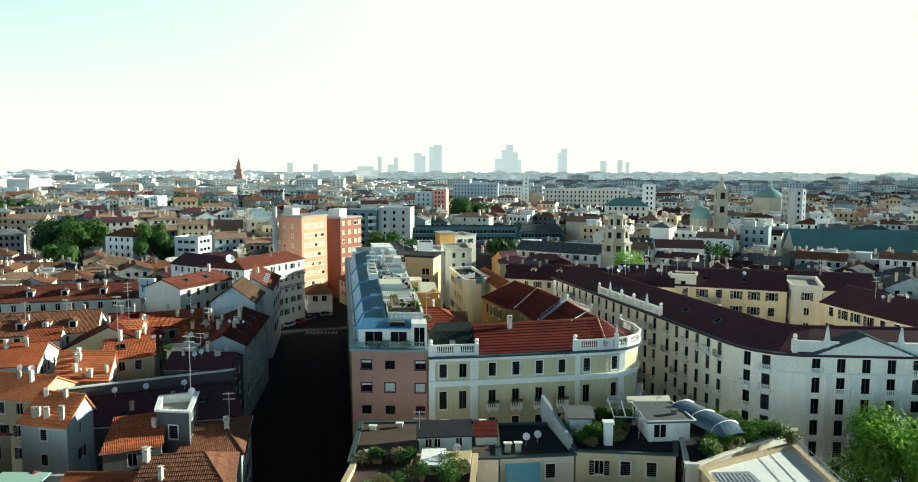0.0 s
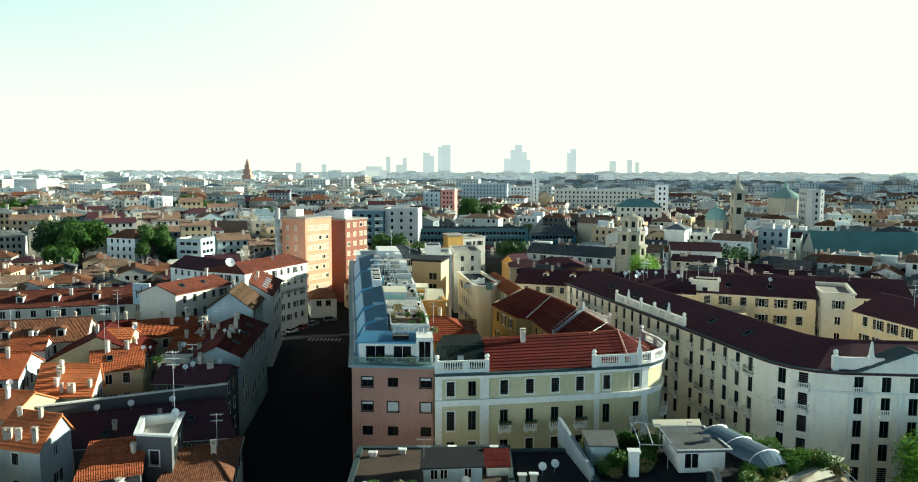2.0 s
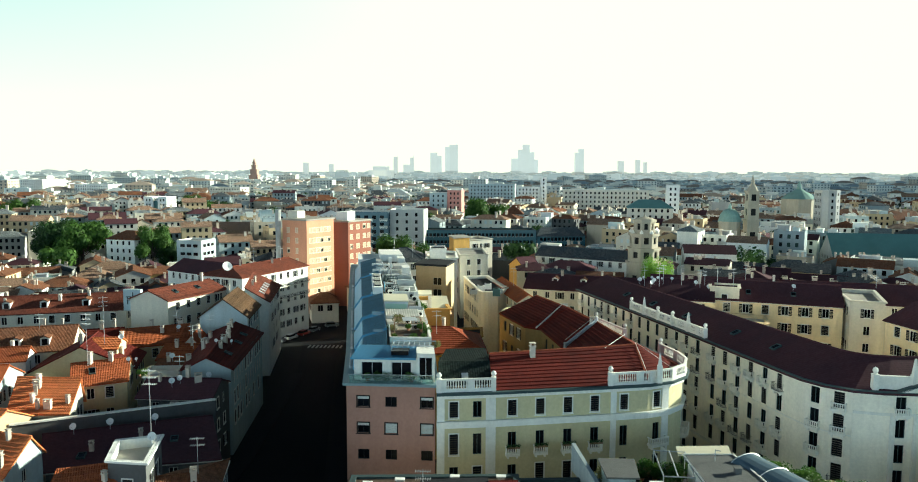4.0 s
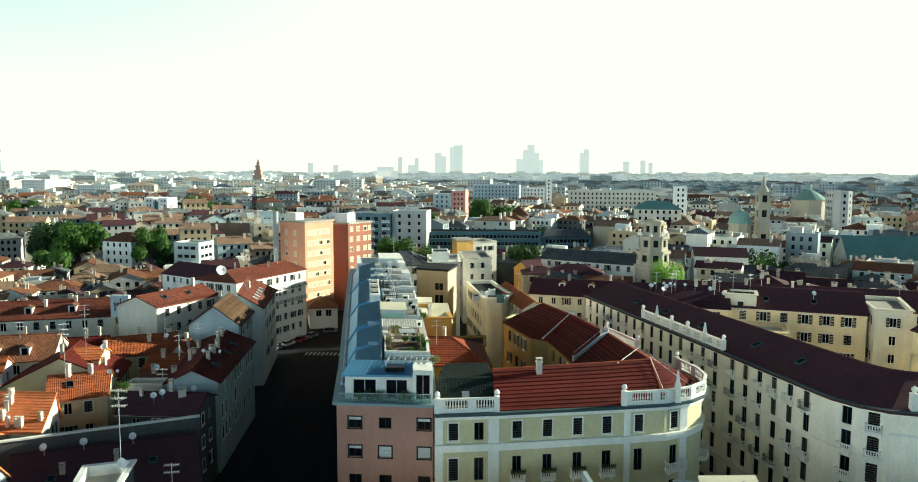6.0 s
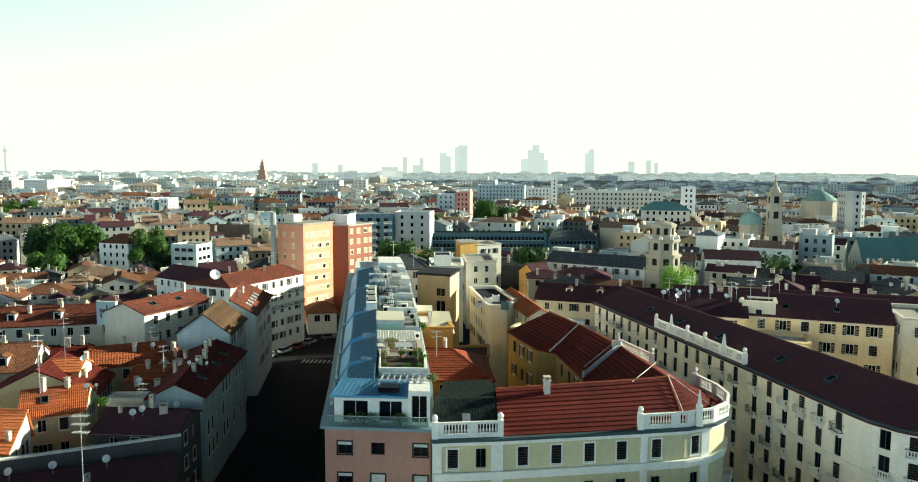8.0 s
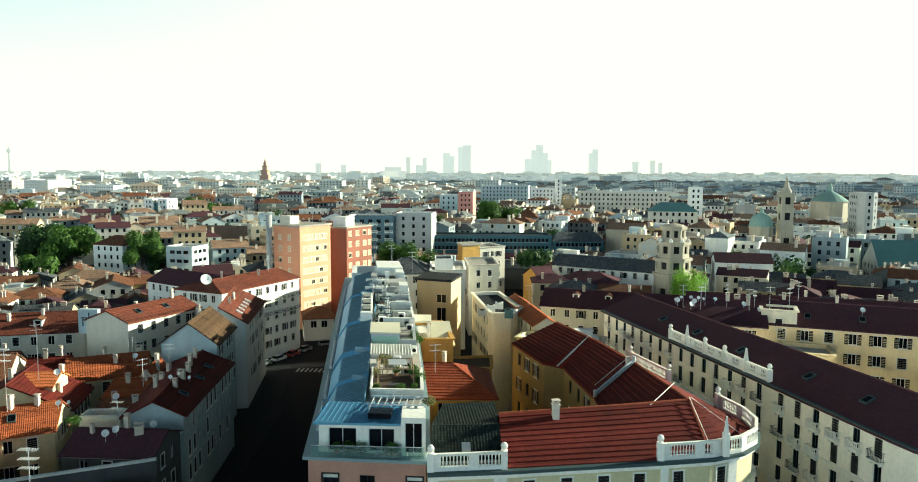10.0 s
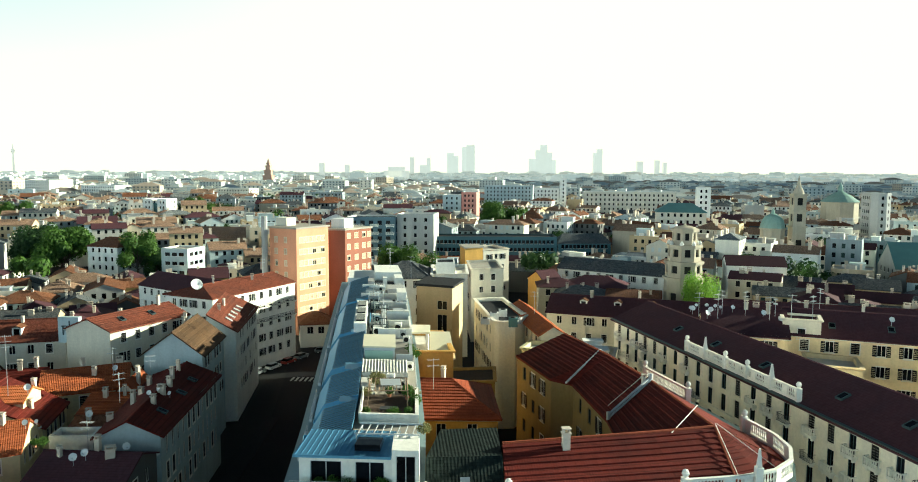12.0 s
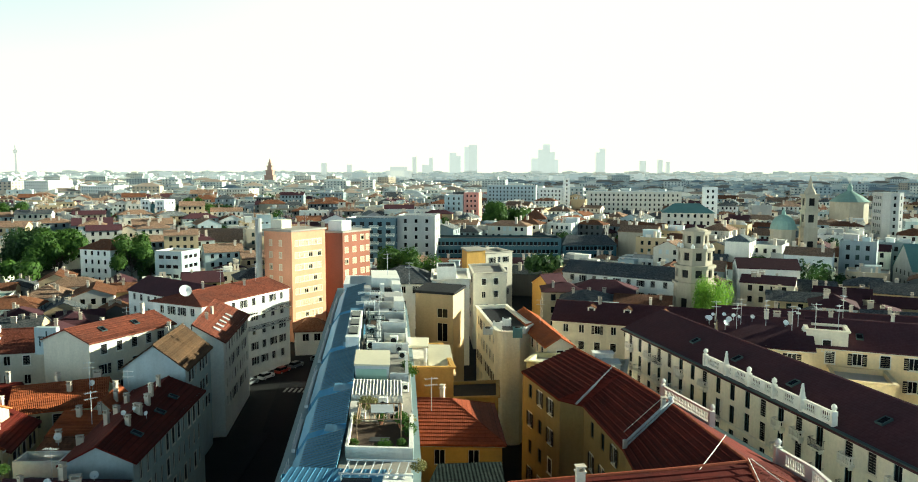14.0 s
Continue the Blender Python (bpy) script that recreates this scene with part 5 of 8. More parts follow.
house([(-47.6, 160.5), (-49.6, 174.6)], [(-57.4, 160.7), (-59.4, 175.6)], 17.2, 3.5, PALE_BLUE, TILE_OLD, skip=(3,), lapped=True, label=OLD % ("pale grey", "brown"), stacks=((-54.8, 170.0), (-55.4, 172.0)), nrows=3)
house([(-48.6, 178.0), (-52.8, 202.0)], [(-53.6, 176.2), (-59.4, 200.0)], 17.2, 3.2, WHITEWALL, TILE_MID, rp=0.94, spacing=2.4, ww=0.95, wh=1.75, storey=3.2, skip=(3,), lapped=True, label="white street house with small windows and an orange-red roof", stacks=((-54, 184), (-55, 189)), nrows=4)
gh = house([(-62.4, 201.6), (-51.6, 227.0)], [(-75.5, 207.0), (-64.6, 232.6)], 18.8, 1.9, WHITEWALL, TILE_MID, (4, 0), spacing=3.3, style=("shut", "open", "plain"), label="white palazzo with long balconies under a red tiled roof", name="palazzo", stacks=((-60, 220), (-66, 211)))
for z in (14.2, 10.8):
    balcony(gh, (*lerp((-62.4, 201.6), (-51.6, 227.0), 0.5), z), math.atan2(25.4, 10.8), 27.0, 0.8, stone=False)
ah = house([(-67.5, 169.0), (-60.6, 185.0)], [(-76.6, 171.0), (-69.8, 188.0)], 18.8, 1.9, WARM_CREAM, TILE_MID, (0, 0), spacing=3.0, skip=(3,), style=("shut", "open"), lapped=True, label="cream house with a blank end wall and a red roof", stacks=((-72, 181), (-66, 184)), nrows=4)
sg = thing("roof_sign", (-76.4, 171.6, 18.6), "pale blue rooftop sign board with dark bars", "sign")
m = Mesh()
m.box(-78.2, 171.2, 16.0, -74.4, 172.2, 20.6)
part("board", m, PALE_BLUE, sg)
for x, z0, z1 in ((-77.6, 18.9, 19.1), (-77.4, 17.4, 18.9), (-76.6, 17.4, 18.9), (-76.2, 17.4, 20.0)):
    m = Mesh()
    m.box(x, 171.14, z0, x + (1.2 if z1 - z0 < 0.3 else 0.22), 171.2, z1)
    part("bar", m, GUTTER, sg)
house([(-124.0, 163.0), (-80.5, 176.8)], [(-127.0, 174.0), (-83.5, 187.8)], 15.4, 2.8, CREAM, TILE_MID, label="long cream house with a long brick-red roof", stacks=((-95, 176), (-105, 172), (-112, 170), (-90, 179)), nrows=3)
house([(-68.4, 150.0), (-57.6, 155.6)], [(-72.0, 158.6), (-61.2, 164.4)], 13.3, 2.4, YELLOW, TILE_OR, lapped=True, label=OLD % ("yellow", "orange-red"), stacks=((-63, 156), (-66, 158), (-61, 160)), nrows=3)
house([(-60.2, 138.4), (-63.4, 149.0)], [(-76.0, 133.8), (-78.6, 145.6)], 12.8, 4.0, YELLOW, TILE_RED, skip=(3,), lapped=True, label=OLD % ("yellow", "red"), stacks=((-64, 142), (-70, 140)), nrows=3)
house([(-98.0, 140.0), (-76.5, 147.5)], [(-101.0, 152.0), (-80.0, 159.0)], 13.6, 3.2, CREAM, TILE_BRN, spacing=3.0, label="cream house with roof dormers and brown tiles", stacks=((-90, 147), (-84, 152)), nrows=3)
house([(-88.0, 117.5), (-73.2, 121.4)], [(-91.0, 128.0), (-75.5, 132.0)], 13.6, 2.6, PALE_BLUE, TILE_OR, label=OLD % ("pale", "orange"), stacks=((-80, 124), (-77, 125)), nrows=3)
house([(-110.0, 118.0), (-91.0, 121.0)], [(-114.0, 134.0), (-94.0, 136.0)], 14.5, 2.8, WHITEWALL, TILE_SLATE, label="white house with green shutters and a dark roof", shutter=SHUTTER_G, nrows=3)
house([(-76.0, 83.0), (-62.0, 80.0)], [(-73.0, 96.0), (-60.0, 93.0)], 12.0, 2.4, BEIGE, TILE_RED, label=OLD % ("mustard", "red"), stacks=((-68, 88),), nrows=3)
# small gables crowded behind the street house
house([(-53.2, 150.6), (-54.0, 157.0)], [(-57.0, 150.4), (-57.8, 156.8)], 13.6, 1.9, CREAM, TILE_OR, nrows=1, label=OLD % ("narrow cream", "orange"), stacks=((-55.5, 155.0), (-54.4, 153.0)), lapped=True, cornice=False)
house([(-58.6, 143.8), (-51.9, 144.6)], [(-58.9, 149.4), (-52.4, 150.0)], 12.8, 1.6, SHADED_WARM, TILE_OR, rp=0.8, nrows=1, label=OLD % ("low ochre", "ribbed red"), stacks=((-56.5, 147.5), (-54.0, 148.2)), lapped=True, cornice=False)
house([(-56.6, 137.0), (-51.2, 137.4)], [(-56.9, 142.0), (-51.9, 142.6)], 12.2, 1.3, WHITEWALL, TILE_BRN, rp=0.8, nrows=1, label=OLD % ("low white", "brown"), stacks=((-55.0, 140.5),), cornice=False)
house([(-68.6, 139.6), (-64.2, 140.6)], [(-69.6, 145.0), (-65.2, 146.0)], 15.6, 1.2, YELLOW, TILE_SUNLIT, nrows=1, label=OLD % ("small yellow", "bright orange"), stacks=((-65.2, 144.6),), lapped=True, cornice=False, reserve=False)
house([(-56.0, 133.2), (-50.6, 133.8)], [(-56.4, 136.4), (-51.0, 137.0)], 12.6, 0, WHITEWALL, flat=True, parapet=1.0, rows=[], cornice=False, deck=TERRACE, label="low white walled roof terrace among the old roofs", name="roof_terrace", reserve=False)
house([(-83.0, 134.6), (-77.6, 136.0)], [(-84.6, 139.4), (-79.0, 140.8)], 14.6, 1.6, WHITEWALL, TILE_OR, nrows=1, label=OLD % ("small white", "orange"), stacks=((-81, 138),), cornice=False, reserve=False)
house([(-92.0, 158.6), (-84.0, 161.0)], [(-93.2, 163.6), (-85.2, 166.0)], 12.6, 1.8, CREAM, TILE_BRN, nrows=1, label=OLD % ("low cream", "brown"), stacks=((-90, 161), (-87, 163)), cornice=False, reserve=False)
house([(-76.4, 152.4), (-70.4, 154.6)], [(-78.4, 158.0), (-72.4, 160.2)], 13.4, 2.0, BEIGE, TILE_RED, nrows=1, label=OLD % ("narrow beige", "dark red"), stacks=((-75, 156), (-73, 157)), lapped=True, cornice=False, reserve=False)
house([(-101.0, 126.0), (-94.4, 127.6)], [(-102.4, 133.0), (-95.8, 134.6)], 15.6, 1.8, CREAM, TILE_OR, nrows=1, label=OLD % ("narrow cream", "orange"), stacks=((-99, 130), (-97, 131)), cornice=False, reserve=False)
# the nearest roofs at the street
house([(-43.4, 84.2), (-37.6, 87.0)], [(-44.4, 91.0), (-39.4, 93.0)], 13.4, 2.2, DIM_GREY, TILE_OR, rp=0.75, lapped=True, label=OLD % ("grey", "ribbed orange"), stacks=((-39.2, 89.0),), nrows=3)
house([(-35.6, 74.0), (-25.2, 75.0)], [(-35.2, 83.6), (-28.2, 86.4)], 12.4, 2.6, SHADED_WARM, TILE_BRN, (0, 3), lapped=True, label=OLD % ("ochre", "brown"), stacks=((-35.4, 78.2), (-33.0, 76.2)), nrows=3)
house([(-35.8, 87.4), (-28.2, 88.4)], [(-35.4, 98.6), (-31.0, 101.8)], 11.8, 1.6, SHADED_BLUE, TILE_BRN, (0, 3), label=OLD % ("pale", "brown"), stacks=((-31.5, 93),), nrows=3)
house([(-44.0, 74.0), (-36.4, 74.2)], [(-44.0, 81.6), (-36.6, 81.8)], 11.6, 1.8, DIM_GREY, TILE_OR, label=OLD % ("grey", "orange"), nrows=3)
house([(-60.0, 72.0), (-45.5, 72.0)], [(-60.0, 82.0), (-45.5, 82.0)], 10.6, 0, GREYWALL, flat=True, deck=PALE_DECK, label="low grey house with a cluttered roof terrace", name="terrace_house", nrows=3)
fwl = thing("fire_wall", (-51, 115, 0), "grey rendered fire wall between two roofs, darkened for shade", "wall", kind="structure")
m = Mesh()
for a, b in (((-62.8, 109.2), (-39.6, 121.2)),):
    q = offset_line([a, b], 0.35)
    m.prism([a, q[0], q[1], b], 8, 12.9)
    part("render_face", m, DIM_GREY, fwl)
    c = Mesh()
    q1, q0 = offset_line([a, b], 0.5), offset_line([a, b], -0.15)
    c.prism([q0[0], q1[0], q1[1], q0[1]], 12.9, 13.1)
    part("coping", c, STUCCO, fwl)

# ---- roofs right below the first part of the flight ----
house([(-13.0, 78.6), (3.4, 80.0)], [(-13.6, 91.0), (3.4, 92.0)], 14.6, 0, CREAM, flat=True, parapet=0.2, deck=TERRACE, edge=GUTTER, spacing=3.3, label="town house with a brown paved flat roof and satellite dishes", name="town_house")
house([(3.6, 81.4), (12.2, 82.6)], [(3.6, 92.2), (11.6, 92.8)], 14.0, 0, CREAM, flat=True, parapet=0.25, deck=BITUMEN, edge=GUTTER, spacing=3.0, label="cream town house with a dark flat roof", name="town_house")
house([(12.4, 82.6), (23.6, 81.6)], [(11.8, 93.0), (27.0, 95.0)], 14.4, 0, YELLOW, flat=True, parapet=0.3, deck=BITUMEN, edge=GUTTER, spacing=2.9, label="yellow town house with a planted roof garden", name="town_house")
house([(23.8, 78.0), (25.0, 78.0)], [(27.2, 95.0), (40.0, 89.0)], 14.6, 0, CREAM, flat=True, parapet=0.5, deck=BITUMEN, label="cream town house with a glazed roof garden", name="town_house", skip=(1,))
house([(25.2, 66.0), (37.5, 68.0)], [(25.2, 77.4), (38.0, 84.6)], 14.4, 0, BEIGE, flat=True, parapet=0.5, deck=WHITEWALL, label="cream house with a bright white flat roof", name="town_house")
house([(-12.6, 66.0), (0.2, 66.0)], [(-12.0, 77.6), (0.8, 78.2)], 15.2, 0, BEIGE, flat=True, parapet=0.6, deck=TERRACE, label="beige house with a lush planted roof terrace", name="town_house")
house([(1.0, 64.0), (24.0, 64.0)], [(1.0, 72.0), (24.0, 72.0)], 12.0, 0, CREAM, flat=True, label="cream courtyard house with a flat roof", name="town_house")

# ---- unseen plain houses, added to close the near street and block low sky light ----
for x0, x1, y0, y1, h in ((-76, -39, -70, -28, 18.0), (-74, -39, -26, 18, 19.0), (-70, -39, 20, 62, 15.0), (-17, 30, -70, -22, 18.5), (-17, 26, -20, 26, 19.0), (-17, 32, 28, 58, 14.0), (-40, -16, -112, -76, 20.0)):
    house([(x0, y0), (x1, y0)], [(x0, y1), (x1, y1)], h, 0, GREYWALL, flat=True, rows=[], cornice=False, label="unseen plain house added to keep low sky off the street", name="town_house")

# ---- landmarks of the middle distance ----
house([(-100.0, 243.0), (-73.5, 226.5)], [(-94.0, 253.0), (-67.5, 236.5)], 15.0, 2.8, WHITEWALL, TILE_DARK, style=("shut", "plain"), label="white house with dark shutters and a dark roof")
def tower_block(poly, h, wall, label, rows, cols_by_edge, name="tower_block", deck=GRAVEL, blinds=True):
    ob = thing(name, (poly[0][0], poly[0][1], 0), label, "building")
    TAKEN.append(poly)
    m, spots = Mesh(), []
    for i in range(len(poly)):
        a, b = poly[i], poly[(i + 1) % len(poly)]
        spots += facade(m, a, b, 0, h, cols_by_edge.get(i, []), rows if i in cols_by_edge else [])
    part("wall", m, wall, ob)
    d = Mesh()
    o = offset_line(poly, 0.35, True)
    d.prism(o, h, h + 0.5)
    part("roof", d, deck, ob)
    for place, ang, w, hh in spots:
        window(ob, place, ang, w, hh, rng.choice(["halfblind", "blind", "blind", "blind"]) if blinds else "plain", trim=CANVAS, shutter=WARM_BLIND)
    return ob


rows8 = [(z, z + 1.5) for z in (3.0, 6.3, 9.6, 12.9, 16.2, 19.5, 22.8, 26.1)]
tb = tower_block([(-66.0, 252.5), (-57.0, 248.0), (-50.6, 259.0), (-59.5, 264.0)], 30.0, ORANGE, "tall orange rendered apartment tower", rows8, {1: [(1.2 + 1.7 * i, 2.6 + 1.7 * i) for i in range(6)], 0: [(2.0, 2.9), (5.6, 6.4)]})
m = Mesh()
m.prism([(-65.0, 255.6), (-61.4, 253.8), (-59.6, 257.0), (-63.2, 258.8)], 30.5, 32.8)
part("lift_house", m, CREAM, tb)
m = Mesh()
m.lathe(-66.8, 250.5, [(0.9, 0), (0.9, 33.5)], 10)
part("flue", m, GREYWALL, tb, "tall pale flue")
tb = tower_block([(-53.0, 262.5), (-46.4, 262.5), (-40.4, 272.5), (-47.0, 277.0)], 28.6, BRICK_RED, "dark red brick apartment tower with loggias", rows8[:8], {1: [(1.0, 2.2), (4.2, 5.6), (7.6, 9.0), (10.0, 11.2)]})
m = Mesh()
m.prism([(-51.0, 264.5), (-47.0, 264.5), (-45.0, 268.0), (-49.0, 268.0)], 29, 32)
part("lift_house", m, WHITEWALL, tb)
tower_block([(-17.1, 195.4), (-9.6, 192.8), (-8.0, 202.0), (-15.5, 204.6)], 23.2, BEIGE, "blank beige rear tower with two windows", [(14.0, 17.6), (18.6, 20.4)], {0: [(4.6, 6.8)]}, name="rear_tower", deck=BITUMEN, blinds=False)
tower_block([(-11.4, 277.0), (-5.9, 280.4), (-8.3, 287), (-13.4, 284.5)], 22.0, OCHRE, "ochre yellow stair tower", [(6, 7.5), (10, 11.5), (14, 15.5)], {0: [(2.2, 3.2)]}, name="stair_tower")
house([(-5.8, 280.6), (2.4, 286.2)], [(-10.2, 293.0), (-2.8, 297.2)], 20.5, 0, CREAM, flat=True, label="cream apartment house with warm stone bays", name="apartment_house", spacing=2.6)
house([(-5.4, 200.0), (-1.2, 178.8), (-1.0, 178.1), (-0.6, 177.6), (-0.1, 177.3), (0.6, 177.2), (2.4, 177.5), (2.8, 177.6)], [(0.5, 201.5), (4.2, 186.0), (4.4, 185.6), (4.6, 185.3), (4.9, 185.1), (5.2, 185.0), (5.6, 185.1), (6.0, 185.3)], 19.2, 0, IVORY, flat=True, deck=BITUMEN, label="ivory house with a rounded corner and roof plant", name="apartment_house", spacing=3.0, eye=(-60, 120))
house([(-9.2, 161.0), (-0.6, 162.4)], [(-9.8, 168.6), (-0.8, 170.4)], 13.0, 0, SHADED_WARM, flat=True, deck=BITUMEN, parapet=0.4, label="low court building with a dark flat roof", name="annex")
house([(3.6, 165.4), (10.4, 163.2)], [(5.4, 170.2), (11.6, 169.6)], 17.4, 0, YELLOW, flat=True, deck=PALE_DECK, label="yellow house with stacked balconies", name="apartment_house")
house([(11.2, 171.4), (6.2, 196.0)], [(7.0, 170.4), (1.6, 195.0)], 19.2, 1.3, CREAM, TILE_OR, label="narrow cream house with an orange tiled roof")
hh = house([(11.6, 163.0), (17.8, 161.4)], [(12.8, 170.6), (19.4, 169.0)], 16.6, 0, CREAM, flat=True, parapet=0.9, deck=PALE_DECK, label="low cream house with blue sheds on its roof", name="annex")
for x, y, w, d, h, mat in ((12.8, 165.0, 2.6, 2.2, 1.9, BLUE_AWNING), (16.4, 165.2, 2.2, 3.0, 1.5, WHITEWALL), (15.4, 167.6, 3.0, 1.6, 2.3, WHITEWALL), (13.4, 168.0, 1.6, 1.4, 1.4, ZINC_DULL)):
    m = Mesh()
    m.box(x - w / 2, y - d / 2, 16.6, x + w / 2, y + d / 2, 16.6 + h)
    m.box(x - w / 2 - 0.15, y - d / 2 - 0.15, 16.6 + h, x + w / 2 + 0.15, y + d / 2 + 0.15, 16.75 + h)
    part("shed", m, mat, hh)
house([(-29.5, 223.0), (-17.4, 224.6)], [(-31.0, 240.0), (-19.0, 241.5)], 20.6, 2.9, WHITEWALL, TILE_SLATE, (5, 5), label="white house with a hipped dark slate roof")
house([(-17.0, 226.0), (-8.2, 228.0)], [(-18.6, 244.0), (-9.6, 246.0)], 20.4, 0, STUCCO, flat=True, deck=PALE_DECK, label="off-white house with a stepped white penthouse", name="apartment_house")
house([(-16.2, 230.0), (-11.6, 231.0)], [(-17.0, 238.0), (-12.4, 239.0)], 23.2, 0, WHITEWALL, flat=True, z0=20.4, deck=BITUMEN, parapet=0.3, reserve=False, cornice=False, rows=[], label="white penthouse room with a dark flat roof", name="penthouse")
house([(-8.0, 244.0), (0.6, 247.0)], [(-10.0, 262.0), (-1.4, 265.0)], 19.4, 0, CREAM, flat=True, deck=GRAVEL, label="cream apartment house with a planted roof terrace", name="apartment_house")
house([(-52.4, 234.0), (-44.6, 236.0)], [(-55.4, 243.5), (-47.6, 245.5)], 6.4, 2.2, WHITEWALL, TILE_BRN, (3, 3), ww=1.6, wh=1.9, spacing=2.4, label="low white pavilion with a hipped brown roof on the square", name="pavilion")
house([(10.0, 205.0), (40.0, 196.0)], [(13.0, 217.0), (43.0, 208.0)], 16.5, 2.8, CREAM, TILE_DARK, label="house with a dark red roof and dormers", stacks=((20, 208), (30, 206)))
house([(12.6, 258.0), (18.2, 262.0)], [(8.2, 270.0), (13.8, 273.0)], 14.2, 2.8, OCHRE, TILE_DARK, skip=(0, 3), label="small ochre gabled house")
house([(17.4, 273.0), (46.5, 256.0)], [(22.4, 284.0), (52.0, 267.0)], 17.0, 2.6, WHITEWALL, TILE_SLATE, spacing=3.4, style=("shut", "open"), label="white row house with dark shutters and a slate roof")
house([(134.0, 304.0), (182.0, 296.0)], [(136.0, 320.0), (184.0, 312.0)], 14.0, 8.0, GREYWALL, TEAL_ROOF, far=True, label="long hall with a steep teal sheeted roof", name="hall")
house([(74.0, 292.0), (92.0, 288.5)], [(76.0, 304.0), (94.0, 300.5)], 16.0, 2.5, WHITEWALL, TILE_DARK, skip=(0,), far=True, label="white blank-walled house with a dark roof")
house([(-38.0, 371.0), (24.4, 375.0)], [(-39.0, 385.0), (23.5, 389.0)], 16.2, 0, OFFICE_TEAL, flat=True, far=True, spacing=1.8, ww=1.35, wh=1.6, deck=BITUMEN, edge=GUTTER, label="long office block with teal glazed bands", name="office_block")
house([(25.0, 375.0), (48.6, 378.0)], [(24.0, 389.0), (47.6, 392.0)], 14.2, 3.6, OFFICE_TEAL, TILE_SLATE, (3, 3), far=True, spacing=1.8, ww=1.35, label="office block with teal bands under a dark roof", name="office_block")
mb = house([(-67.0, 361.0), (-46.0, 361.0)], [(-66.0, 376.0), (-45.0, 376.0)], 25.4, 0, BLUE_GREY, flat=True, far=True, spacing=3.4, ww=1.9, wh=1.9, label="pale blue-grey modern apartment block with balconies", name="apartment_block", deck=BITUMEN)
for z in (22.2, 18.8, 15.4, 12.0):
    for x in (-62.0, -55.0, -48.2):
        balcony(mb, (x, 361.0, z), 0.0, 3.6, 1.2)
house([(-45.6, 363.5), (-29.5, 362.5)], [(-44.6, 377.0), (-28.5, 376.0)], 26.6, 0, GREYWALL, flat=True, far=True, spacing=4.5, ww=1.2, label="pale grey apartment block beside a blue-grey one", name="apartment_block")
house([(-42.0, 560.0), (-29.0, 557.0)], [(-40.5, 574.0), (-27.5, 571.0)], 28.0, 0, PALE_BLUE, flat=True, far=True, label="pale blue rendered block", name="apartment_block")
house([(-28.6, 556.0), (-18.2, 554.0)], [(-27.0, 574.0), (-16.6, 572.0)], 30.0, 0, surface("pink_render", (0.60, 0.27, 0.22)), flat=True, far=True, skip=(1,), label="pink block with a pale blank side wall", name="apartment_block")
house([(117.0, 500.0), (125.0, 498.5)], [(118.5, 509.0), (126.5, 507.5)], 35.5, 0, WHITEWALL, flat=True, far=True, label="slim white tower block", name="tower_block")
house([(181.0, 421.0), (183.6, 418.6), (187.5, 418.4), (190.6, 420.8)], [(181.6, 432.0), (184.0, 434.0), (187.2, 434.0), (190.0, 431.6)], 35.0, 0, GREYWALL, flat=True, far=True, spacing=2.4, label="tall grey block with a bowed front", name="tower_block")
house([(60.0, 600.0), (126.0, 592.0)], [(62.0, 618.0), (128.0, 610.0)], 29.5, 0, CREAM, flat=True, far=True, label="long cream palace with rows of windows", name="palazzo")
house([(77.0, 420.0), (100.5, 416.0)], [(79.5, 436.0), (103.0, 432.0)], 26.0, 4.0, CREAM, TEAL_ROOF, (6, 6), far=True, label="cream palace under a hipped teal roof", name="palazzo")
house([(10.0, 450.0), (21.6, 449.0)], [(10.8, 462.0), (22.4, 461.0)], 20.4, 4.2, GREYWALL, TILE_BRN, (5, 5), far=True, label="grey villa with a hipped brown roof", name="villa")
house([(-164.0, 385.0), (-119.0, 381.0)], [(-162.6, 401.0), (-117.6, 397.0)], 13.8, 5.2, CREAM, PALE_CLAY, (0, 0), far=True, label="long cream palace under a broad brown roof", name="palazzo")
house([(-127.0, 313.0), (-116.0, 310.8)], [(-125.0, 324.0), (-114.0, 321.8)], 16.4, 0, PALE_BLUE, flat=True, far=True, ww=2.2, spacing=2.7, wh=1.3, label="white modern house with banded windows", name="apartment_house")
house([(-166.0, 331.0), (-151.5, 327.0)], [(-162.5, 344.0), (-148.0, 340.0)], 15.8, 3.2, WHITEWALL, TILE_BRN, (5, 5), far=True, label="white villa with a brown roof beside tall trees", name="villa")
house([(-283.0, 483.0), (-252.0, 478.0)], [(-281.0, 497.0), (-250.0, 492.0)], 13.2, 4.2, CREAM, PALE_CLAY, (5, 5), far=True, label="long cream house under a brown roof")
house([(-246.7, 538.0), (-239.2, 536.0)], [(-244.9, 550.0), (-237.3, 548.0)], 25.0, 0, WHITEWALL, flat=True, far=True, label="white office tower of a pair", name="office_block")
house([(-235.2, 535.0), (-227.7, 533.0)], [(-233.3, 547.0), (-225.8, 545.0)], 25.0, 0, WHITEWALL, flat=True, far=True, label="white office tower of a pair", name="office_block")
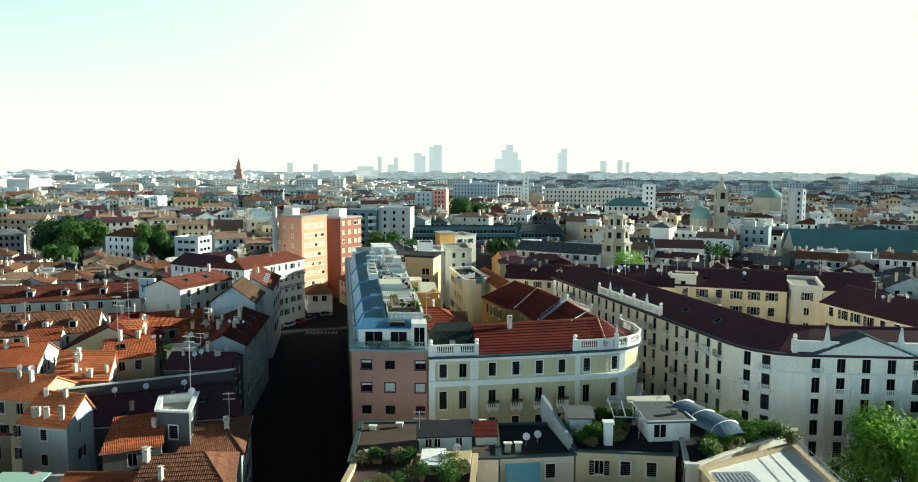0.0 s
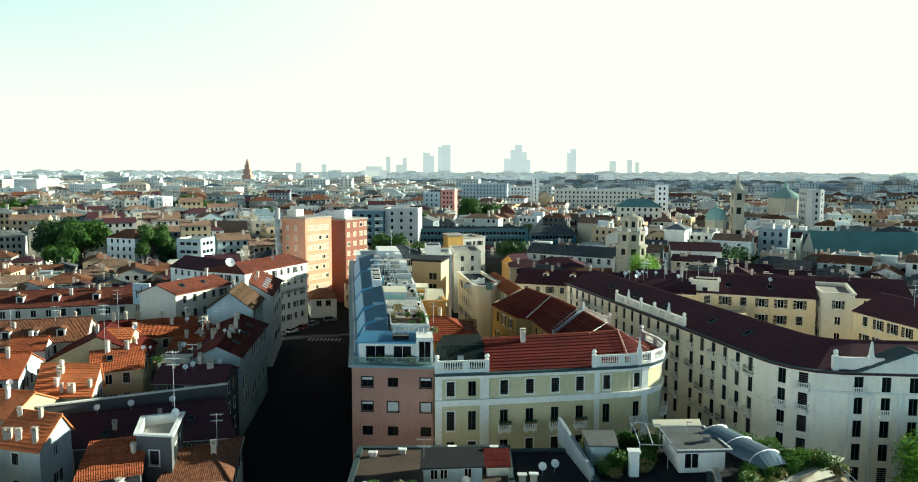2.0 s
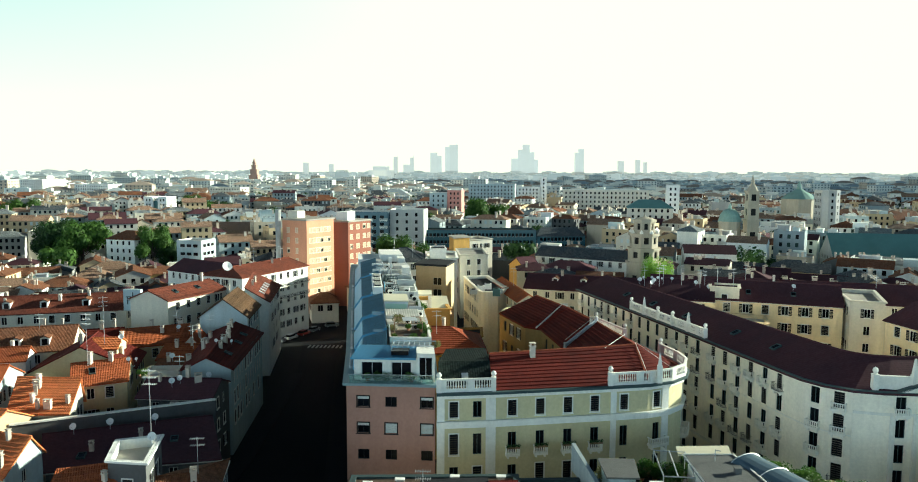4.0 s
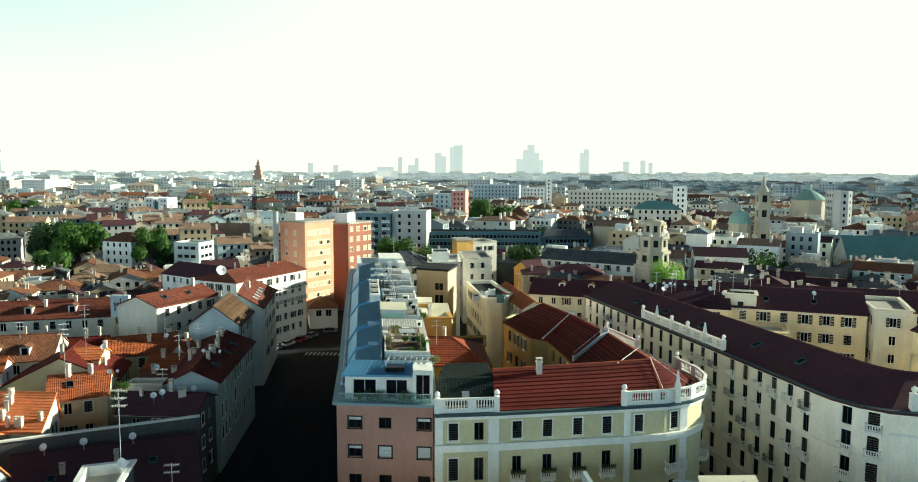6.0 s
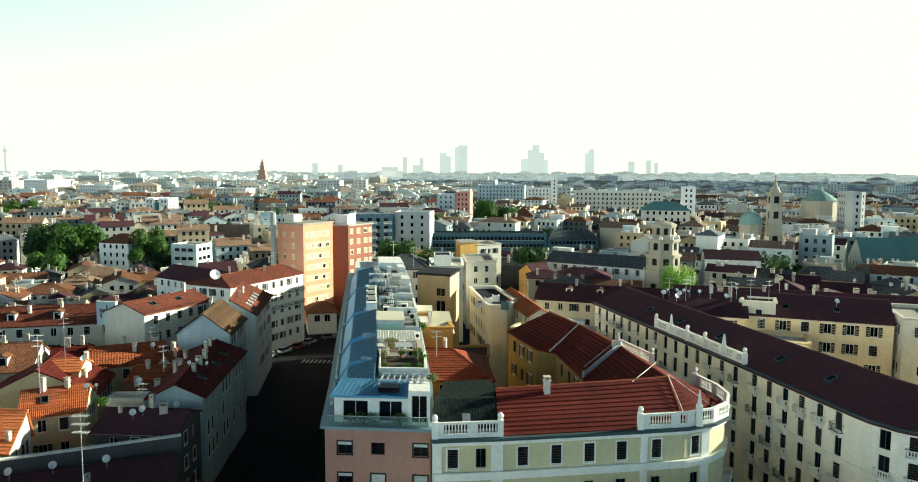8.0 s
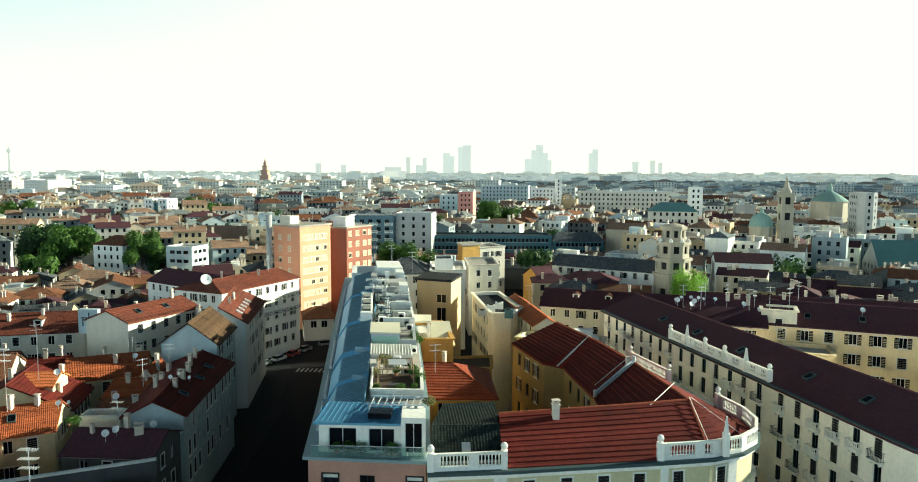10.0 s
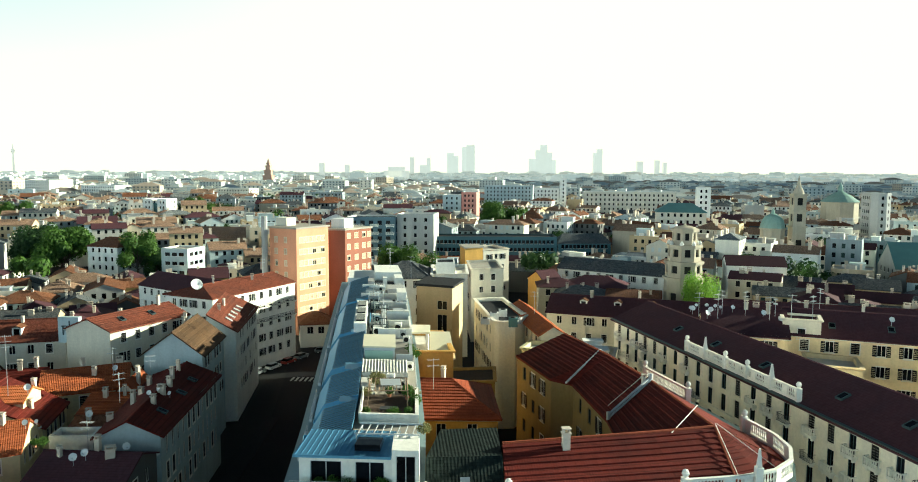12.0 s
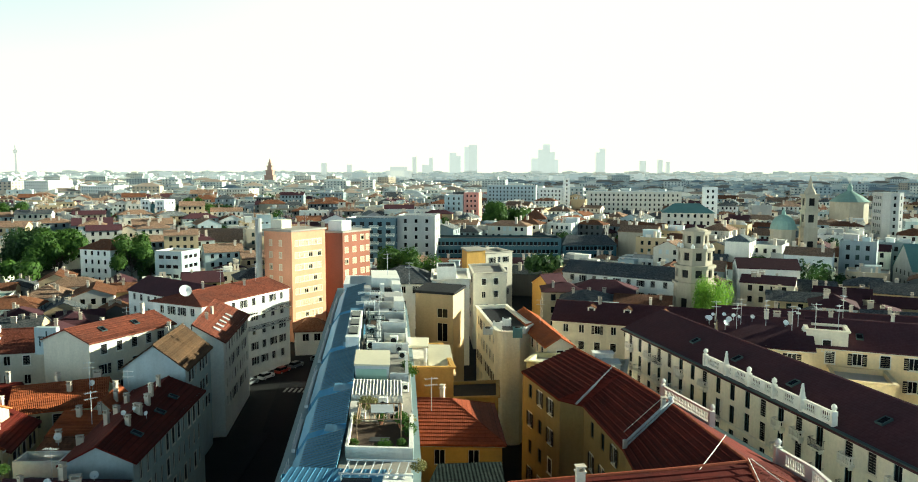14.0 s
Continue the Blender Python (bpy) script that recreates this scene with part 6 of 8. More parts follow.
house([(-239.1, 537.5), (-235.3, 536.5)], [(-237.2, 548.0), (-233.4, 547.0)], 22.0, 0, TEAL_ROOF, flat=True, far=True, label="glazed teal link between two towers", name="office_block")
house([(28.2, 700.0), (49.3, 697.0)], [(29.0, 716.0), (50.1, 713.0)], 29.0, 0, WHITEWALL, flat=True, far=True, label="broad white office block in sunshine", name="office_block")
house([(49.8, 696.0), (55.3, 695.0)], [(50.6, 712.0), (56.1, 711.0)], 38.0, 0, WHITEWALL, flat=True, far=True, label="slim white tower block in sunshine", name="office_block")
house([(-17.1, 726.0), (27.0, 720.0)], [(-15.3, 744.0), (28.8, 738.0)], 31.0, 0, PALE_BLUE, flat=True, far=True, label="long pale grey office block", name="office_block")
house([(-571.1, 890.0), (-531.0, 880.0)], [(-566.6, 930.0), (-526.5, 920.0)], 31.0, 0, WHITEWALL, flat=True, far=True, label="large white hospital block", name="office_block")
house([(-480.8, 860.0), (-435.6, 850.0)], [(-477.1, 885.0), (-431.9, 875.0)], 26.0, 0, WHITEWALL, flat=True, far=True, label="long white office block", name="office_block")
house([(-310.4, 830.0), (-272.3, 822.0)], [(-306.6, 850.0), (-268.5, 842.0)], 24.0, 0, CREAM, flat=True, far=True, label="long cream office block", name="office_block")


def octagon(x, y, r):
    return [(x + r * math.cos(radians(22.5 + 45 * i)), y + r * math.sin(radians(22.5 + 45 * i))) for i in range(8)]


def bell_tower(x, y, tiers, mat, label, cap, cap_mat, sides=8):
    """A church tower in tiers of (radius, foot, head) with arched openings."""
    ob = thing("bell_tower", (x, y, 0), label, "church tower")
    TAKEN.append(octagon(x, y, tiers[0][0] + 2))
    for r, z0, z1 in tiers:
        p = octagon(x, y, r) if sides == 8 else [(x - r, y - r), (x + r, y - r), (x + r, y + r), (x - r, y + r)]
        m = Mesh()
        spots = []
        for i in range(len(p)):
            a, b = p[i], p[(i + 1) % len(p)]
            ln = math.dist(a, b)
            w = ln * 0.46
            spots += facade(m, a, b, z0, z1, [(ln / 2 - w / 2, ln / 2 + w / 2)], [(z0 + (z1 - z0) * 0.3, z0 + (z1 - z0) * 0.78)], 0.5)
        m.prism(offset_line(p, 0.45, True), z1 - 0.5, z1 + 0.25)
        part("tier", m, mat, ob)
        g = Mesh()
        for (px, py, pz), ang, w, h in spots:
            g.m = Matrix.Translation((px, py, pz)) @ Matrix.Rotation(ang, 4, "Z")
            g.box(-w / 2, 0.45, 0, w / 2, 0.5, h)
        part("belfry_opening", g, SHUTTER, ob, kind="stuff")
    c = Mesh()
    c.lathe(x, y, cap, 12)
    part("cap", c, cap_mat, ob)
    return ob


bt = bell_tower(49.8, 250.0, [(5.2, 0, 17.6), (4.9, 17.8, 22.0), (4.4, 22.2, 26.5), (3.3, 26.7, 30.8)], STONE, "octagonal stone bell tower in three tiers", [(3.2, 31.0), (2.8, 31.4), (0.5, 31.9), (0.25, 32.2), (0.1, 33.4)], STONE)
for k in range(8):
    a = radians(22.5 + 45 * k)
    m = Mesh()
    m.lathe(49.8 + 4.1 * math.cos(a), 250.0 + 4.1 * math.sin(a), [(0.5, 26.7), (0.6, 27.1), (0.3, 27.6), (0.1, 27.9)], 6)
    part("volute", m, STUCCO, bt)
bell_tower(119.8, 353.5, [(2.6, 0, 24.0), (2.45, 24.2, 30.6), (2.4, 30.8, 37.0)], STONE, "square campanile with a pale spire", [(2.3, 37.2), (2.1, 38.2), (1.0, 40.0), (0.7, 41.5), (0.1, 44.5)], STONE, 4)


def church_dome(x, y, r, z_drum, profile, label, name):
    ob = thing("church_dome", (x, y, 0), label, "church")
    TAKEN.append(octagon(x, y, r + 3))
    m = Mesh()
    m.prism(octagon(x, y, r), 0, z_drum)
    m.prism(octagon(x, y, r + 0.5), z_drum - 0.6, z_drum)
    part("drum", m, STONE, ob)
    m = Mesh()
    m.lathe(x, y, profile, 16)
    part("cupola", m, COPPER, ob, name)
    return ob


church_dome(111.0, 356.0, 4.7, 23.2, [(4.9, 23.2), (4.7, 24.6), (4.1, 26.4), (3.0, 27.9), (1.4, 28.8), (0.8, 29.0), (0.7, 30.0), (0.1, 31.4)], "church dome sheeted in green copper", "green copper cupola")
church_dome(208.4, 516.0, 10.6, 27.3, [(11.4, 27.3), (6.4, 31.0), (2.2, 33.4), (1.5, 34.0), (1.4, 36.2), (1.0, 37.0), (0.1, 39.2)], "broad church drum with a low conical roof", "weathered conical roof")


# ---- trees ----
def tree_mesh(seed, height, radius, leaf, count, squash=1.0):
    """Trunk with limbs, and a crown of leaf sprays gathered in uneven clumps."""
    r = random.Random(seed)
    t = Mesh()
    th = height * 0.45
    t.lathe(0, 0, [(height * 0.028, 0), (height * 0.02, th * 0.6), (height * 0.013, th), (height * 0.006, height * 0.8)], 7)
    c = Mesh()
    lumps = []
    for k in range(16):
        a, e = r.uniform(0, math.tau), r.uniform(-0.35, 1.0)
        d = radius * r.uniform(0.45, 0.95)
        lump = Vector((math.cos(a) * d * math.cos(e), math.sin(a) * d * math.cos(e), height * 0.62 + d * math.sin(e) * squash))
        lumps.append((lump, radius * r.uniform(0.28, 0.5)))
        t.rod((0, 0, th * r.uniform(0.6, 1.0)), lump, height * 0.006, 4)
    for k in range(count):
        lump, lr = lumps[k % len(lumps)]
        v = Vector((r.gauss(0, 1), r.gauss(0, 1), r.gauss(0, 0.8))).normalized() * lr * r.uniform(0.6, 1.08)
        p = lump + v
        n = (v.normalized() + Vector((r.uniform(-0.6, 0.6), r.uniform(-0.6, 0.6), r.uniform(-0.2, 0.8)))).normalized()
        u = n.orthogonal().normalized()
        u = Matrix.Rotation(r.uniform(0, math.tau), 3, n) @ u
        w = n.cross(u)
        s = leaf * r.uniform(0.6, 1.3)
        c.face(p - u * s, p - w * s * 0.5, p + u * s, p + w * s * 0.5)
    return t, c


def tree_kind(seed, height, radius, leaf, count, mat, label, squash=1.0):
    t, c = tree_mesh(seed, height, radius, leaf, count, squash)
    ob = thing("tree", (0, 0, 0), label, "tree", "city trees")
    part("trunk", t, BARK, ob)
    part("crown", c, mat, ob)
    return ob


T_BIG = tree_kind(1, 17.0, 9.5, 0.6, 9000, LEAF_A, "broad green plane tree in full leaf")
T_BIG.location, T_BIG.scale = (-182, 341, 0), (1.15, 1.15, 1.15)
T_DARK = tree_kind(2, 17.0, 9.0, 0.65, 7000, LEAF_B, "broad dark green tree")
T_DARK.location, T_DARK.scale = (-197, 346, 0), (1.15, 1.15, 1.15)
T_TALL = tree_kind(3, 20.5, 7.0, 0.55, 8000, LEAF_A, "tall rounded green tree", 1.3)
T_TALL.location = (-144.5, 329, 0)
T_NEAR = tree_kind(4, 13.5, 6.4, 0.26, 14000, LEAF_SUN, "bright green street tree in front of the block")
T_NEAR.location, T_NEAR.scale = (56.6, 93.0, 0), (1.12, 1.12, 1.06)
copy_thing(T_NEAR, pose(66.5, 91.0, 0, rz=130))
copy_thing(T_NEAR, pose(60.5, 86.5, 0, rz=70))
copy_thing(T_NEAR, pose(76.0, 94.0, 0, rz=200))
copy_thing(T_NEAR, pose(51.5, 238.0, 0, rz=20)).scale = (0.72, 0.72, 1.36)
for k, (x, y, s) in enumerate(((-190, 352, 1.1), (-204, 354, 1.05), (-34, 288, 1.0), (-27, 292, 0.95), (-1, 505, 1.2), (-6, 498, 1.25), (5, 508, 1.2), (-235, 566, 1.1), (-221, 560, 1.2), (-210, 556, 1.15), (-197, 562, 1.1), (-298, 482, 1.2), (-310, 476, 1.25), (-139.5, 334, 0.75))):
    src = (T_BIG, T_DARK, T_TALL)[k % 3]
    tr = copy_thing(src, pose(x, y, 0, rz=47 * k))
    tr.scale = (s, s, s)

for tx, ty, tr_ in ((-192, 343, 26), (-144, 330, 11), (-31, 289, 9), (53, 236, 6), (0, 503, 13), (-215, 560, 24), (-304, 479, 16), (59, 90, 22)):
    TAKEN.append([(tx + tr_ * math.cos(q * 0.785), ty + tr_ * math.sin(q * 0.785)) for q in range(8)])
# kept free of houses so that the camera sees the tall trees
TAKEN.append([(-182, 322), (-150, 310), (-128, 310), (-128, 326), (-182, 334)])

# ---- the town that fills the view ----
WALLS = [CREAM, STUCCO, WHITEWALL, IVORY, BEIGE, GREYWALL, PALE_BLUE, GREYWALL, BEIGE, CREAM, SHADED_BLUE, DIM_GREY, STONE, SHADED_BLUE]
ROOFS = [TILE_BRN, PALE_CLAY, TILE_BRN, TILE_MID, TILE_DARK, TILE_SLATE, TILE_BRN, PALE_CLAY, PALE_CLAY]
DECKS = [GRAVEL, PALE_DECK, ZINC_DULL, GRAVEL, TEAL_ROOF, BITUMEN, PALE_DECK]
BOXES = [WHITEWALL, STUCCO, ZINC_DULL, GREYWALL, PALE_BLUE, GREYWALL]
crng = random.Random(21)
WORDS_W = {CREAM: "cream", STUCCO: "off-white", WHITEWALL: "white", IVORY: "ivory", WING_CREAM: "golden cream", WARM_CREAM: "warm cream", BEIGE: "beige", GREYWALL: "grey", PALE_BLUE: "pale blue", YELLOW: "yellow", DIM_GREY: "dim grey", SHADED_BLUE: "shaded blue-grey", SHADED_WARM: "shaded ochre", OCHRE: "ochre", STONE: "stone-grey"}
WORDS_R = {TILE_OR: "orange", TILE_BRN: "brown", TILE_RED: "red", TILE_MID: "rust-red", TILE_DARK: "dark", TILE_SLATE: "slate grey"}
WORDS_R.update({PALE_CLAY: "haze-paled clay", PALE_SLATE: "pale grey"})
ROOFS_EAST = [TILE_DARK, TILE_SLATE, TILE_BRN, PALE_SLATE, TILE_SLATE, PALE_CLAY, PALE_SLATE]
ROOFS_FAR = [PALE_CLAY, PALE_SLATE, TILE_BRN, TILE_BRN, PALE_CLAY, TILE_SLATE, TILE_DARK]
JOINED_MATS = list(dict.fromkeys(WALLS + ROOFS + ROOFS_FAR + DECKS + BOXES + [GLASS, SHUTTER, SHUTTER_G, BLIND, TRIM, CLAYPIPE]))
JOINED_MATS += [LEAF_A, LEAF_B]
JOINED = Mesh()
CLUTTER = Mesh()


def rect(x, y, w, d, a):
    c, s = math.cos(a), math.sin(a)
    return [(x + u * c - v * s, y + u * s + v * c) for u, v in ((-w / 2, -d / 2), (w / 2, -d / 2), (w / 2, d / 2), (-w / 2, d / 2))]


def town_house(x, y, w, d, h, a, single=True):
    """A distant house: walls with openings, a roof or roof deck, and what stands on it. Past the nearest ones they are joined."""
    p = rect(x, y, w, d, a)
    wall, deck = crng.choice(WALLS), crng.choice(DECKS)
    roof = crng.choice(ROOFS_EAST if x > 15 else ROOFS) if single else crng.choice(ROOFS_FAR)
    flat = crng.random() < (0.3 if single else 0.34)
    if single and ((-12 < x < 135 and y < 300) or (-135 < x < -60 and y < 330)):
        flat = crng.random() < 0.12
        roof = crng.choice([TILE_DARK, TILE_SLATE, TILE_DARK, TILE_SLATE, TILE_BRN])
        # shadowed courts in the west: their shade is put into darker wall colours
        if x < 0:
            flat = False
            wall, deck = crng.choice([GREYWALL, BEIGE, DIM_GREY, SHADED_WARM, CREAM]), crng.choice([BITUMEN, GRAVEL, BITUMEN])
    ob = None
    if single:
        word = "flat-roofed %s town house among others" % WORDS_W[wall] if flat else "%s town house with a %s tiled roof" % (WORDS_W[wall], WORDS_R[roof])
        ob = thing("town_house", (x, y, 0), word, "house", "town houses")

    def give(name, mesh, mats, uv=False, kind=""):
        if single:
            part(name, mesh, mats if len(mats) > 1 else mats[0], ob, uv=uv, kind=kind)
        else:
            JOINED.absorb(mesh, [JOINED_MATS.index(q) for q in mats])

    m, spots = Mesh(), []
    top = h + (0.6 if flat else 0)
    for i in range(4):
        q, r = p[i], p[(i + 1) % 4]
        ln = math.dist(q, r)
        out = ((r[1] - q[1]) / ln, -(r[0] - q[0]) / ln)
        seen = -q[0] * out[0] + (20 - q[1]) * out[1] > 0
        cols = even_cols(ln, crng.uniform(2.5, 3.4), 1.2) if seen and crng.random() < 0.88 else []
        spots += facade(m, q, r, 0, top, cols, window_rows(h, 3.3, 1.7, n=4 if single else 3) if cols else [])
    rise = min(w, d) * 0.5 * crng.uniform(0.36, 0.5)
    F, B = ([p[0], p[1]], [p[3], p[2]]) if w > d else ([p[1], p[2]], [p[0], p[3]])
    hip = crng.random() < 0.45
    if not flat and not hip:
        for q, r in ((B[0], F[0]), (F[1], B[1])):
            m.face((*q, h), (*r, h), (*lerp(q, r, 0.5), h + rise - 0.05))
    if flat:
        inn = offset_line(p, -0.3, True)
        for i in range(4):
            j = (i + 1) % 4
            m.face((*p[i], top), (*p[j], top), (*inn[j], top), (*inn[i], top))
            m.face((*inn[i], top), (*inn[j], top), (*inn[j], h), (*inn[i], h))
    give("wall", m, [wall])
    if spots:
        give("glazing", window_mesh(spots, crng, not single), [GLASS, crng.choice([SHUTTER, SHUTTER_G, SHUTTER, BLIND]), TRIM], kind="stuff")
    rm = Mesh()
    c, s = math.cos(a), math.sin(a)
    if flat:
        rm.face(*[(*q, h) for q in inn])
        give("roof", rm, [deck], True)
        if crng.random() < 0.5 or not single:
            cl = Mesh()
            for k in range(crng.randint(2, 6)):
                u, v = crng.uniform(-w, w) * 0.42, crng.uniform(-d, d) * 0.42
                cl.prism(rect(x + u * c - v * s, y + u * s + v * c, crng.uniform(0.5, 2.2), crng.uniform(0.4, 1.4), a), h, h + crng.uniform(0.5, 1.7))
            (give if not single else (lambda n_, q_, r_: CLUTTER.absorb(q_, [BOXES.index(r_[0])])))("clutter", cl, [crng.choice(BOXES)])
        for k in range(crng.randint(1, 2)):
            bw, bd, bh = crng.uniform(2, 7), crng.uniform(2, 5), crng.uniform(1.2, 3.0)
            u, v = crng.uniform(-w, w) * 0.3, crng.uniform(-d, d) * 0.3
            bm_ = Mesh()
            bm_.prism(rect(x + u * c - v * s, y + u * s + v * c, bw, bd, a), h, h + bh)
            bm_.prism(rect(x + u * c - v * s, y + u * s + v * c, bw + 0.5, bd + 0.5, a), h + bh, h + bh + 0.18)
            give("roof_room", bm_, [crng.choice(BOXES)])
    else:
        hh = min(w, d) * 0.5 if hip else 0
        tops, _ = roof_faces(F, B, h, rise, (hh, hh), 0.5, 0.5)
        slab(rm, tops)
        give("roof", rm, [roof], True)
    for k in range(crng.choice((1, 2, 2, 3, 4))):
        u, v = crng.uniform(-w, w) * 0.36, crng.uniform(-d, d) * 0.36
        cx, cy, z = x + u * c - v * s, y + u * s + v * c, h + (0.2 if flat else rise * 0.5)
        big = crng.uniform(0.9, 1.4)
        if single:
            chimney(ob, cx, cy, z, crng.randint(0, 2), a, big)
        else:
            cm = Mesh()
            cm.prism(rect(cx, cy, 0.8 * big, 0.6 * big, a), z - 1.0, z + 1.9 * big)
            cm.prism(rect(cx, cy, 1.0 * big, 0.8 * big, a), z + 1.9 * big, z + 2.05 * big)
            give("chimney", cm, [CLAYPIPE])


NEAR_LIMIT = [(-75, 205), (-48, 243), (-20, 236), (8, 236), (22, 215), (45, 190), (75, 178), (95, 165), (130, 130)]


def start_depth(x):
    """Where the filled-in town begins behind the houses built singly."""
    if x < -75:
        return 205 if x > -130 else 170
    for (xa, ya), (xb, yb) in zip(NEAR_LIMIT, NEAR_LIMIT[1:]):
        if xa <= x <= xb:
            return ya + (yb - ya) * (x - xa) / (xb - xa)
    return 130


placed = []
y = 130.0
count = 0
while y < 800:
    step = 11.5 + y * 0.0095
    x = -0.74 * y - 30 + crng.uniform(0, step)
    while x < 0.70 * y + 30:
        xx, yy = x + crng.uniform(-2, 2), y + crng.uniform(-3, 3)
        a = (0.26 if xx < -30 else -0.12 if xx < 20 else -0.3) + crng.uniform(-0.08, 0.08) + 0.25 * math.sin(xx * 0.013 + yy * 0.009)
        w, d = step * crng.uniform(0.7, 1.25), step * crng.uniform(0.55, 0.85)
        if crng.random() < 0.3:
            w, d = d, w
        h = crng.choice((11, 13, 14, 15, 16, 17, 18, 19, 20)) + crng.uniform(-1, 1) + (4 if crng.random() < 0.07 else 0)
        if -12 < xx < 135 and yy < 300:
            h = crng.uniform(11.5, 15.5)
        if -235 < xx < -75 and 200 < yy < 330:
            h = min(h, crng.uniform(7.5, 11))
        if -50 < xx < -5 and yy < 300:
            h = crng.uniform(8.5, 12.0)
        if -60 < xx < 62 and 296 < yy < 374:
            h = crng.uniform(8.0, 11.0)
        free = yy > start_depth(xx) + 6 and crng.random() > 0.07
        if free:
            corners = rect(xx, yy, w, d, a) + [(xx, yy)]
            free = not any(inside(c, t) for t in TAKEN for c in corners) and not any(inside(q, corners[:4]) for t in TAKEN for q in t)
        if free and count >= 155 and crng.random() < 0.09:
            # a clump of trees in a square or courtyard
            JOINED.slot = JOINED_MATS.index(crng.choice([LEAF_A, LEAF_B]))
            for k in range(5):
                lx, ly, lz, lr = xx + crng.uniform(-6, 6), yy + crng.uniform(-5, 5), crng.uniform(9, 14), crng.uniform(3.0, 5.0)
                for j in range(150):
                    v = Vector((crng.gauss(0, 1), crng.gauss(0, 1), crng.gauss(0, 0.8))).normalized()
                    c = Vector((lx, ly, lz)) + v * lr * crng.uniform(0.7, 1.05)
                    u = v.orthogonal().normalized() * crng.uniform(0.5, 1.0)
                    q = v.cross(u) * 0.7
                    JOINED.face(c - u, c - q, c + u, c + q)
            JOINED.slot = 0
        elif free:
            town_house(xx, yy, w, d, h, a, count < 155)
            count += 1
        x += step * crng.uniform(0.95, 1.25)
    y += step * 0.92

tagged(part("roof_clutter", CLUTTER, BOXES), "pale vents, tanks and boxes on the flat roofs", "roof fittings", kind="stuff")
tagged(part("town", JOINED, JOINED_MATS, uv=True), "crowded houses of the middle distance", "town", kind="stuff")

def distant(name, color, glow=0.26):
    """Haze put into the colour: paled and faintly glowing, for what lies kilometres off."""
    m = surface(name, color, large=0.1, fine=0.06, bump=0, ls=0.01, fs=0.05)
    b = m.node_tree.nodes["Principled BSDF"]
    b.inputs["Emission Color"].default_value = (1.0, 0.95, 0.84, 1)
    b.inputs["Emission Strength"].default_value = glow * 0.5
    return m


# beyond: the joined roofs of the far town, nearest quarter first, haze painted in
FAR_W = [surface("far_hazed_wall", (0.74, 0.70, 0.60), spread=0), surface("far_warm_wall", (0.55, 0.45, 0.34), spread=0), surface("far_grey_wall", (0.52, 0.54, 0.50), spread=0), surface("far_clay_roof", (0.40, 0.32, 0.25), spread=0), surface("far_grey_roof", (0.40, 0.44, 0.44), spread=0), surface("far_dark_band", (0.10, 0.12, 0.13), spread=0), LEAF_B]
FAR_X = [distant("far_hazed_wall_b", (0.62, 0.62, 0.58), 0.2), distant("far_warm_wall_b", (0.50, 0.47, 0.41), 0.18), distant("far_grey_wall_b", (0.42, 0.47, 0.46), 0.2), distant("far_clay_roof_b", (0.38, 0.33, 0.28), 0.16), distant("far_grey_roof_b", (0.36, 0.41, 0.40), 0.18), distant("far_dark_band_b", (0.26, 0.31, 0.30), 0.18), distant("far_foliage", (0.12, 0.2, 0.14), 0.12)]
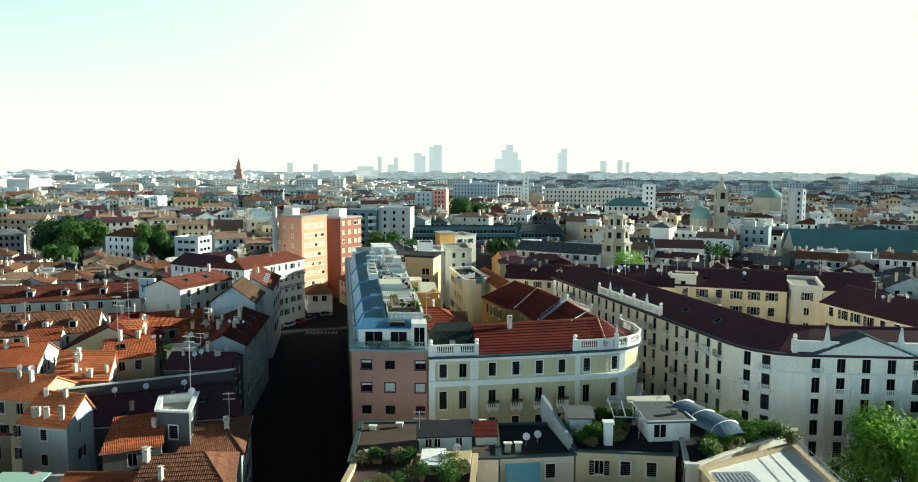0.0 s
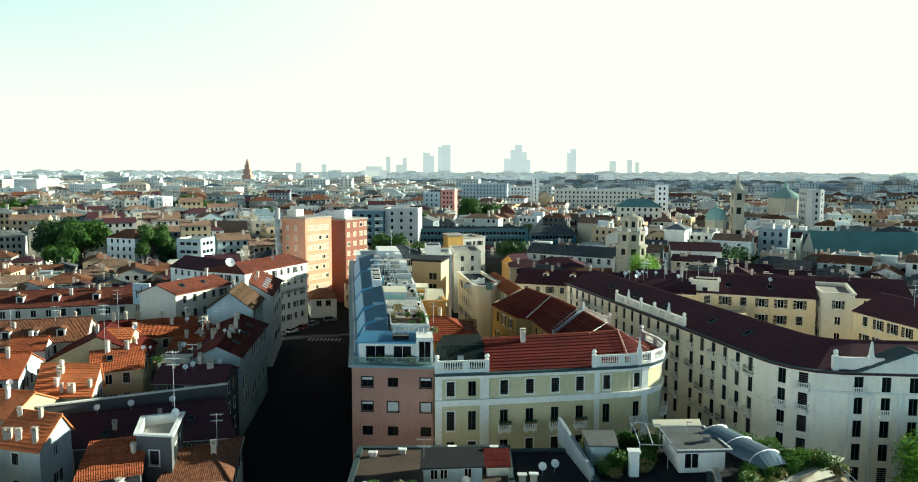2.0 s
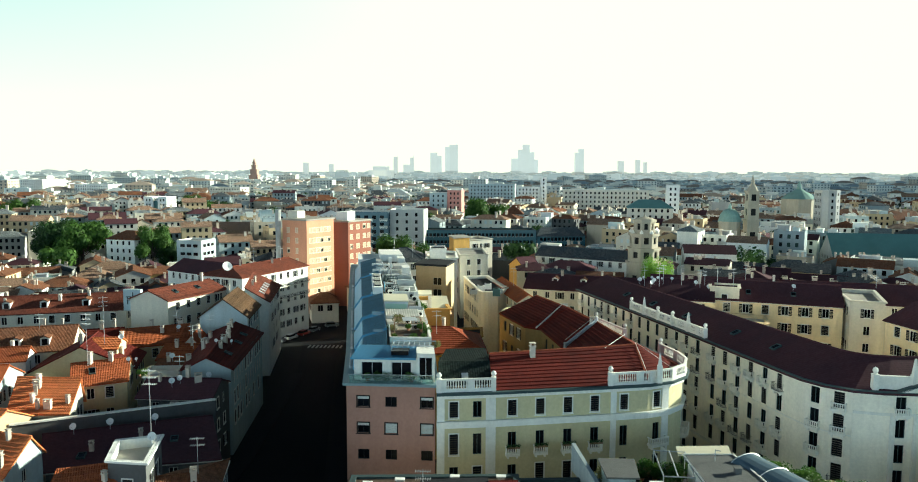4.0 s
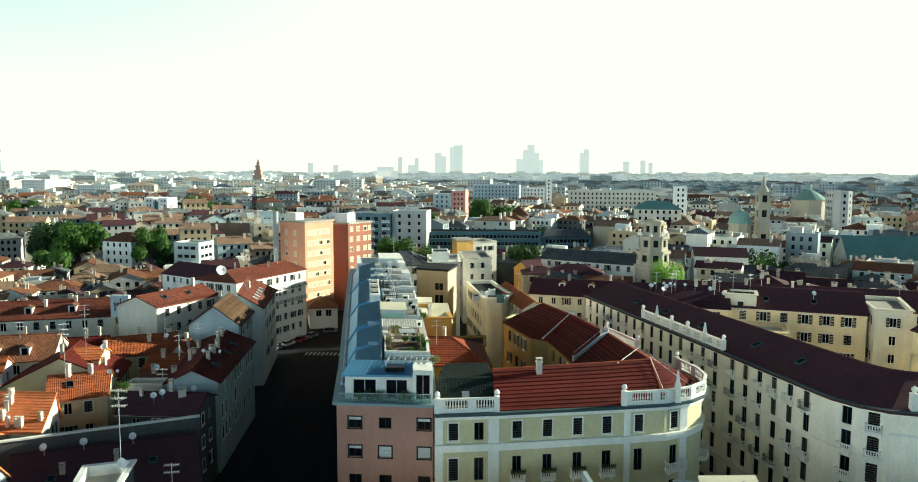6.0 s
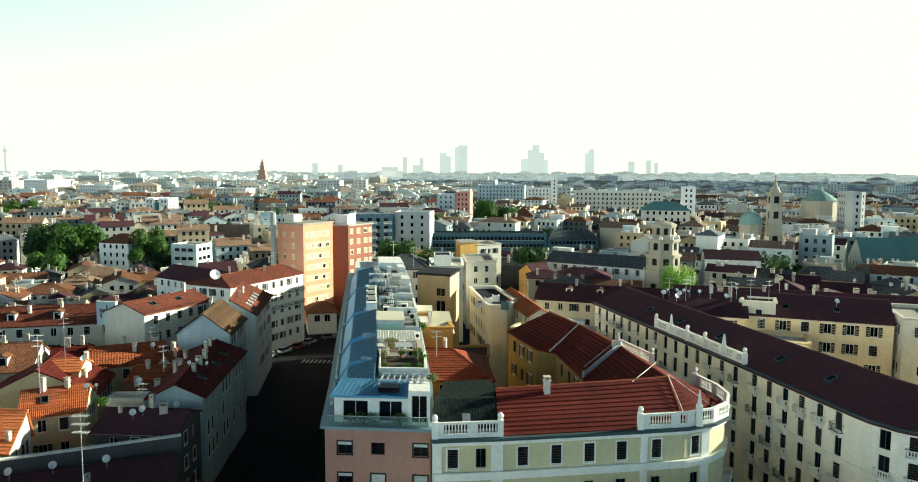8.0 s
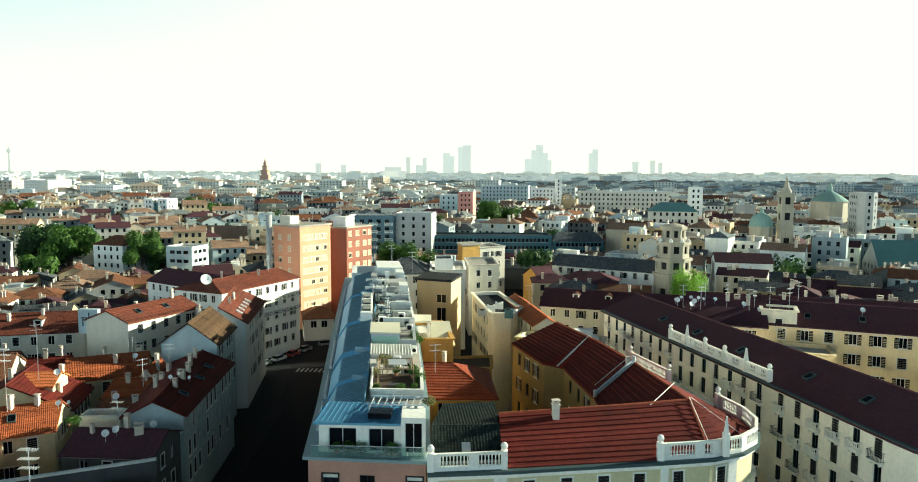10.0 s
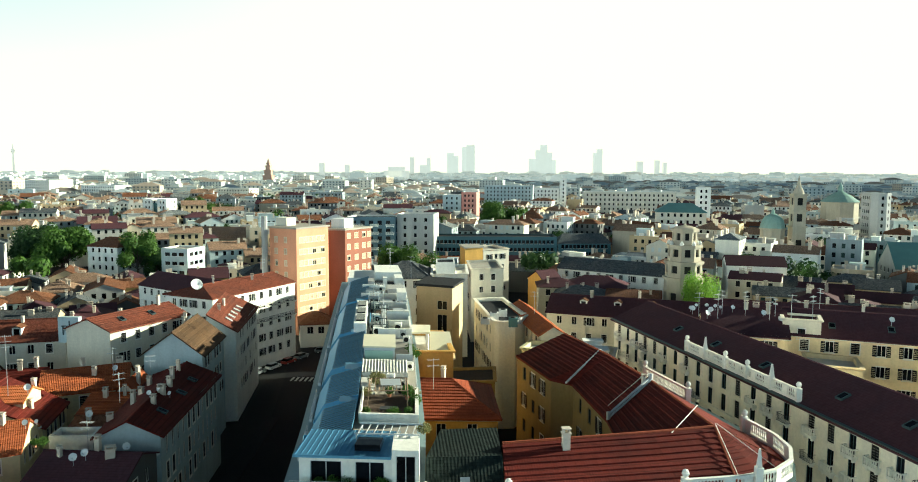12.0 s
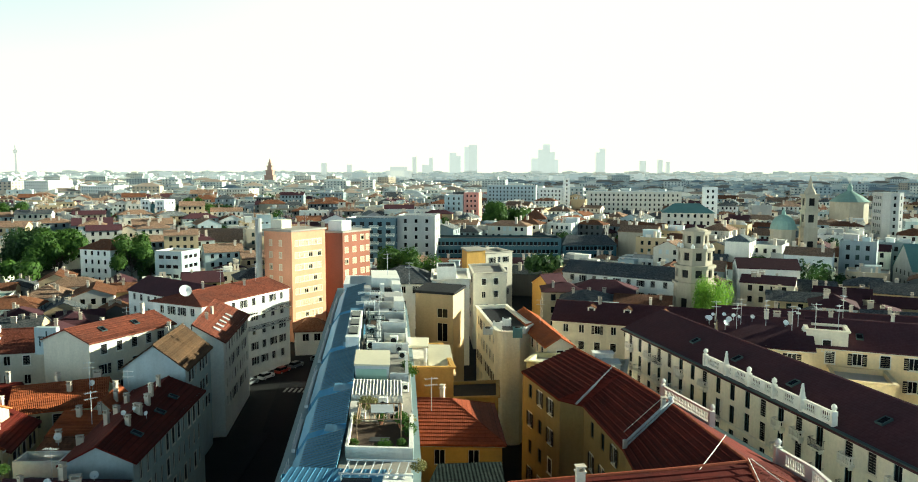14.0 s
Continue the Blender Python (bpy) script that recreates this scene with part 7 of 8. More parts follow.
for k, (y0, y1) in enumerate(((800, 1150), (1150, 1700), (1700, 2700), (2700, 4200))):
    m = Mesh()
    y = y0
    while y < y1:
        step = 13 + y * 0.0125
        x = -0.72 * y + crng.uniform(0, step)
        while x < 0.68 * y:
            xx, yy = x + crng.uniform(-4, 4), y + crng.uniform(-6, 6)
            a = 0.3 * math.sin(xx * 0.006 + yy * 0.004) + crng.uniform(-0.2, 0.2)
            w, d = step * crng.uniform(0.6, 1.3), step * crng.uniform(0.5, 0.9)
            h = crng.uniform(13, 20) + (crng.uniform(4, 14) if crng.random() < 0.05 else 0)
            p = rect(xx, yy, w, d, a)
            if crng.random() < 0.11:
                m.slot = 6
                for j in range(60):
                    c = Vector((xx + crng.gauss(0, step * 0.35), yy + crng.gauss(0, step * 0.3), crng.uniform(5, 17)))
                    u = Vector((crng.uniform(-1, 1), crng.uniform(-1, 1), crng.uniform(-1, 1))).normalized() * step * 0.09
                    v = u.orthogonal().normalized() * step * 0.07
                    m.face(c - u, c - v, c + u, c + v)
            elif crng.random() < 0.92:
                m.slot = crng.choice((0, 0, 1, 2))
                m.prism(p, 0, h, top=False, bottom=False)
                if k < 2 and crng.random() < 0.28:
                    r = min(w, d) * 0.18
                    F, B = ([p[0], p[1]], [p[3], p[2]]) if w > d else ([p[1], p[2]], [p[0], p[3]])
                    m.slot = crng.choice((3, 3, 4))
                    for f in roof_faces(F, B, h, r, (min(w, d) / 2,) * 2, 0.5, 0.5)[0]:
                        m.face(*f)
                else:
                    m.slot = crng.choice((4, 0, 4, 2))
                    m.prism(offset_line(p, 0.3, True), h - 0.3, h + 0.5)
                    m.slot = crng.choice((0, 2, 0))
                    m.prism(rect(xx + crng.uniform(-3, 3), yy, w * 0.35, d * 0.35, a), h + 0.5, h + crng.uniform(2, 4.5))
                m.slot = 5
                if y < 1800:
                    o = offset_line(p, 0.05, True)
                    for z in (h - 2.8, h - 6.2, h - 9.6):
                        for q, r_ in ((o[0], o[1]), (o[1], o[2]), (o[3], o[0])):
                            n = max(2, int(math.dist(q, r_) / 4.2))
                            for i in range(n):
                                s0, s1 = lerp(q, r_, (i + 0.3) / n), lerp(q, r_, (i + 0.68) / n)
                                m.face((*s0, z), (*s1, z), (*s1, z + 1.7), (*s0, z + 1.7))
            x += step * crng.uniform(0.9, 1.2)
        y += step * 0.85
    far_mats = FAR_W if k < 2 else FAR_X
    tagged(part("far_town", m, far_mats, uv=False), "endless roofs of the distant town, paled as by haze", "town", kind="stuff")

# ---- skyline: the hazy backdrop of distance ----


# tower colours hold painted haze: a paled base and a weak glow
HAZE_GLASS = distant("hazed_tower_glass", (0.50, 0.52, 0.52), 0.44)
HAZE_STONE = distant("hazed_tower_concrete", (0.44, 0.45, 0.44), 0.42)


def skyscraper(x, y, w, d, tops, mat, label, spire=0):
    """A far tower in steps of (share of the width, from, to)."""
    ob = thing("skyscraper", (x, y, 0), label, "tower", "skyline towers")
    for s0, s1, z in tops:
        m = Mesh()
        m.prism([(x + w * (s0 - 0.5), y), (x + w * (s1 - 0.5), y), (x + w * (s1 - 0.5), y + d), (x + w * (s0 - 0.5), y + d)], 0, z)
        part("shaft", m, mat, ob)
    if spire:
        m = Mesh()
        m.lathe(x + w * 0.4, y + d / 2, [(1.6, tops[-1][2]), (0.6, spire)], 6)
        part("spire", m, mat, ob)
    return ob


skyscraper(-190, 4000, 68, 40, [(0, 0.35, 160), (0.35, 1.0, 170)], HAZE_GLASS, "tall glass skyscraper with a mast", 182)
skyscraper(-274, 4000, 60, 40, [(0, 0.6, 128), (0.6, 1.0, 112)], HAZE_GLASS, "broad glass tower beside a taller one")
skyscraper(205, 4000, 142, 60, [(0, 0.25, 98), (0.25, 0.42, 145), (0.42, 0.68, 172), (0.68, 0.86, 132), (0.86, 1.0, 92)], HAZE_GLASS, "stepped cluster of glass towers, paled as by haze")
skyscraper(498, 4000, 46, 40, [(0, 0.4, 130), (0.4, 1.0, 150)], HAZE_GLASS, "slim tower on the horizon, paled as by haze", 158)
skyscraper(-481, 3900, 20, 20, [(0, 1, 104)], HAZE_STONE, "slim tower on the horizon, paled as by haze", 112)
skyscraper(-394, 3900, 18, 20, [(0, 1, 100)], HAZE_STONE, "slim tower on the horizon, paled as by haze", 116)
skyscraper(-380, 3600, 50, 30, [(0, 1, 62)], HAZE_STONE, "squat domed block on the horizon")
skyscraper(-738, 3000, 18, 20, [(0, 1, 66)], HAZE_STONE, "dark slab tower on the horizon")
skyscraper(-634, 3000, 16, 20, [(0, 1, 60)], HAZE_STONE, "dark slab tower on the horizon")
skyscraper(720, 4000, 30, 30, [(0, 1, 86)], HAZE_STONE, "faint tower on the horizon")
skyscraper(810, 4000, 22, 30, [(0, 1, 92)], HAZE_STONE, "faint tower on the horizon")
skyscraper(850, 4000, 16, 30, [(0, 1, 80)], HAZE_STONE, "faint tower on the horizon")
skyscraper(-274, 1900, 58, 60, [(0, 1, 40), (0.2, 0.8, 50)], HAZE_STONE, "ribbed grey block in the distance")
CASTLE = surface("pinkish_castle_brick", (0.42, 0.27, 0.21))
castle = thing("castle_tower", (-535, 1700, 0), "stepped brick castle gate tower", "tower")
for r, z0, z1 in ((10, 0, 30), (7.5, 30, 42), (5, 42, 52), (3, 52, 58)):
    m = Mesh()
    m.prism([(-535 - r, 1700 - r), (-535 + r, 1700 - r), (-535 + r, 1700 + r), (-535 - r, 1700 + r)], z0, z1)
    m.prism([(-535 - r - 1, 1700 - r - 1), (-535 + r + 1, 1700 - r - 1), (-535 + r + 1, 1700 + r + 1), (-535 - r - 1, 1700 + r + 1)], z1 - 2.5, z1)
    part("stage", m, CASTLE, castle)
m = Mesh()
m.lathe(-535, 1700, [(3.5, 58), (2.4, 62), (0.2, 68)], 8)
part("cap", m, CASTLE, castle)
mast = thing("radio_mast", (-2310, 3400, 0), "slender radio tower with a platform", "tower")
m = Mesh()
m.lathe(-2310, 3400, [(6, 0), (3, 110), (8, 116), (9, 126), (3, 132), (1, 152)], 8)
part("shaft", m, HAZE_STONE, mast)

# ---- roof clutter: dishes, aerials, plants ----
def dish_kind(r, label):
    ob = thing("satellite_dish", (0, 0, 0), label, "satellite dish", "roof dishes")
    m = Mesh()
    m.m = Matrix.Translation((0, -0.12, 1.1)) @ Matrix.Rotation(radians(62), 4, "X")
    m.lathe(0, 0, [(0.05 * r, -0.16 * r), (0.5 * r, -0.11 * r), (0.85 * r, 0.02 * r), (r, 0.12 * r), (0.95 * r, 0.12 * r), (0.5 * r, -0.04 * r), (0.05 * r, -0.1 * r)], 16)
    part("reflector", m, DISHW, ob)
    m = Mesh()
    m.rod((0, 0, 0), (0, 0, 1.15), 0.035, 6)
    part("mast", m, STEEL, ob)
    m = Mesh()
    m.rod((0, -0.1, 1.05 - r * 0.8), (0, -0.9 * r - 0.1, 1.1), 0.02, 4)
    m.box(-0.05, -0.95 * r - 0.15, 1.05, 0.05, -0.85 * r - 0.1, 1.16)
    part("feed_arm", m, STEEL, ob)
    return ob


DISH = dish_kind(0.45, "small white satellite dish on a roof")
DISH.location = (-5.5, 83.4, 14.6)
BIGDISH = dish_kind(1.3, "large white satellite dish on the palazzo roof")
BIGDISH.matrix_basis = pose(-68.0, 206.5, 19.9, rz=40)
for x, y, z, rz in ((-2.6, 85.5, 14.6, 20), (-1.2, 79.6, 14.9, -15), (6.9, 85.6, 14.0, 0), (8.3, 86.4, 14.0, 10), (17.6, 82.3, 13.0, 30), (-35.9, 93.0, 16.9, 10), (-49.6, 110.0, 12.3, 30), (-44.6, 112.4, 12.2, 15), (-53.5, 108.2, 12.2, 0),
                    (-47.5, 124.5, 13.6, 20), (-46.6, 125.4, 13.8, 0), (-43.2, 128.0, 13.6, 40), (-52.8, 137.0, 14.2, 20), (-70.5, 112.5, 14.4, 0), (-69.0, 113.0, 14.2, 25), (-56.0, 178.5, 18.6, 10), (-60.2, 157.2, 14.6, 0), (-63.0, 140.0, 16.6, 20),
                    (32.6, 172.3, 22.6, 0), (34.6, 170.6, 22.2, 30), (35.4, 171.4, 22.6, -20), (44.0, 171.3, 22.2, 10), (46.2, 169.6, 21.6, 0), (82.0, 138.0, 22.2, 20), (84.0, 132.0, 22.6, -10), (62.0, 166.0, 22.4, 5)):
    copy_thing(DISH, pose(x, y, z, rz=rz))


def aerial_kind(h, bars, label):
    ob = thing("aerial", (0, 0, 0), label, "aerial", "roof aerials")
    m = Mesh()
    m.rod((0, 0, 0), (0, 0, h), 0.04, 5)
    part("mast", m, STEEL, ob)
    for k in range(bars):
        z = h - 0.2 - k * 0.75
        m = Mesh()
        xs = sorted(-0.7 + i * 0.23 + e for i in range(7) for e in (-0.02, 0.02))
        m.cells(xs, [-0.32, -0.03, 0.03, 0.32], [z - 0.02, z + 0.02], lambda i, j, q: j == 1 or i % 2 == 0)
        part("antenna", m, STEEL, ob)
    return ob


AERIAL = aerial_kind(4.2, 2, "galvanised television aerial on a roof mast")
AERIAL.location = (-5.7, 83.6, 14.6)
TALL = aerial_kind(8.5, 3, "tall television mast above the old roofs")
TALL.location = (-62.6, 128.4, 15.6)
for x, y, z, rz in ((-66.5, 141.0, 16.0, 30), (-36.2, 93.4, 16.8, 0)):
    copy_thing(TALL, pose(x, y, z, rz=rz))
for x, y, z, rz in ((-60.4, 156.8, 14.8, 20), (-50.6, 140.5, 15.6, 50), (-52.0, 152.0, 15.0, 10), (-47.5, 127.5, 13.6, 0), (-69.0, 184.0, 17.6, 30), (-84.0, 150.5, 15.2, 0), (-90.0, 146.0, 15.4, 40), (-31.6, 94.5, 13.2, 10), (-64.0, 216.0, 20.6, 0), (-59.0, 225.0, 20.4, 60),
                    (33.4, 171.4, 22.4, 0), (36.2, 170.2, 22.4, 30), (44.6, 170.2, 22.0, 20), (45.8, 171.0, 21.6, 70), (83.0, 135.0, 22.4, 0), (-16.4, 181.0, 26.8, 0), (-22.0, 192.0, 27.0, 40), (6.4, 182.0, 20.4, 0), (-8.0, 136.5, 19.4, 20), (-55.0, 255.0, 30.4, 0), (-49.0, 266.0, 32.0, 0)):
    copy_thing(AERIAL, pose(x, y, z, rz=rz))


def plant_kind(seed, r, h, mat, potted, label, name):
    q = random.Random(seed)
    ob = thing(name, (0, 0, 0), label, "plant", "terrace plants")
    if potted:
        m = Mesh()
        m.lathe(0, 0, [(r * 0.35, 0), (r * 0.45, h * 0.28), (r * 0.5, h * 0.3)], 8)
        part("pot", m, POT, ob)
    m = Mesh()
    base = h * 0.25 if potted else 0.0
    for k in range(420):
        d = Vector((q.gauss(0, 1), q.gauss(0, 1), q.gauss(0, 1))).normalized() * q.uniform(0.35, 1.0)
        p = Vector((d.x * r, d.y * r, base + (h - base) * (0.5 + 0.5 * d.z)))
        u = Vector((q.uniform(-1, 1), q.uniform(-1, 1), q.uniform(-0.3, 1))).normalized() * q.uniform(0.09, 0.2)
        v = u.orthogonal().normalized() * 0.07
        m.face(p - u, p - v, p + u, p + v)
    part("foliage", m, mat, ob)
    return ob


P1 = plant_kind(1, 0.7, 1.5, LEAF_A, True, "green potted shrub on a roof terrace", "potted_shrub")
P1.location = (-9.0, 119.6, 23.75)
P2 = plant_kind(2, 1.0, 1.4, LEAF_C, False, "dry yellowish bush on a roof terrace", "bush")
P2.location = (-12.6, 122.4, 24.4)
P3 = plant_kind(3, 1.1, 1.8, LEAF_A, False, "dense green bush on a roof garden", "bush")
P3.location = (33.5, 91.6, 14.7)
prng = random.Random(5)
spots_p = []
for a, b, n, z in (((29.0, 93.5), (38.4, 84.8), 22, 14.7), ((13.0, 92.0), (22.6, 93.6), 8, 14.5), ((13.6, 84.4), (14.6, 91.0), 6, 14.5), ((17.2, 86.0), (20.6, 93.0), 9, 14.5), ((-11.4, 67.0), (-0.6, 77.0), 9, 15.2), ((-11.6, 76.6), (-6.0, 76.8), 7, 15.2), ((-2.4, 71.0), (-0.6, 75.0), 6, 15.2), ((26.6, 80.9), (37.2, 88.3), 20, 14.7), ((27.4, 83.0), (33.0, 87.6), 9, 14.7), ((13.0, 91.6), (19.0, 92.2), 6, 14.5), ((14.0, 84.0), (15.4, 86.6), 4, 14.5)):
    for k in range(n):
        x, y = lerp(a, b, (k + prng.uniform(0.1, 0.9)) / n)
        spots_p.append((x + prng.uniform(-0.5, 0.5), y + prng.uniform(-0.5, 0.5), z))
for k, (x, y, z) in enumerate(spots_p):
    ob = copy_thing((P3, P1, P2, P3)[prng.randint(0, 3)], pose(x, y, z, rz=prng.uniform(0, 360)))
    s = prng.uniform(0.75, 1.35)
    ob.scale = (s, s, s)
for x, y, z, k in ((-8.2, 114.2, 23.75, 0), (-12.2, 114.0, 23.75, 0), (-8.0, 117.5, 23.75, 2), (-13.4, 120.2, 23.75, 1), (-8.4, 120.4, 23.75, 1), (-11.0, 120.4, 23.75, 0), (-10.2, 136.5, 23.6, 2), (-11.2, 139.0, 23.6, 2), (-6.2, 109.5, 24.0, 1), (-54.0, 127.6, 14.4, 0), (-53.6, 128.4, 14.2, 2),
                    (-14.2, 104.0, 21.15, 0), (-11.9, 103.9, 21.15, 2), (-9.2, 103.9, 21.15, 2), (-8.8, 103.7, 21.15, 0), (-13.0, 103.9, 21.15, 2), (-9.6, 113.6, 23.75, 2)):
    ob = copy_thing((P1, P2, P3)[k], pose(x, y, z, rz=40 * x))
    ob.scale = (0.7, 0.7, 0.7)


# ---- roof terraces below the first part of the flight ----
def frame_rods(parent, name, pts, edges, r, mat, label=""):
    for a, b in edges:
        m = Mesh()
        m.rod(pts[a], pts[b], r, 5)
        part(name, m, mat, parent, label)


hut = thing("roof_hut", (-2.8, 83.5, 14.6), "low pale blue attic hut with dark windows", "hut")
m = Mesh()
sp = facade(m, (-5.6, 81.6), (0.4, 82.4), 14.6, 16.4, [(0.7, 1.5), (1.7, 2.5), (4.2, 5.0)], [(15.0, 16.1)])
for a, b in (((0.4, 82.4), (0.1, 86.4)), ((0.1, 86.4), (-5.9, 85.6)), ((-5.9, 85.6), (-5.6, 81.6))):
    facade(m, a, b, 14.6, 16.4, [], [])
part("wall", m, PALE_BLUE, hut)
m = Mesh()
slab(m, [[(-5.9, 81.2, 16.45), (0.7, 82.0, 16.45), (0.4, 86.8, 16.75), (-6.2, 86.0, 16.75)]], 0.15)
part("roof", m, BITUMEN, hut)
for place, ang, w, h in sp:
    window(hut, place, ang, w, h, "plain")
hut = thing("roof_hut", (1.6, 86, 14.6), "small hut with a dark red gabled roof", "hut")
m = Mesh()
m.prism([(0.9, 83.8), (3.2, 84.0), (3.0, 88.0), (0.7, 87.8)], 14.6, 15.9)
part("wall", m, CREAM, hut)
m = Mesh()
slab(m, roof_faces([(0.9, 83.8), (3.2, 84.0)], [(0.7, 87.8), (3.0, 88.0)], 15.9, 1.0, (0, 0), 0.3)[0], 0.12)
part("roof", m, TILE_RED, hut, uv=True)
par = thing("parapet_wall", (10.7, 90, 14), "sloping grey-blue parapet wall between two roofs", "wall", kind="structure")
m = Mesh()
m.face((9.6, 95.6, 14.0), (11.8, 84.0, 14.0), (11.8, 84.0, 15.5), (9.6, 95.6, 17.0))
m.face((12.2, 84.1, 14.0), (10.0, 95.7, 14.0), (10.0, 95.7, 17.0), (12.2, 84.1, 15.5))
m.face((9.6, 95.6, 17.0), (11.8, 84.0, 15.5), (12.2, 84.1, 15.5), (10.0, 95.7, 17.0))
m.face((11.8, 84.0, 14.0), (12.2, 84.1, 14.0), (12.2, 84.1, 15.5), (11.8, 84.0, 15.5))
part("render_face", m, SHADED_BLUE, par)
hut = thing("roof_hut", (13.6, 89.5, 14.4), "pale hut with a flat lid on the roof garden", "hut")
m = Mesh()
m.prism([(12.4, 87.6), (15.0, 87.6), (15.4, 91.6), (12.2, 91.6)], 14.4, 16.6)
part("wall", m, PALE_BLUE, hut)
m = Mesh()
m.prism([(12.1, 87.2), (15.3, 87.2), (15.7, 92.0), (11.9, 92.0)], 16.6, 16.8)
part("roof", m, DIM_GREY, hut)
st = thing("chimney_stack", (16.5, 85.0, 14.4), "white rendered chimney stack on the roof garden", "chimney")
m = Mesh()
m.box(16.0, 84.6, 14.4, 17.0, 85.4, 17.0)
m.box(15.85, 84.45, 17.0, 17.15, 85.55, 17.25)
part("shaft", m, WHITEWALL, st)
pg = thing("pergola", (19.5, 89, 14.4), "bare grey pergola frame over a roof garden", "pergola")
pts = [(17.6, 87.2, 17.0), (20.6, 87.0, 17.0), (21.2, 93.0, 17.2), (18.0, 93.4, 17.2), (17.6, 87.2, 14.4), (20.6, 87.0, 14.4), (21.2, 93.0, 14.4), (18.0, 93.4, 14.4), (19.0, 87.1, 17.0), (19.6, 93.2, 17.2)]
frame_rods(pg, "beam", pts, ((0, 1), (1, 2), (2, 3), (3, 0), (8, 9)), 0.07, STEEL)
frame_rods(pg, "post", pts, ((0, 4), (1, 5), (2, 6), (3, 7)), 0.06, STEEL)
room = thing("roof_room", (24, 88, 14.6), "off-white roof pavilion with a grey flat roof", "pavilion")
m = Mesh()
sp = facade(m, (21.4, 85.4), (26.4, 85.9), 14.6, 17.0, [(0.6, 2.2)], [(15.0, 16.7)])
for a, b in (((26.4, 85.9), (25.6, 92.0)), ((25.6, 92.0), (21.2, 91.8)), ((21.2, 91.8), (21.4, 85.4))):
    facade(m, a, b, 14.6, 17.0, [], [])
part("wall", m, STUCCO, room)
m = Mesh()
m.prism([(21.0, 84.8), (26.9, 85.4), (26.0, 92.4), (20.8, 92.2)], 17.0, 17.25)
part("roof", m, DIM_GREY, room, "grey flat roof")
ring_ = [(21.0, 84.8), (26.9, 85.4), (26.0, 92.4), (20.8, 92.2)]
for a, b in zip(ring_, ring_[1:] + ring_[:1]):
    m = Mesh()
    m.rod((*a, 17.3), (*b, 17.3), 0.09, 5)
    part("edge_trim", m, STUCCO, room)
m = Mesh()
m.box(24.6, 87.4, 17.25, 25.2, 88.0, 17.8)
m.box(24.5, 87.3, 17.8, 25.3, 88.1, 17.88)
part("vent", m, DIM_GREY, room)
m = Mesh()
m.rod((23.6, 90.6, 17.25), (23.6, 90.6, 18.5), 0.05, 5)
m.rod((23.6, 90.6, 18.4), (24.1, 90.4, 18.4), 0.05, 5)
part("vent_pipe", m, STEEL, room)
for place, ang, w, h in sp:
    window(room, place, ang, w, h, "plain")
m = Mesh()
slab(m, [[(20.4, 92.6, 17.0), (26.0, 92.8, 17.1), (26.2, 94.6, 17.4), (20.6, 94.4, 17.3)]], 0.06)
part("awning", m, CANVAS, room, "cream canvas awning")
arch = thing("glass_canopy", (28.5, 87, 14.6), "arched blue-grey sheet and steel canopy over a roof terrace", "canopy")
prof = [(math.cos(radians(a)) * 2.2, math.sin(radians(a)) * 1.0) for a in range(0, 181, 20)]
ax, ay = Vector((26.9, 91.2, 16.8)), Vector((30.2, 84.9, 16.4))
side = Vector((0.89, 0.46, 0))
for i, ((u0, w0), (u1, w1)) in enumerate(zip(prof, prof[1:])):
    m = Mesh()
    q = [ax + side * u0 + Vector((0, 0, w0)), ay + side * u0 + Vector((0, 0, w0)), ay + side * u1 + Vector((0, 0, w1)), ax + side * u1 + Vector((0, 0, w1))]
    slab(m, [q], 0.05)
    part("pane", m, POLYCARB, arch)
# hipped front end of the canopy
az = ay + (ay - ax).normalized() * 1.5
for (u0, w0), (u1, w1) in zip(prof, prof[1:]):
    m = Mesh()
    slab(m, [[ay + side * u0 + Vector((0, 0, w0)), az + side * (u0 * 0.75) + Vector((0, 0, w0 * 0.2 - 0.15)), az + side * (u1 * 0.75) + Vector((0, 0, w1 * 0.2 - 0.15)), ay + side * u1 + Vector((0, 0, w1))]], 0.05)
    part("pane", m, POLYCARB, arch)
for end in (ax, ay, (ax + ay) / 2):
    for (u0, w0), (u1, w1) in zip(prof, prof[1:]):
        m = Mesh()
        m.rod(end + side * u0 + Vector((0, 0, w0 + 0.03)), end + side * u1 + Vector((0, 0, w1 + 0.03)), 0.06, 5)
        part("rib", m, STEEL, arch)
    for u in (-2.2, 2.2):
        m = Mesh()
        m.rod(end + side * u, Vector((end.x + side.x * u, end.y + side.y * u, 14.6)), 0.06, 5)
        part("post", m, STEEL, arch)
rail = thing("roof_railing", (37.8, 76, 14.9), "pale steel railing along the roof edge", "railing")
for k in range(12):
    x, y = lerp((37.4, 68.6), (37.9, 84.2), k / 11)
    m = Mesh()
    m.rod((x, y, 14.9), (x, y, 15.9), 0.03, 5)
    part("post", m, STEEL, rail)
for z in (15.4, 15.9):
    m = Mesh()
    m.rod((37.4, 68.6, z), (37.9, 84.2, z), 0.035, 5)
    part("rail", m, STEEL, rail)
sky_p = thing("solar_array", (28, 74, 14.5), "grey ribbed panel field on the white roof", "panel")
m = Mesh()
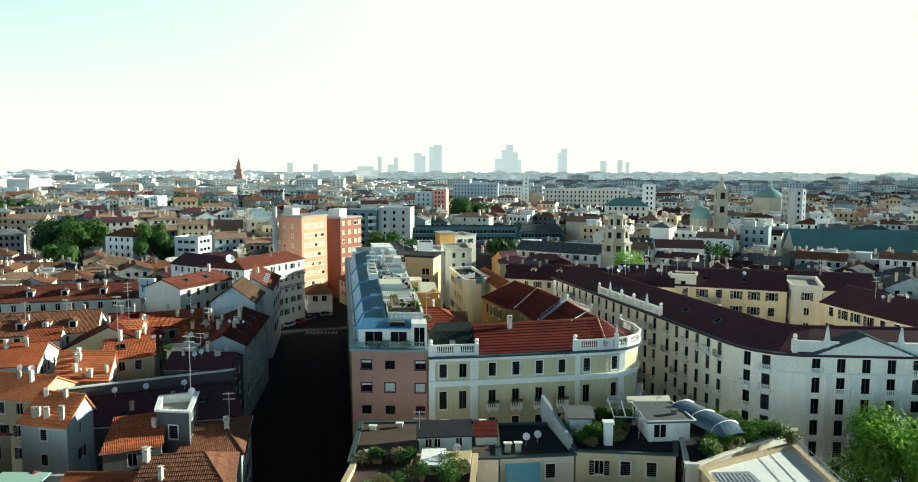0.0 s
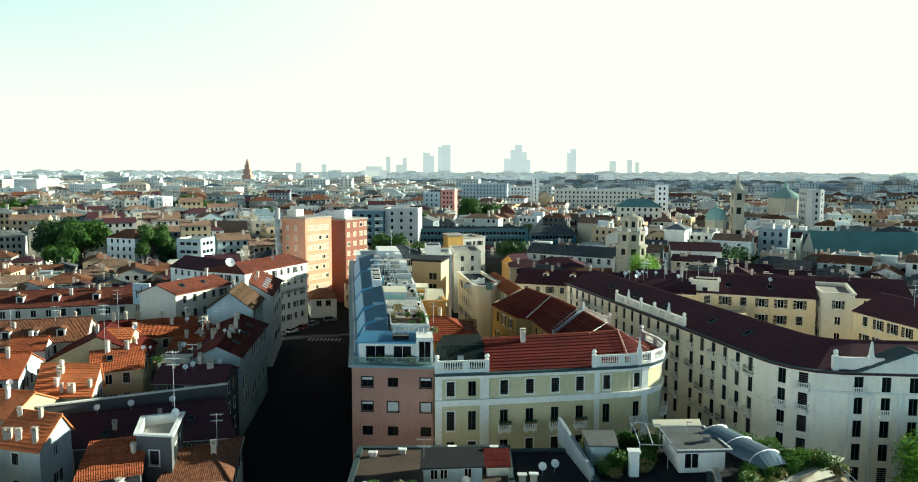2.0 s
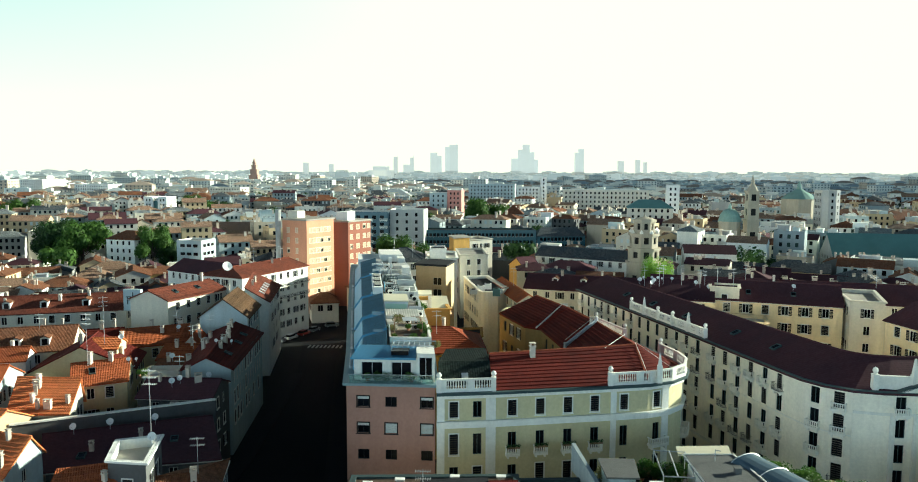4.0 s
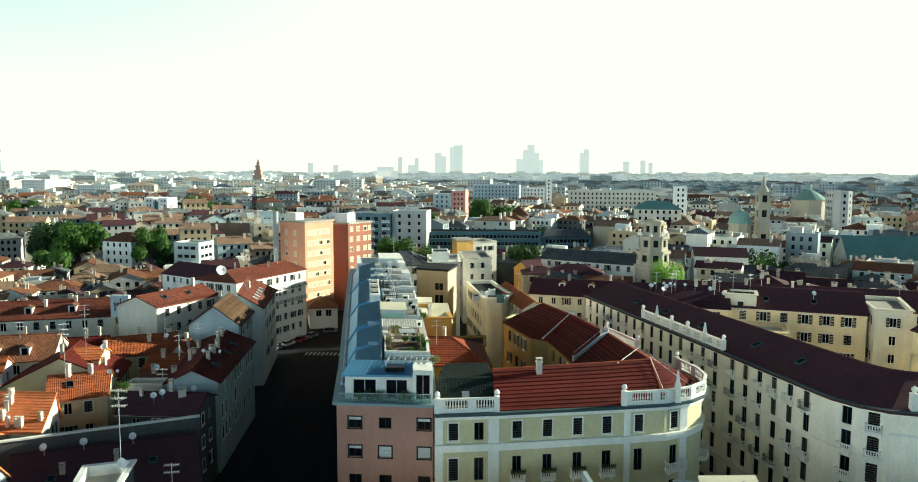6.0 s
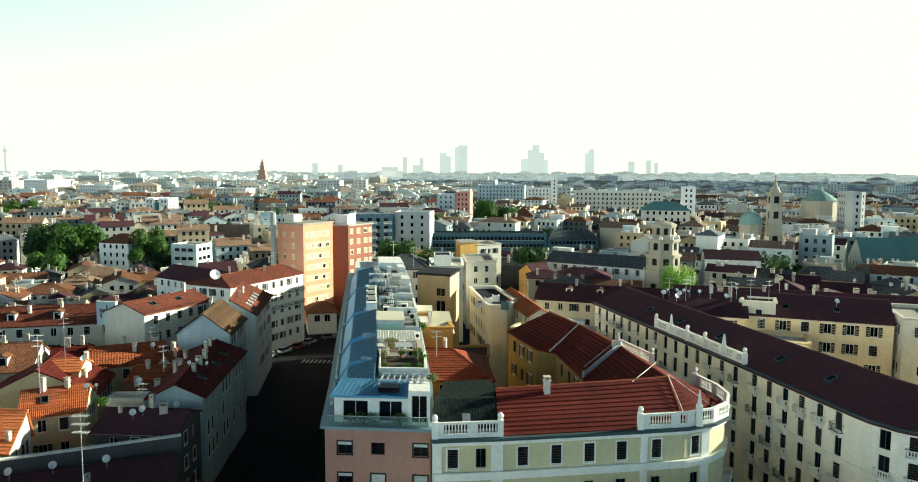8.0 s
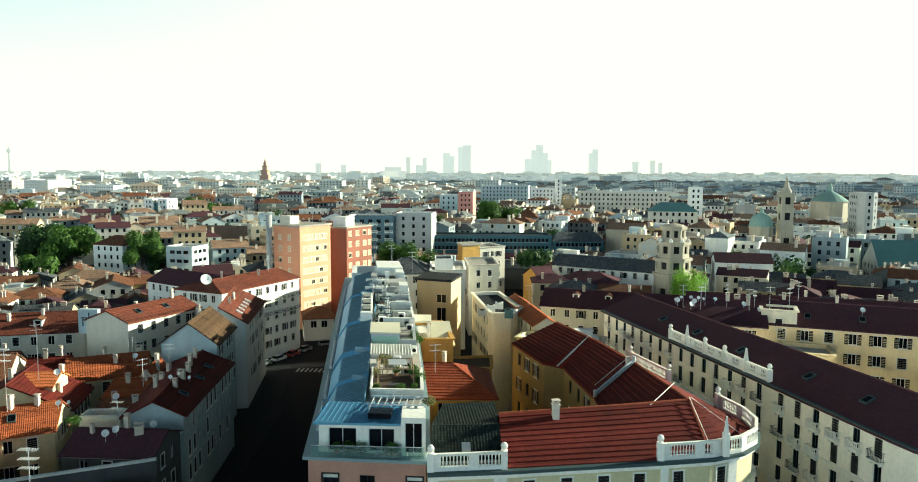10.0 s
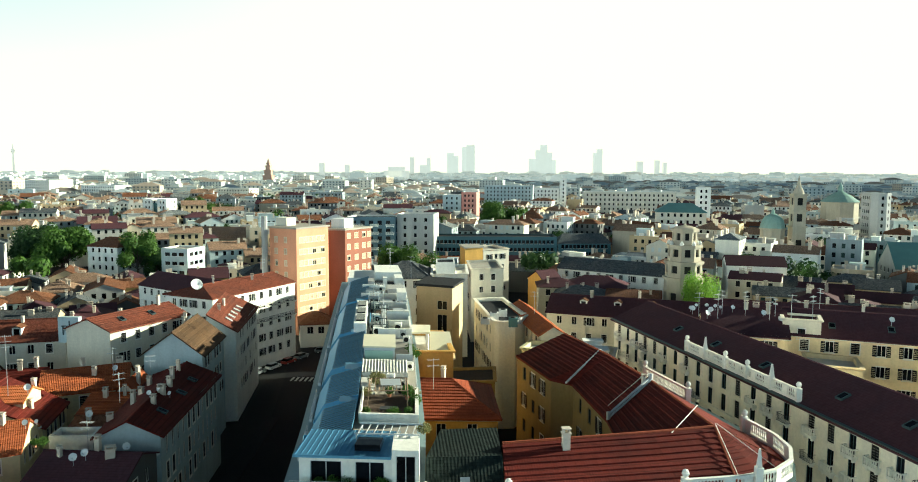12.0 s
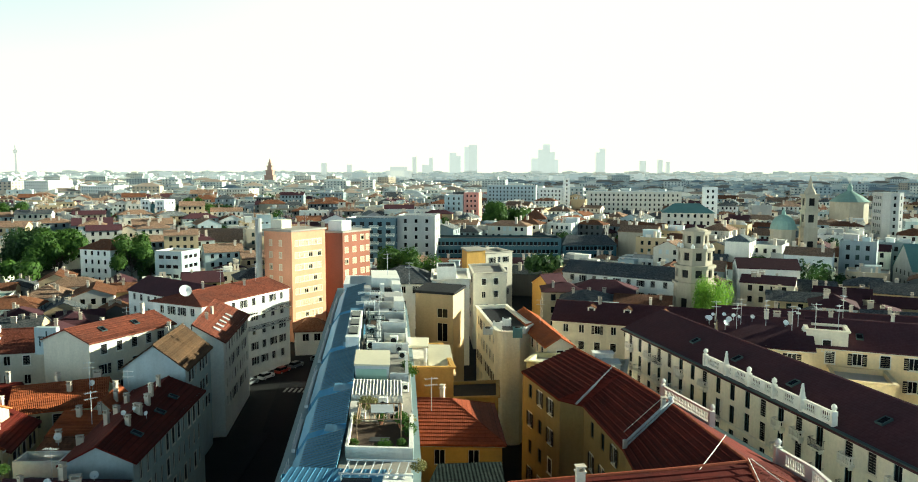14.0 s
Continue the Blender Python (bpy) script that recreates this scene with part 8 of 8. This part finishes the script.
slab(m, [[(25.8, 69.0, 14.55), (31.0, 70.0, 14.55), (30.0, 76.8, 14.75), (25.8, 76.4, 14.75)]], 0.1)
part("panel", m, ZINC_DULL, sky_p)
for k in range(10):
    x = 26.0 + k * 0.45
    m = Mesh()
    m.rod((x, 69.3, 14.62), (x - 0.1, 76.3, 14.82), 0.03, 4)
    part("rib", m, STEEL, sky_p)
aw = thing("awning", (6.4, 82, 11), "faded blue awning below the cream parapet", "awning")
m = Mesh()
slab(m, [[(4.2, 80.3, 10.6), (8.2, 80.9, 10.6), (8.2, 81.9, 13.4), (4.2, 81.4, 13.4)]], 0.06)
part("cloth", m, BLUE_AWNING, aw)
box = thing("roof_room", (-3.5, 75.5, 15.2), "cream lean-to room on the planted terrace", "pavilion")
m = Mesh()
m.prism([(-4.6, 74.0), (0.2, 74.4), (0.4, 78.0), (-4.6, 77.5)], 15.2, 16.3)
part("wall", m, BEIGE, box)
m = Mesh()
m.prism([(-5.0, 73.4), (-2.2, 73.6), (-2.4, 78.0), (-5.0, 77.8)], 16.3, 16.5)
part("roof", m, WHITEWALL, box)
for k, (x, y) in enumerate(((-11.8, 88.6), (-8.6, 89.6), (-3.0, 90.6), (1.8, 90.8), (-11.2, 80.4), (2.0, 88.6), (4.6, 83.2), (5.8, 83.4))):
    ch = thing("roof_vent", (x, y, 14.5), "small white capped roof vent", "vent", "roof vents")
    m = Mesh()
    m.box(x - 0.35, y - 0.2, 13.9, x + 0.35, y + 0.2, 15.1)
    part("shaft", m, CLAYPIPE, ch)
    m = Mesh()
    m.box(x - 0.5, y - 0.3, 15.1, x + 0.5, y + 0.3, 15.22)
    part("lid", m, WHITEWALL, ch)

# ---- pergola and furniture of the upper terrace ----
pg = thing("pergola", (-10.5, 118, 23.75), "grey slatted pergola with a canvas sail", "pergola")
pts = [(-12.4, 116.2, 25.6), (-8.6, 116.6, 25.6), (-9.2, 120.6, 25.7), (-13.0, 120.2, 25.7)]
pts += [(x, y, 23.75) for x, y, z in pts]
frame_rods(pg, "beam", pts, ((0, 1), (1, 2), (2, 3), (3, 0)), 0.06, WOOD)
frame_rods(pg, "post", pts, ((0, 4), (1, 5), (2, 6), (3, 7)), 0.06, WOOD)
for k in range(9):
    t = (k + 0.5) / 9
    m = Mesh()
    m.rod(lerp(pts[0], pts[1], t), lerp(pts[3], pts[2], t), 0.04, 4)
    part("slat", m, WOOD, pg)
m = Mesh()
slab(m, [[(-11.4, 117.6, 25.78), (-9.4, 117.8, 25.78), (-9.8, 119.8, 25.85), (-11.8, 119.6, 25.85)]], 0.03)
part("sail", m, ZINC_DULL, pg)
tb = thing("garden_table", (-10.2, 114.6, 23.75), "dark garden table on the terrace", "table")
m = Mesh()
m.box(-11.0, 114.2, 24.45, -9.4, 115.2, 24.5)
part("tabletop", m, IRON, tb)
for x in (-10.9, -9.5):
    for y in (114.3, 115.1):
        m = Mesh()
        m.rod((x, y, 23.75), (x, y, 24.45), 0.03, 5)
        part("leg", m, IRON, tb)
lg = thing("loggia", (-12, 151, 21), "cream roof loggia on the ochre house", "loggia")
m = Mesh()
m.prism([(-15.6, 149.6), (-9.8, 149.8), (-10.2, 154.6), (-16.2, 154.4)], 23.6, 23.9)
part("roof", m, CANVAS, lg)
for x, y in ((-15.2, 150.0), (-10.2, 150.1), (-10.6, 154.2), (-15.8, 154.0)):
    m = Mesh()
    m.box(x - 0.2, y - 0.2, 21.0, x + 0.2, y + 0.2, 23.6)
    part("pillar", m, STUCCO, lg)
m = Mesh()
slab(m, [[(-9.6, 147.8, 20.6), (-6.0, 148.2, 20.6), (-7.4, 156.0, 22.6), (-10.4, 156.0, 22.6)]], 0.2)
part("lean_to_roof", m, CANVAS, lg)


# ---- dormers and roof lights of the old houses ----
def dormer(x, y, z, ang, label="small roof dormer with a white frame"):
    ob = thing("dormer", (0, 0, 0), label, "dormer", "roof dormers")
    ob.matrix_basis = Matrix.Translation((x, y, z)) @ Matrix.Rotation(ang, 4, "Z")
    if "d" not in DORMER:
        w, g, r = Mesh(), Mesh(), Mesh()
        w.box(-0.75, 0, -0.6, -0.5, 2.2, 1.5)
        w.box(0.5, 0, -0.6, 0.75, 2.2, 1.5)
        w.box(-0.5, 0, -0.6, 0.5, 2.2, 0.1)
        w.box(-0.5, 0, 1.3, 0.5, 2.2, 1.5)
        g.box(-0.5, 0.15, 0.1, 0.5, 0.2, 1.3)
        slab(r, [[(-0.95, -0.2, 1.45), (0, -0.2, 1.95), (0, 2.6, 1.95), (-0.95, 2.6, 1.45)], [(0, -0.2, 1.95), (0.95, -0.2, 1.45), (0.95, 2.6, 1.45), (0, 2.6, 1.95)]], 0.12)
        DORMER["d"] = (w.data("cheek", STUCCO), g.data("pane", GLASS), r.data("roof", TILE_BRN, uv=True))
    for nm, data in zip(("cheek", "pane", "roof"), DORMER["d"]):
        c = new(nm, data)
        c.parent = ob
    return ob


DORMER = {}
for x, y in ((-94.5, 142.4), (-90.0, 144.0), (-85.5, 145.4), (-81.0, 147.0)):
    dormer(x, y, 14.1, 0.33)
for x, y in ((-112, 168.4), (-104, 170.8), (-97, 173.0), (-89, 175.6)):
    dormer(x, y, 16.0, 0.3)
for x, y, a in ((18, 206, -0.29), (25, 204, -0.29), (32, 202, -0.29)):
    dormer(x, y, 17.2, a)
ter = house([(-39.0, 89.4), (-34.8, 89.0)], [(-40.8, 95.0), (-36.6, 96.6)], 15.6, 0, DIM_GREY, flat=True, edge=WHITEWALL, parapet=1.1, deck=PALE_DECK, label="white roof terrace box among the old roofs", name="roof_terrace", nrows=1, reserve=False)
cr = thing("parasol", (-48.5, 79.0, 10.6), "closed plum-coloured parasol on a roof terrace", "parasol")
m = Mesh()
m.rod((-48.5, 79.0, 10.6), (-48.5, 79.0, 13.0), 0.04, 6)
part("pole", m, STEEL, cr)
m = Mesh()
m.lathe(-48.5, 79.0, [(0.9, 12.4), (0.95, 12.5), (0.6, 12.8), (0.1, 13.05)], 12)
part("canopy", m, CONE, cr)
for k, x in enumerate((-57.0, -54.6)):
    fr = thing("glazed_frame", (x, 76, 10.6), "white glazed frame on a cluttered terrace", "window frame")
    for a, b, c, d in ((0, 0.15, 0, 2.2), (1.9, 2.05, 0, 2.2), (0.15, 1.9, 2.0, 2.2), (0.15, 1.9, 0, 0.2)):
        m = Mesh()
        m.box(x + a, 75.8, 10.6 + c, x + b, 76.0, 10.6 + d)
        part("bar", m, WHITEWALL, fr)
    m = Mesh()
    m.box(x + 0.15, 75.88, 10.8, x + 1.9, 75.92, 12.6)
    part("pane", m, GLASS, fr)
m = Mesh()
slab(m, [[(-52.0, 74.0, 12.4), (-46.5, 74.0, 12.4), (-46.5, 79.0, 12.9), (-52.0, 79.0, 12.9)]], 0.08)
tagged(part("terrace_cover", m, GREEN_GLASS), "pale green sheet cover over a terrace", "cover")

# flower boxes on the yellow house's balconies
for i, place, ang, w, h in yws:
    if i == 1 and abs(place[2] - 12.5) < 0.2:
        out = Vector((math.sin(ang), -math.cos(ang), 0))
        fb = thing("flower_box", (0, 0, 0), "dark planted flower box on a balcony", "planter", "balcony planters")
        fb.matrix_basis = Matrix.Translation(Vector(place) + out * 0.85 + Vector((0, 0, 0.80))) @ Matrix.Rotation(ang, 4, "Z")
        if "box" not in DORMER:
            q = random.Random(9)
            b, lf = Mesh(), Mesh()
            b.box(-0.8, -0.12, 0, 0.8, 0.12, 0.2)
            for k in range(160):
                p = Vector((q.uniform(-0.85, 0.85), q.uniform(-0.2, 0.2), q.uniform(0.15, 0.5)))
                u = Vector((q.uniform(-1, 1), q.uniform(-1, 1), q.uniform(-0.4, 1))).normalized() * 0.11
                v = u.orthogonal().normalized() * 0.05
                lf.face(p - u, p - v, p + u, p + v)
            DORMER["box"] = (b.data("trough", WOOD), lf.data("foliage", LEAF_B))
        for nm, data in zip(("trough", "foliage"), DORMER["box"]):
            c = new(nm, data)
            c.parent = fb

# plant and small boxes on the terraces of the long roof
frng = random.Random(31)
for k in range(34):
    yy = frng.uniform(143, 205) if k > 8 else frng.uniform(121, 148)
    x, y = cross_at(yy, frng.uniform(0.5, 0.95))
    un = thing("air_conditioner", (x, y, 23.6), "small pale air conditioning unit on the roof", "air conditioner", "roof units")
    w, d, h = frng.uniform(0.5, 1.3), frng.uniform(0.35, 0.8), frng.uniform(0.6, 1.3)
    m = Mesh()
    m.box(x - w / 2, y - d / 2, 23.62, x + w / 2, y + d / 2, 23.62 + h)
    part("casing", m, frng.choice([WHITEWALL, ZINC_DULL, STUCCO, GREYWALL]), un)
    m = Mesh()
    m.m = Matrix.Translation((x, y - d / 2 - 0.01, 23.62 + h / 2)) @ Matrix.Rotation(radians(90), 4, "X")
    m.lathe(0, 0, [(min(w, h) * 0.38, 0), (min(w, h) * 0.34, 0.03), (0.05, 0.02)], 10)
    part("fan_grille", m, SHUTTER, un)
for k, (x, y) in enumerate(((-2.6, 178.0), (-1.0, 182.0), (2.4, 176.0), (3.0, 179.0), (0.6, 185.0))):
    un = thing("air_conditioner", (x, y, 19.2), "grey roof plant on the ivory house", "air conditioner", "roof units")
    m = Mesh()
    m.box(x - 0.8, y - 0.7, 19.2, x + 0.8, y + 0.7, 20.2 + 0.3 * (k % 3))
    part("casing", m, (ZINC_DULL, WHITEWALL, TEAL_ROOF)[k % 3], un)
    m = Mesh()
    m.lathe(x, y, [(0.5, 20.2 + 0.3 * (k % 3)), (0.45, 20.4 + 0.3 * (k % 3))], 10)
    part("fan_grille", m, SHUTTER, un)


# ---- square at the end of the street: crossings and parked cars ----
zebra = thing("zebra_crossing", (-46, 200, 0.05), "zebra crossing on the square, greyed for its shade", "road marking", kind="structure")
for k in range(9):
    m = Mesh()
    x = -46.5 + k * 1.05
    m.box(x, 204.0, 0.035, x + 0.5, 207.0, 0.05)
    # stripes in grey: the square's shade is put into their colour
    part("stripe", m, GREYWALL, zebra)
CAR_PAINT = [surface("%s_car_paint" % n, c, rough=0.3, large=0.05, fine=0.05, bump=0, spec=0.5) for n, c in (("white", (0.75, 0.75, 0.74)), ("grey", (0.16, 0.17, 0.18)), ("red", (0.30, 0.03, 0.02)))]
RUBBER = surface("tyre_rubber", (0.015, 0.015, 0.015), large=0.1, fine=0.1, bump=0)
CAR_DATA = {}


def parked_car(x, y, turn, k):
    """A small hatchback: body, glazed cabin, roof, lamps, wheels with rims."""
    word = ("white", "grey", "red")[k]
    ob = thing("car", (0, 0, 0), "small %s hatchback parked on the square" % word, "car", "parked cars")
    if k not in CAR_DATA:
        body, glass, top, tyre, rim, lamp = (Mesh() for _ in range(6))
        body.prism([(-2.0, -0.84), (1.95, -0.84), (2.05, -0.6), (2.05, 0.6), (1.95, 0.84), (-2.0, 0.84)], 0.28, 0.88, taper=0.96)
        glass.prism([(-1.75, -0.76), (0.95, -0.76), (0.95, 0.76), (-1.75, 0.76)], 0.88, 1.38, taper=0.82)
        top.prism([(-1.42, -0.63), (0.66, -0.63), (0.66, 0.63), (-1.42, 0.63)], 1.38, 1.46, taper=0.92)
        tyre.m = Matrix.Rotation(radians(90), 4, "X")
        tyre.lathe(0, 0, [(0.24, -0.1), (0.31, -0.08), (0.31, 0.08), (0.24, 0.1)], 12)
        rim.m = tyre.m
        rim.lathe(0, 0, [(0.2, -0.11), (0.2, 0.11)], 10)
        lamp.box(-0.04, -0.16, -0.07, 0.04, 0.16, 0.07)
        CAR_DATA[k] = (body.data("body", CAR_PAINT[k]), glass.data("cabin_glass", GLASS), top.data("car_roof", CAR_PAINT[k]), tyre.data("wheel", RUBBER), rim.data("rim", STEEL), lamp.data("headlight", BLIND))
    body, glass, top, tyre, rim, lamp = CAR_DATA[k]
    for nm, d in (("body", body), ("cabin_glass", glass), ("car_roof", top)):
        c = new(nm, d)
        c.parent = ob
    for wx in (-1.25, 1.3):
        for wy in (-0.74, 0.74):
            w = new("wheel", tyre)
            w.parent, w.location = ob, (wx, wy, 0.31)
            r = new("rim", rim)
            r.parent = w
    for wy in (-0.55, 0.55):
        c = new("headlight", lamp)
        c.parent, c.location = ob, (2.03, wy, 0.66)
    ob.matrix_basis = pose(x, y, 0.04, rz=turn)


for k, (x, y, turn) in enumerate(((-57.4, 203.6, 66), (-55.2, 208.8, 68), (-53.2, 213.6, 66), (-51.0, 218.6, 67), (-49.2, 223.4, 66), (-45.4, 229.6, 20))):
    parked_car(x, y, turn, (1, 1, 0, 2, 1, 1)[k])

# ---- roof lights set into the tiled slopes ----
ROOF_LIGHT = {}


def roof_light(F, B, h, rise, rp, x, y, k=0):
    z = roof_z(F, B, h, rise, rp, x, y)
    gx = roof_z(F, B, h, rise, rp, x + 0.2, y) - roof_z(F, B, h, rise, rp, x - 0.2, y)
    gy = roof_z(F, B, h, rise, rp, x, y + 0.2) - roof_z(F, B, h, rise, rp, x, y - 0.2)
    n = Vector((-gx / 0.4, -gy / 0.4, 1)).normalized()
    up = Vector((n.x, n.y, 0))
    side = Vector((-up.y, up.x, 0)).normalized() if up.length > 1e-3 else Vector((1, 0, 0))
    m = Matrix((side, n.cross(side), n)).transposed().to_4x4()
    if not ROOF_LIGHT:
        fr, pa = Mesh(), Mesh()
        for a, b, c, d in ((-0.5, -0.4, -0.7, 0.7), (0.4, 0.5, -0.7, 0.7), (-0.4, 0.4, -0.7, -0.58), (-0.4, 0.4, 0.58, 0.7)):
            fr.box(a, c, -0.1, b, d, 0.2)
        pa.box(-0.4, -0.58, -0.1, 0.4, 0.58, 0.13)
        ROOF_LIGHT["d"] = (fr.data("frame", ZINC_DULL), pa.data("pane", BLIND), pa.data("pane", GLASS), fr.data("frame", GUTTER))
    ob = thing("roof_light", (0, 0, 0), "small roof light set in the tiles", "skylight", "roof lights")
    ob.matrix_basis = Matrix.Translation((x, y, z + 0.06)) @ m
    # one roof's panes take the pale blind colour to look lit white
    for nm, d in (("frame", ROOF_LIGHT["d"][0 if h == 17.2 else 3]), ("pane", ROOF_LIGHT["d"][1 if h == 17.2 else 2])):
        c = new(nm, d)
        c.parent = ob


ROOFS_LIT = (
    ([(-48.6, 178.0), (-52.8, 202.0)], [(-53.6, 176.2), (-59.4, 200.0)], 17.2, 3.2, ((-51.2, 181.5), (-51.8, 184.5), (-52.4, 187.5), (-53.0, 190.5), (-53.6, 193.5))),
    ([(-41.1, 132.2), (-44.2, 158.5)], [(-48.6, 130.8), (-54.2, 158.0)], 14.6, 1.9, ((-43.6, 138.0), (-44.6, 146.0), (-45.6, 152.0))),
    ([(-67.5, 169.0), (-60.6, 185.0)], [(-76.6, 171.0), (-69.8, 188.0)], 18.8, 1.9, ((-68.0, 174.0), (-65.4, 180.0))),
    (LF[:3], LB[:3], 20.5, 2.7, ((28.4, 164.0), (31.4, 154.0), (34.6, 143.0), (38.6, 130.0), (41.2, 121.0))),
    ([(46.5, 168.5), (69.5, 160.6)], [(50.5, 181.0), (73.5, 173.0)], 20.6, 3.0, ((54.0, 168.5), (62.0, 165.8))),
    ([(38.5, 188.0), (96.0, 172.5)], [(41.5, 201.0), (99.0, 185.5)], 18.4, 3.2, ((48.0, 188.0), (57.0, 185.6), (70.0, 182.0), (84.0, 178.4))),
    ([(-62.9, 124.2), (-56.2, 128.0)], [(-67.0, 132.0), (-59.4, 136.4)], 13.8, 2.3, ((-61.5, 127.6),)),
    ([(-53.0, 101.0), (-33.4, 106.0)], [(-58.6, 110.0), (-39.5, 118.6)], 10.4, 1.4, ((-50.5, 104.5), (-45.0, 107.5), (-41.0, 110.0))),
)
for F_, B_, h_, r_, spots_ in ROOFS_LIT:
    for k, (x, y) in enumerate(spots_):
        roof_light(F_, B_, h_, r_, {10.4: 0.9, 17.2: 0.94}.get(h_, 0.5), x, y, k)


# ---- roof terrace and dish clusters over the court ----
rt = house([(46.2, 168.6), (51.6, 166.8)], [(47.6, 173.2), (53.0, 171.4)], 22.3, 0, WARM_CREAM, flat=True, parapet=0.7, deck=TEAL_ROOF, nrows=1, reserve=False, label="cream roof terrace stair above the court", name="roof_terrace", spacing=2.6)
drng = random.Random(44)
for cx, cy, z, n in ((34.4, 175.6, 22.8, 3), (38.0, 174.2, 23.0, 3), (80.0, 141.0, 22.0, 4), (-45.8, 142.0, 16.2, 3), (-57.5, 131.5, 15.6, 2), (-66.5, 205.5, 20.4, 2)):
    for k in range(n):
        ob = copy_thing(DISH, pose(cx + drng.uniform(-1.6, 1.6), cy + drng.uniform(-1.2, 1.2), z + drng.uniform(-0.2, 0.2), rz=drng.uniform(-25, 35)))
        q = drng.uniform(0.55, 0.8)
        ob.scale = (q, q, q)
for x, y, z in ((37.6, 172.6, 22.6), (41.2, 171.8, 22.6), (48.2, 170.4, 22.4), (51.2, 169.4, 22.4), (79.0, 143.0, 22.0), (60.0, 187.6, 20.8), (86.0, 180.6, 20.8)):
    copy_thing(AERIAL, pose(x, y, z, rz=drng.uniform(0, 180)))
